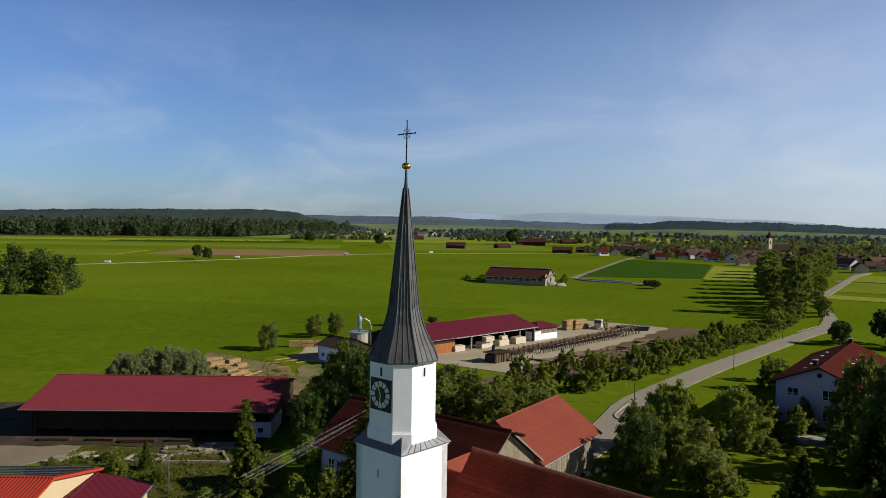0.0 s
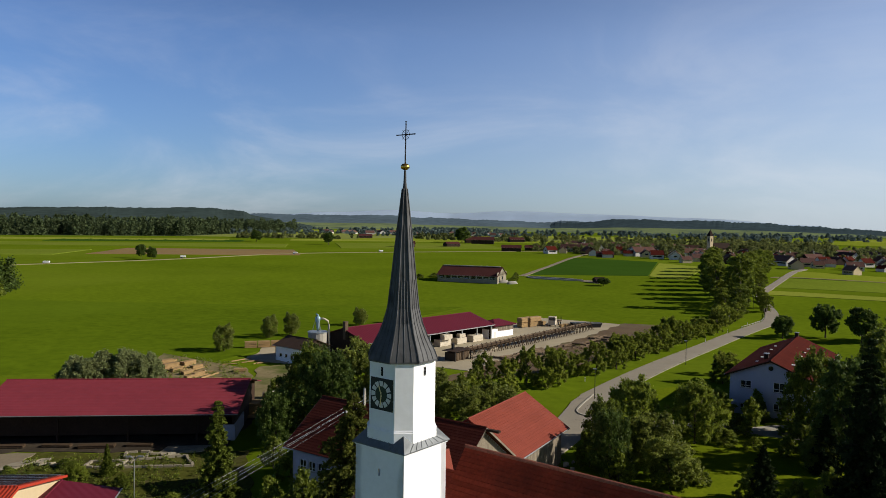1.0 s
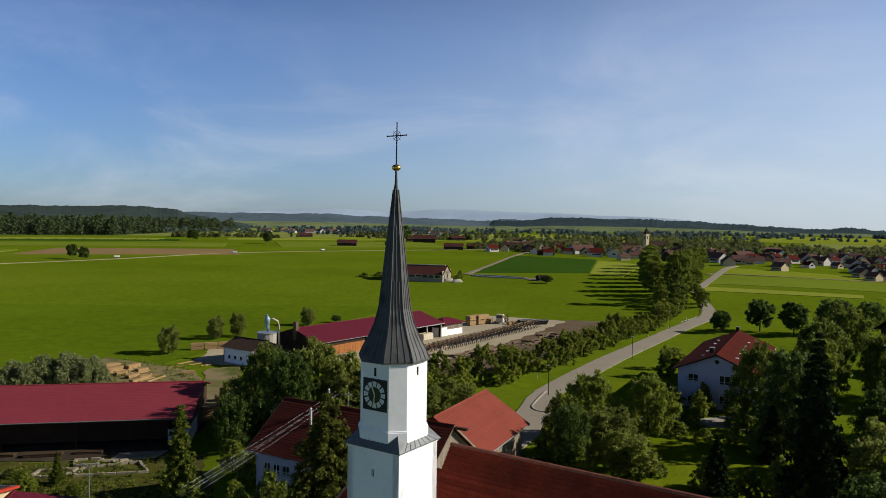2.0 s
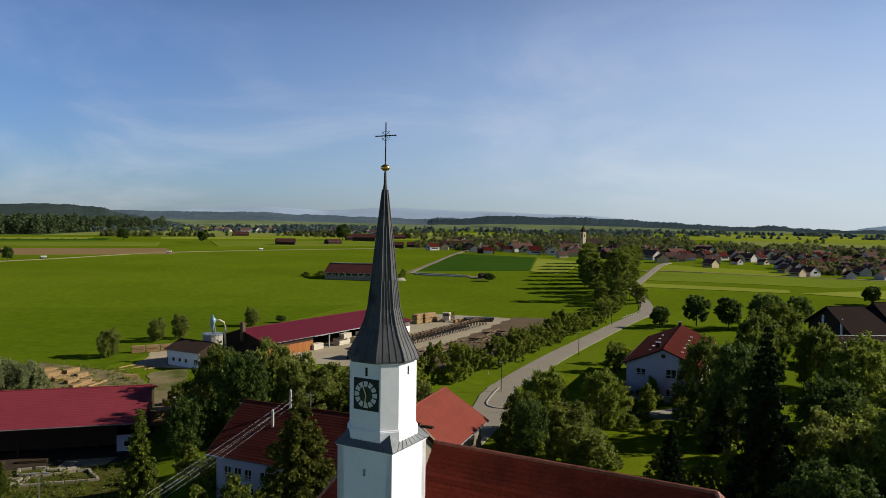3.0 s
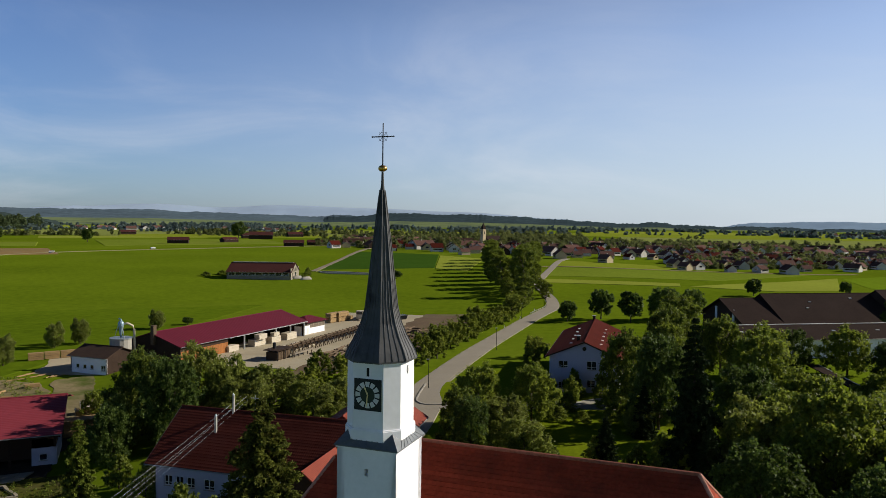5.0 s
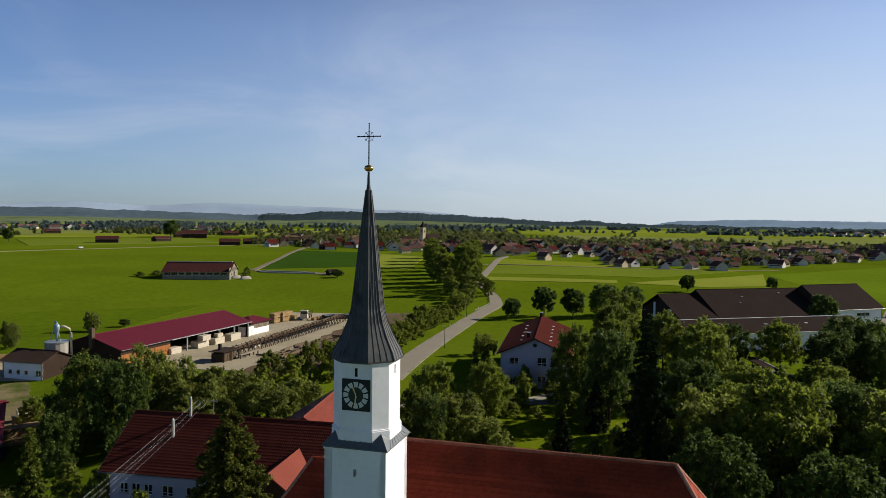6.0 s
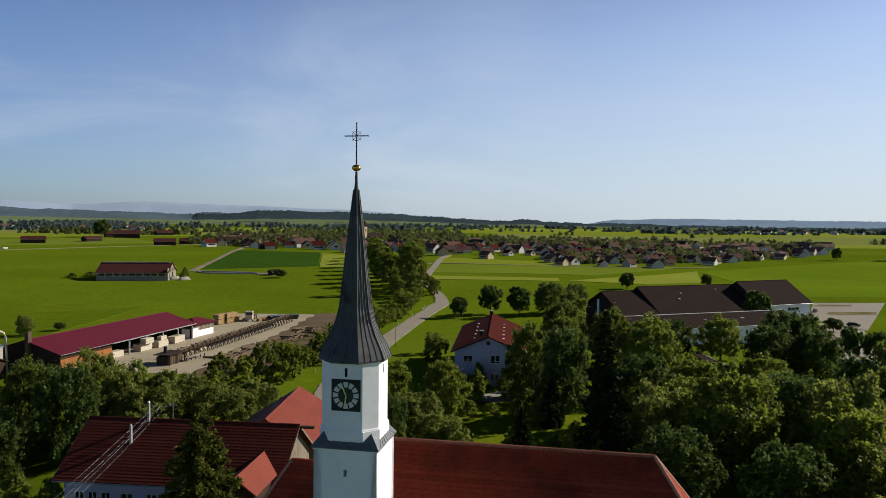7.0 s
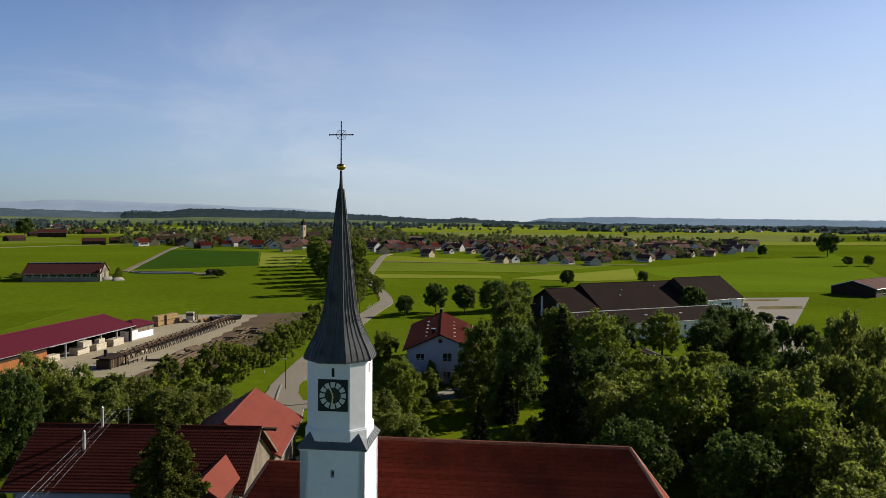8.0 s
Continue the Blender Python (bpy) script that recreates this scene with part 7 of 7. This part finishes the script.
    for k in range(4):
        o = side * (k - 1.5) * 0.8
        pts = []
        for i in range(13):
            t = i / 12
            p = (mast + o * 0.45 + Vector((0, 0, -0.25 * (k % 2)))).lerp(foot + o, t)
            pts.append(p - Vector((0, 0, 0.9 * t * (1 - t) * 4 * 0.35)))
        w = thing("power_line", Matrix.Identity(4), "pale insulated power line to the farmhouse", "cable", "power lines")
        part("wire", Shape().tube(pts, [0.0075] * 13, 5), GREY_METAL, w)


build_garden()


# ---- kerb, cars, small things ----
def build_small():
    ribbon("kerb", [(33, 146.5), (28.5, 138.5), (26.2, 133.5), (26.8, 130.3), (30, 129.2), (38, 128)], [0.3] * 6, CONCRETE, "pale stone kerb round the grass corner", "kerb", 0.26, 0.3, step=0.8)
    drape("grass_corner", [(28, 131.2), (50, 127), (62, 158), (36, 146)], LAWN, "mown grass corner beside the road", "lawn", 0.2, 10)
    cols = (BLACK, WRAP, BLUE_METAL)
    for i, (x, y, a) in enumerate(((234, 146, -32), (262, 177, 30), (205, 128, 70))):
        c = thing("car", on(x, y, 0.15, a), ("dark parked car", "white parked car", "pale blue parked car")[i] + " on the school forecourt", "car", "parked cars")
        s = Shape()
        prof = [(-2.1, 0.35), (2.1, 0.35), (2.15, 0.75), (1.2, 0.92), (0.55, 1.42), (-1.2, 1.45), (-1.9, 0.95), (-2.15, 0.85)]
        n = len(prof)
        s.add([(px, -0.85, pz) for px, pz in prof] + [(px, 0.85, pz) for px, pz in prof], [tuple(range(n)), tuple(range(2 * n - 1, n - 1, -1))] + [(k, k + n, (k + 1) % n + n, (k + 1) % n) for k in range(n)])
        part("body", s, cols[i], c)
        part("side_glass", Shape().add([(-1.1, -0.87, 0.98), (0.95, -0.87, 0.98), (0.5, -0.87, 1.36), (-1.0, -0.87, 1.38)], [(0, 1, 2, 3)]), GLASS, c)
        part("side_glass", Shape().add([(-1.1, 0.87, 0.98), (0.95, 0.87, 0.98), (0.5, 0.87, 1.36), (-1.0, 0.87, 1.38)], [(3, 2, 1, 0)]), GLASS, c)
        part("windscreen", Shape().add([(1.16, -0.75, 0.97), (1.16, 0.75, 0.97), (0.62, 0.7, 1.39), (0.62, -0.7, 1.39)], [(0, 1, 2, 3)]), GLASS, c)
        for wx in (-1.3, 1.35):
            for wy in (-0.78, 0.78):
                wheel(c, wx, wy, 0.32, 0.2)


build_small()
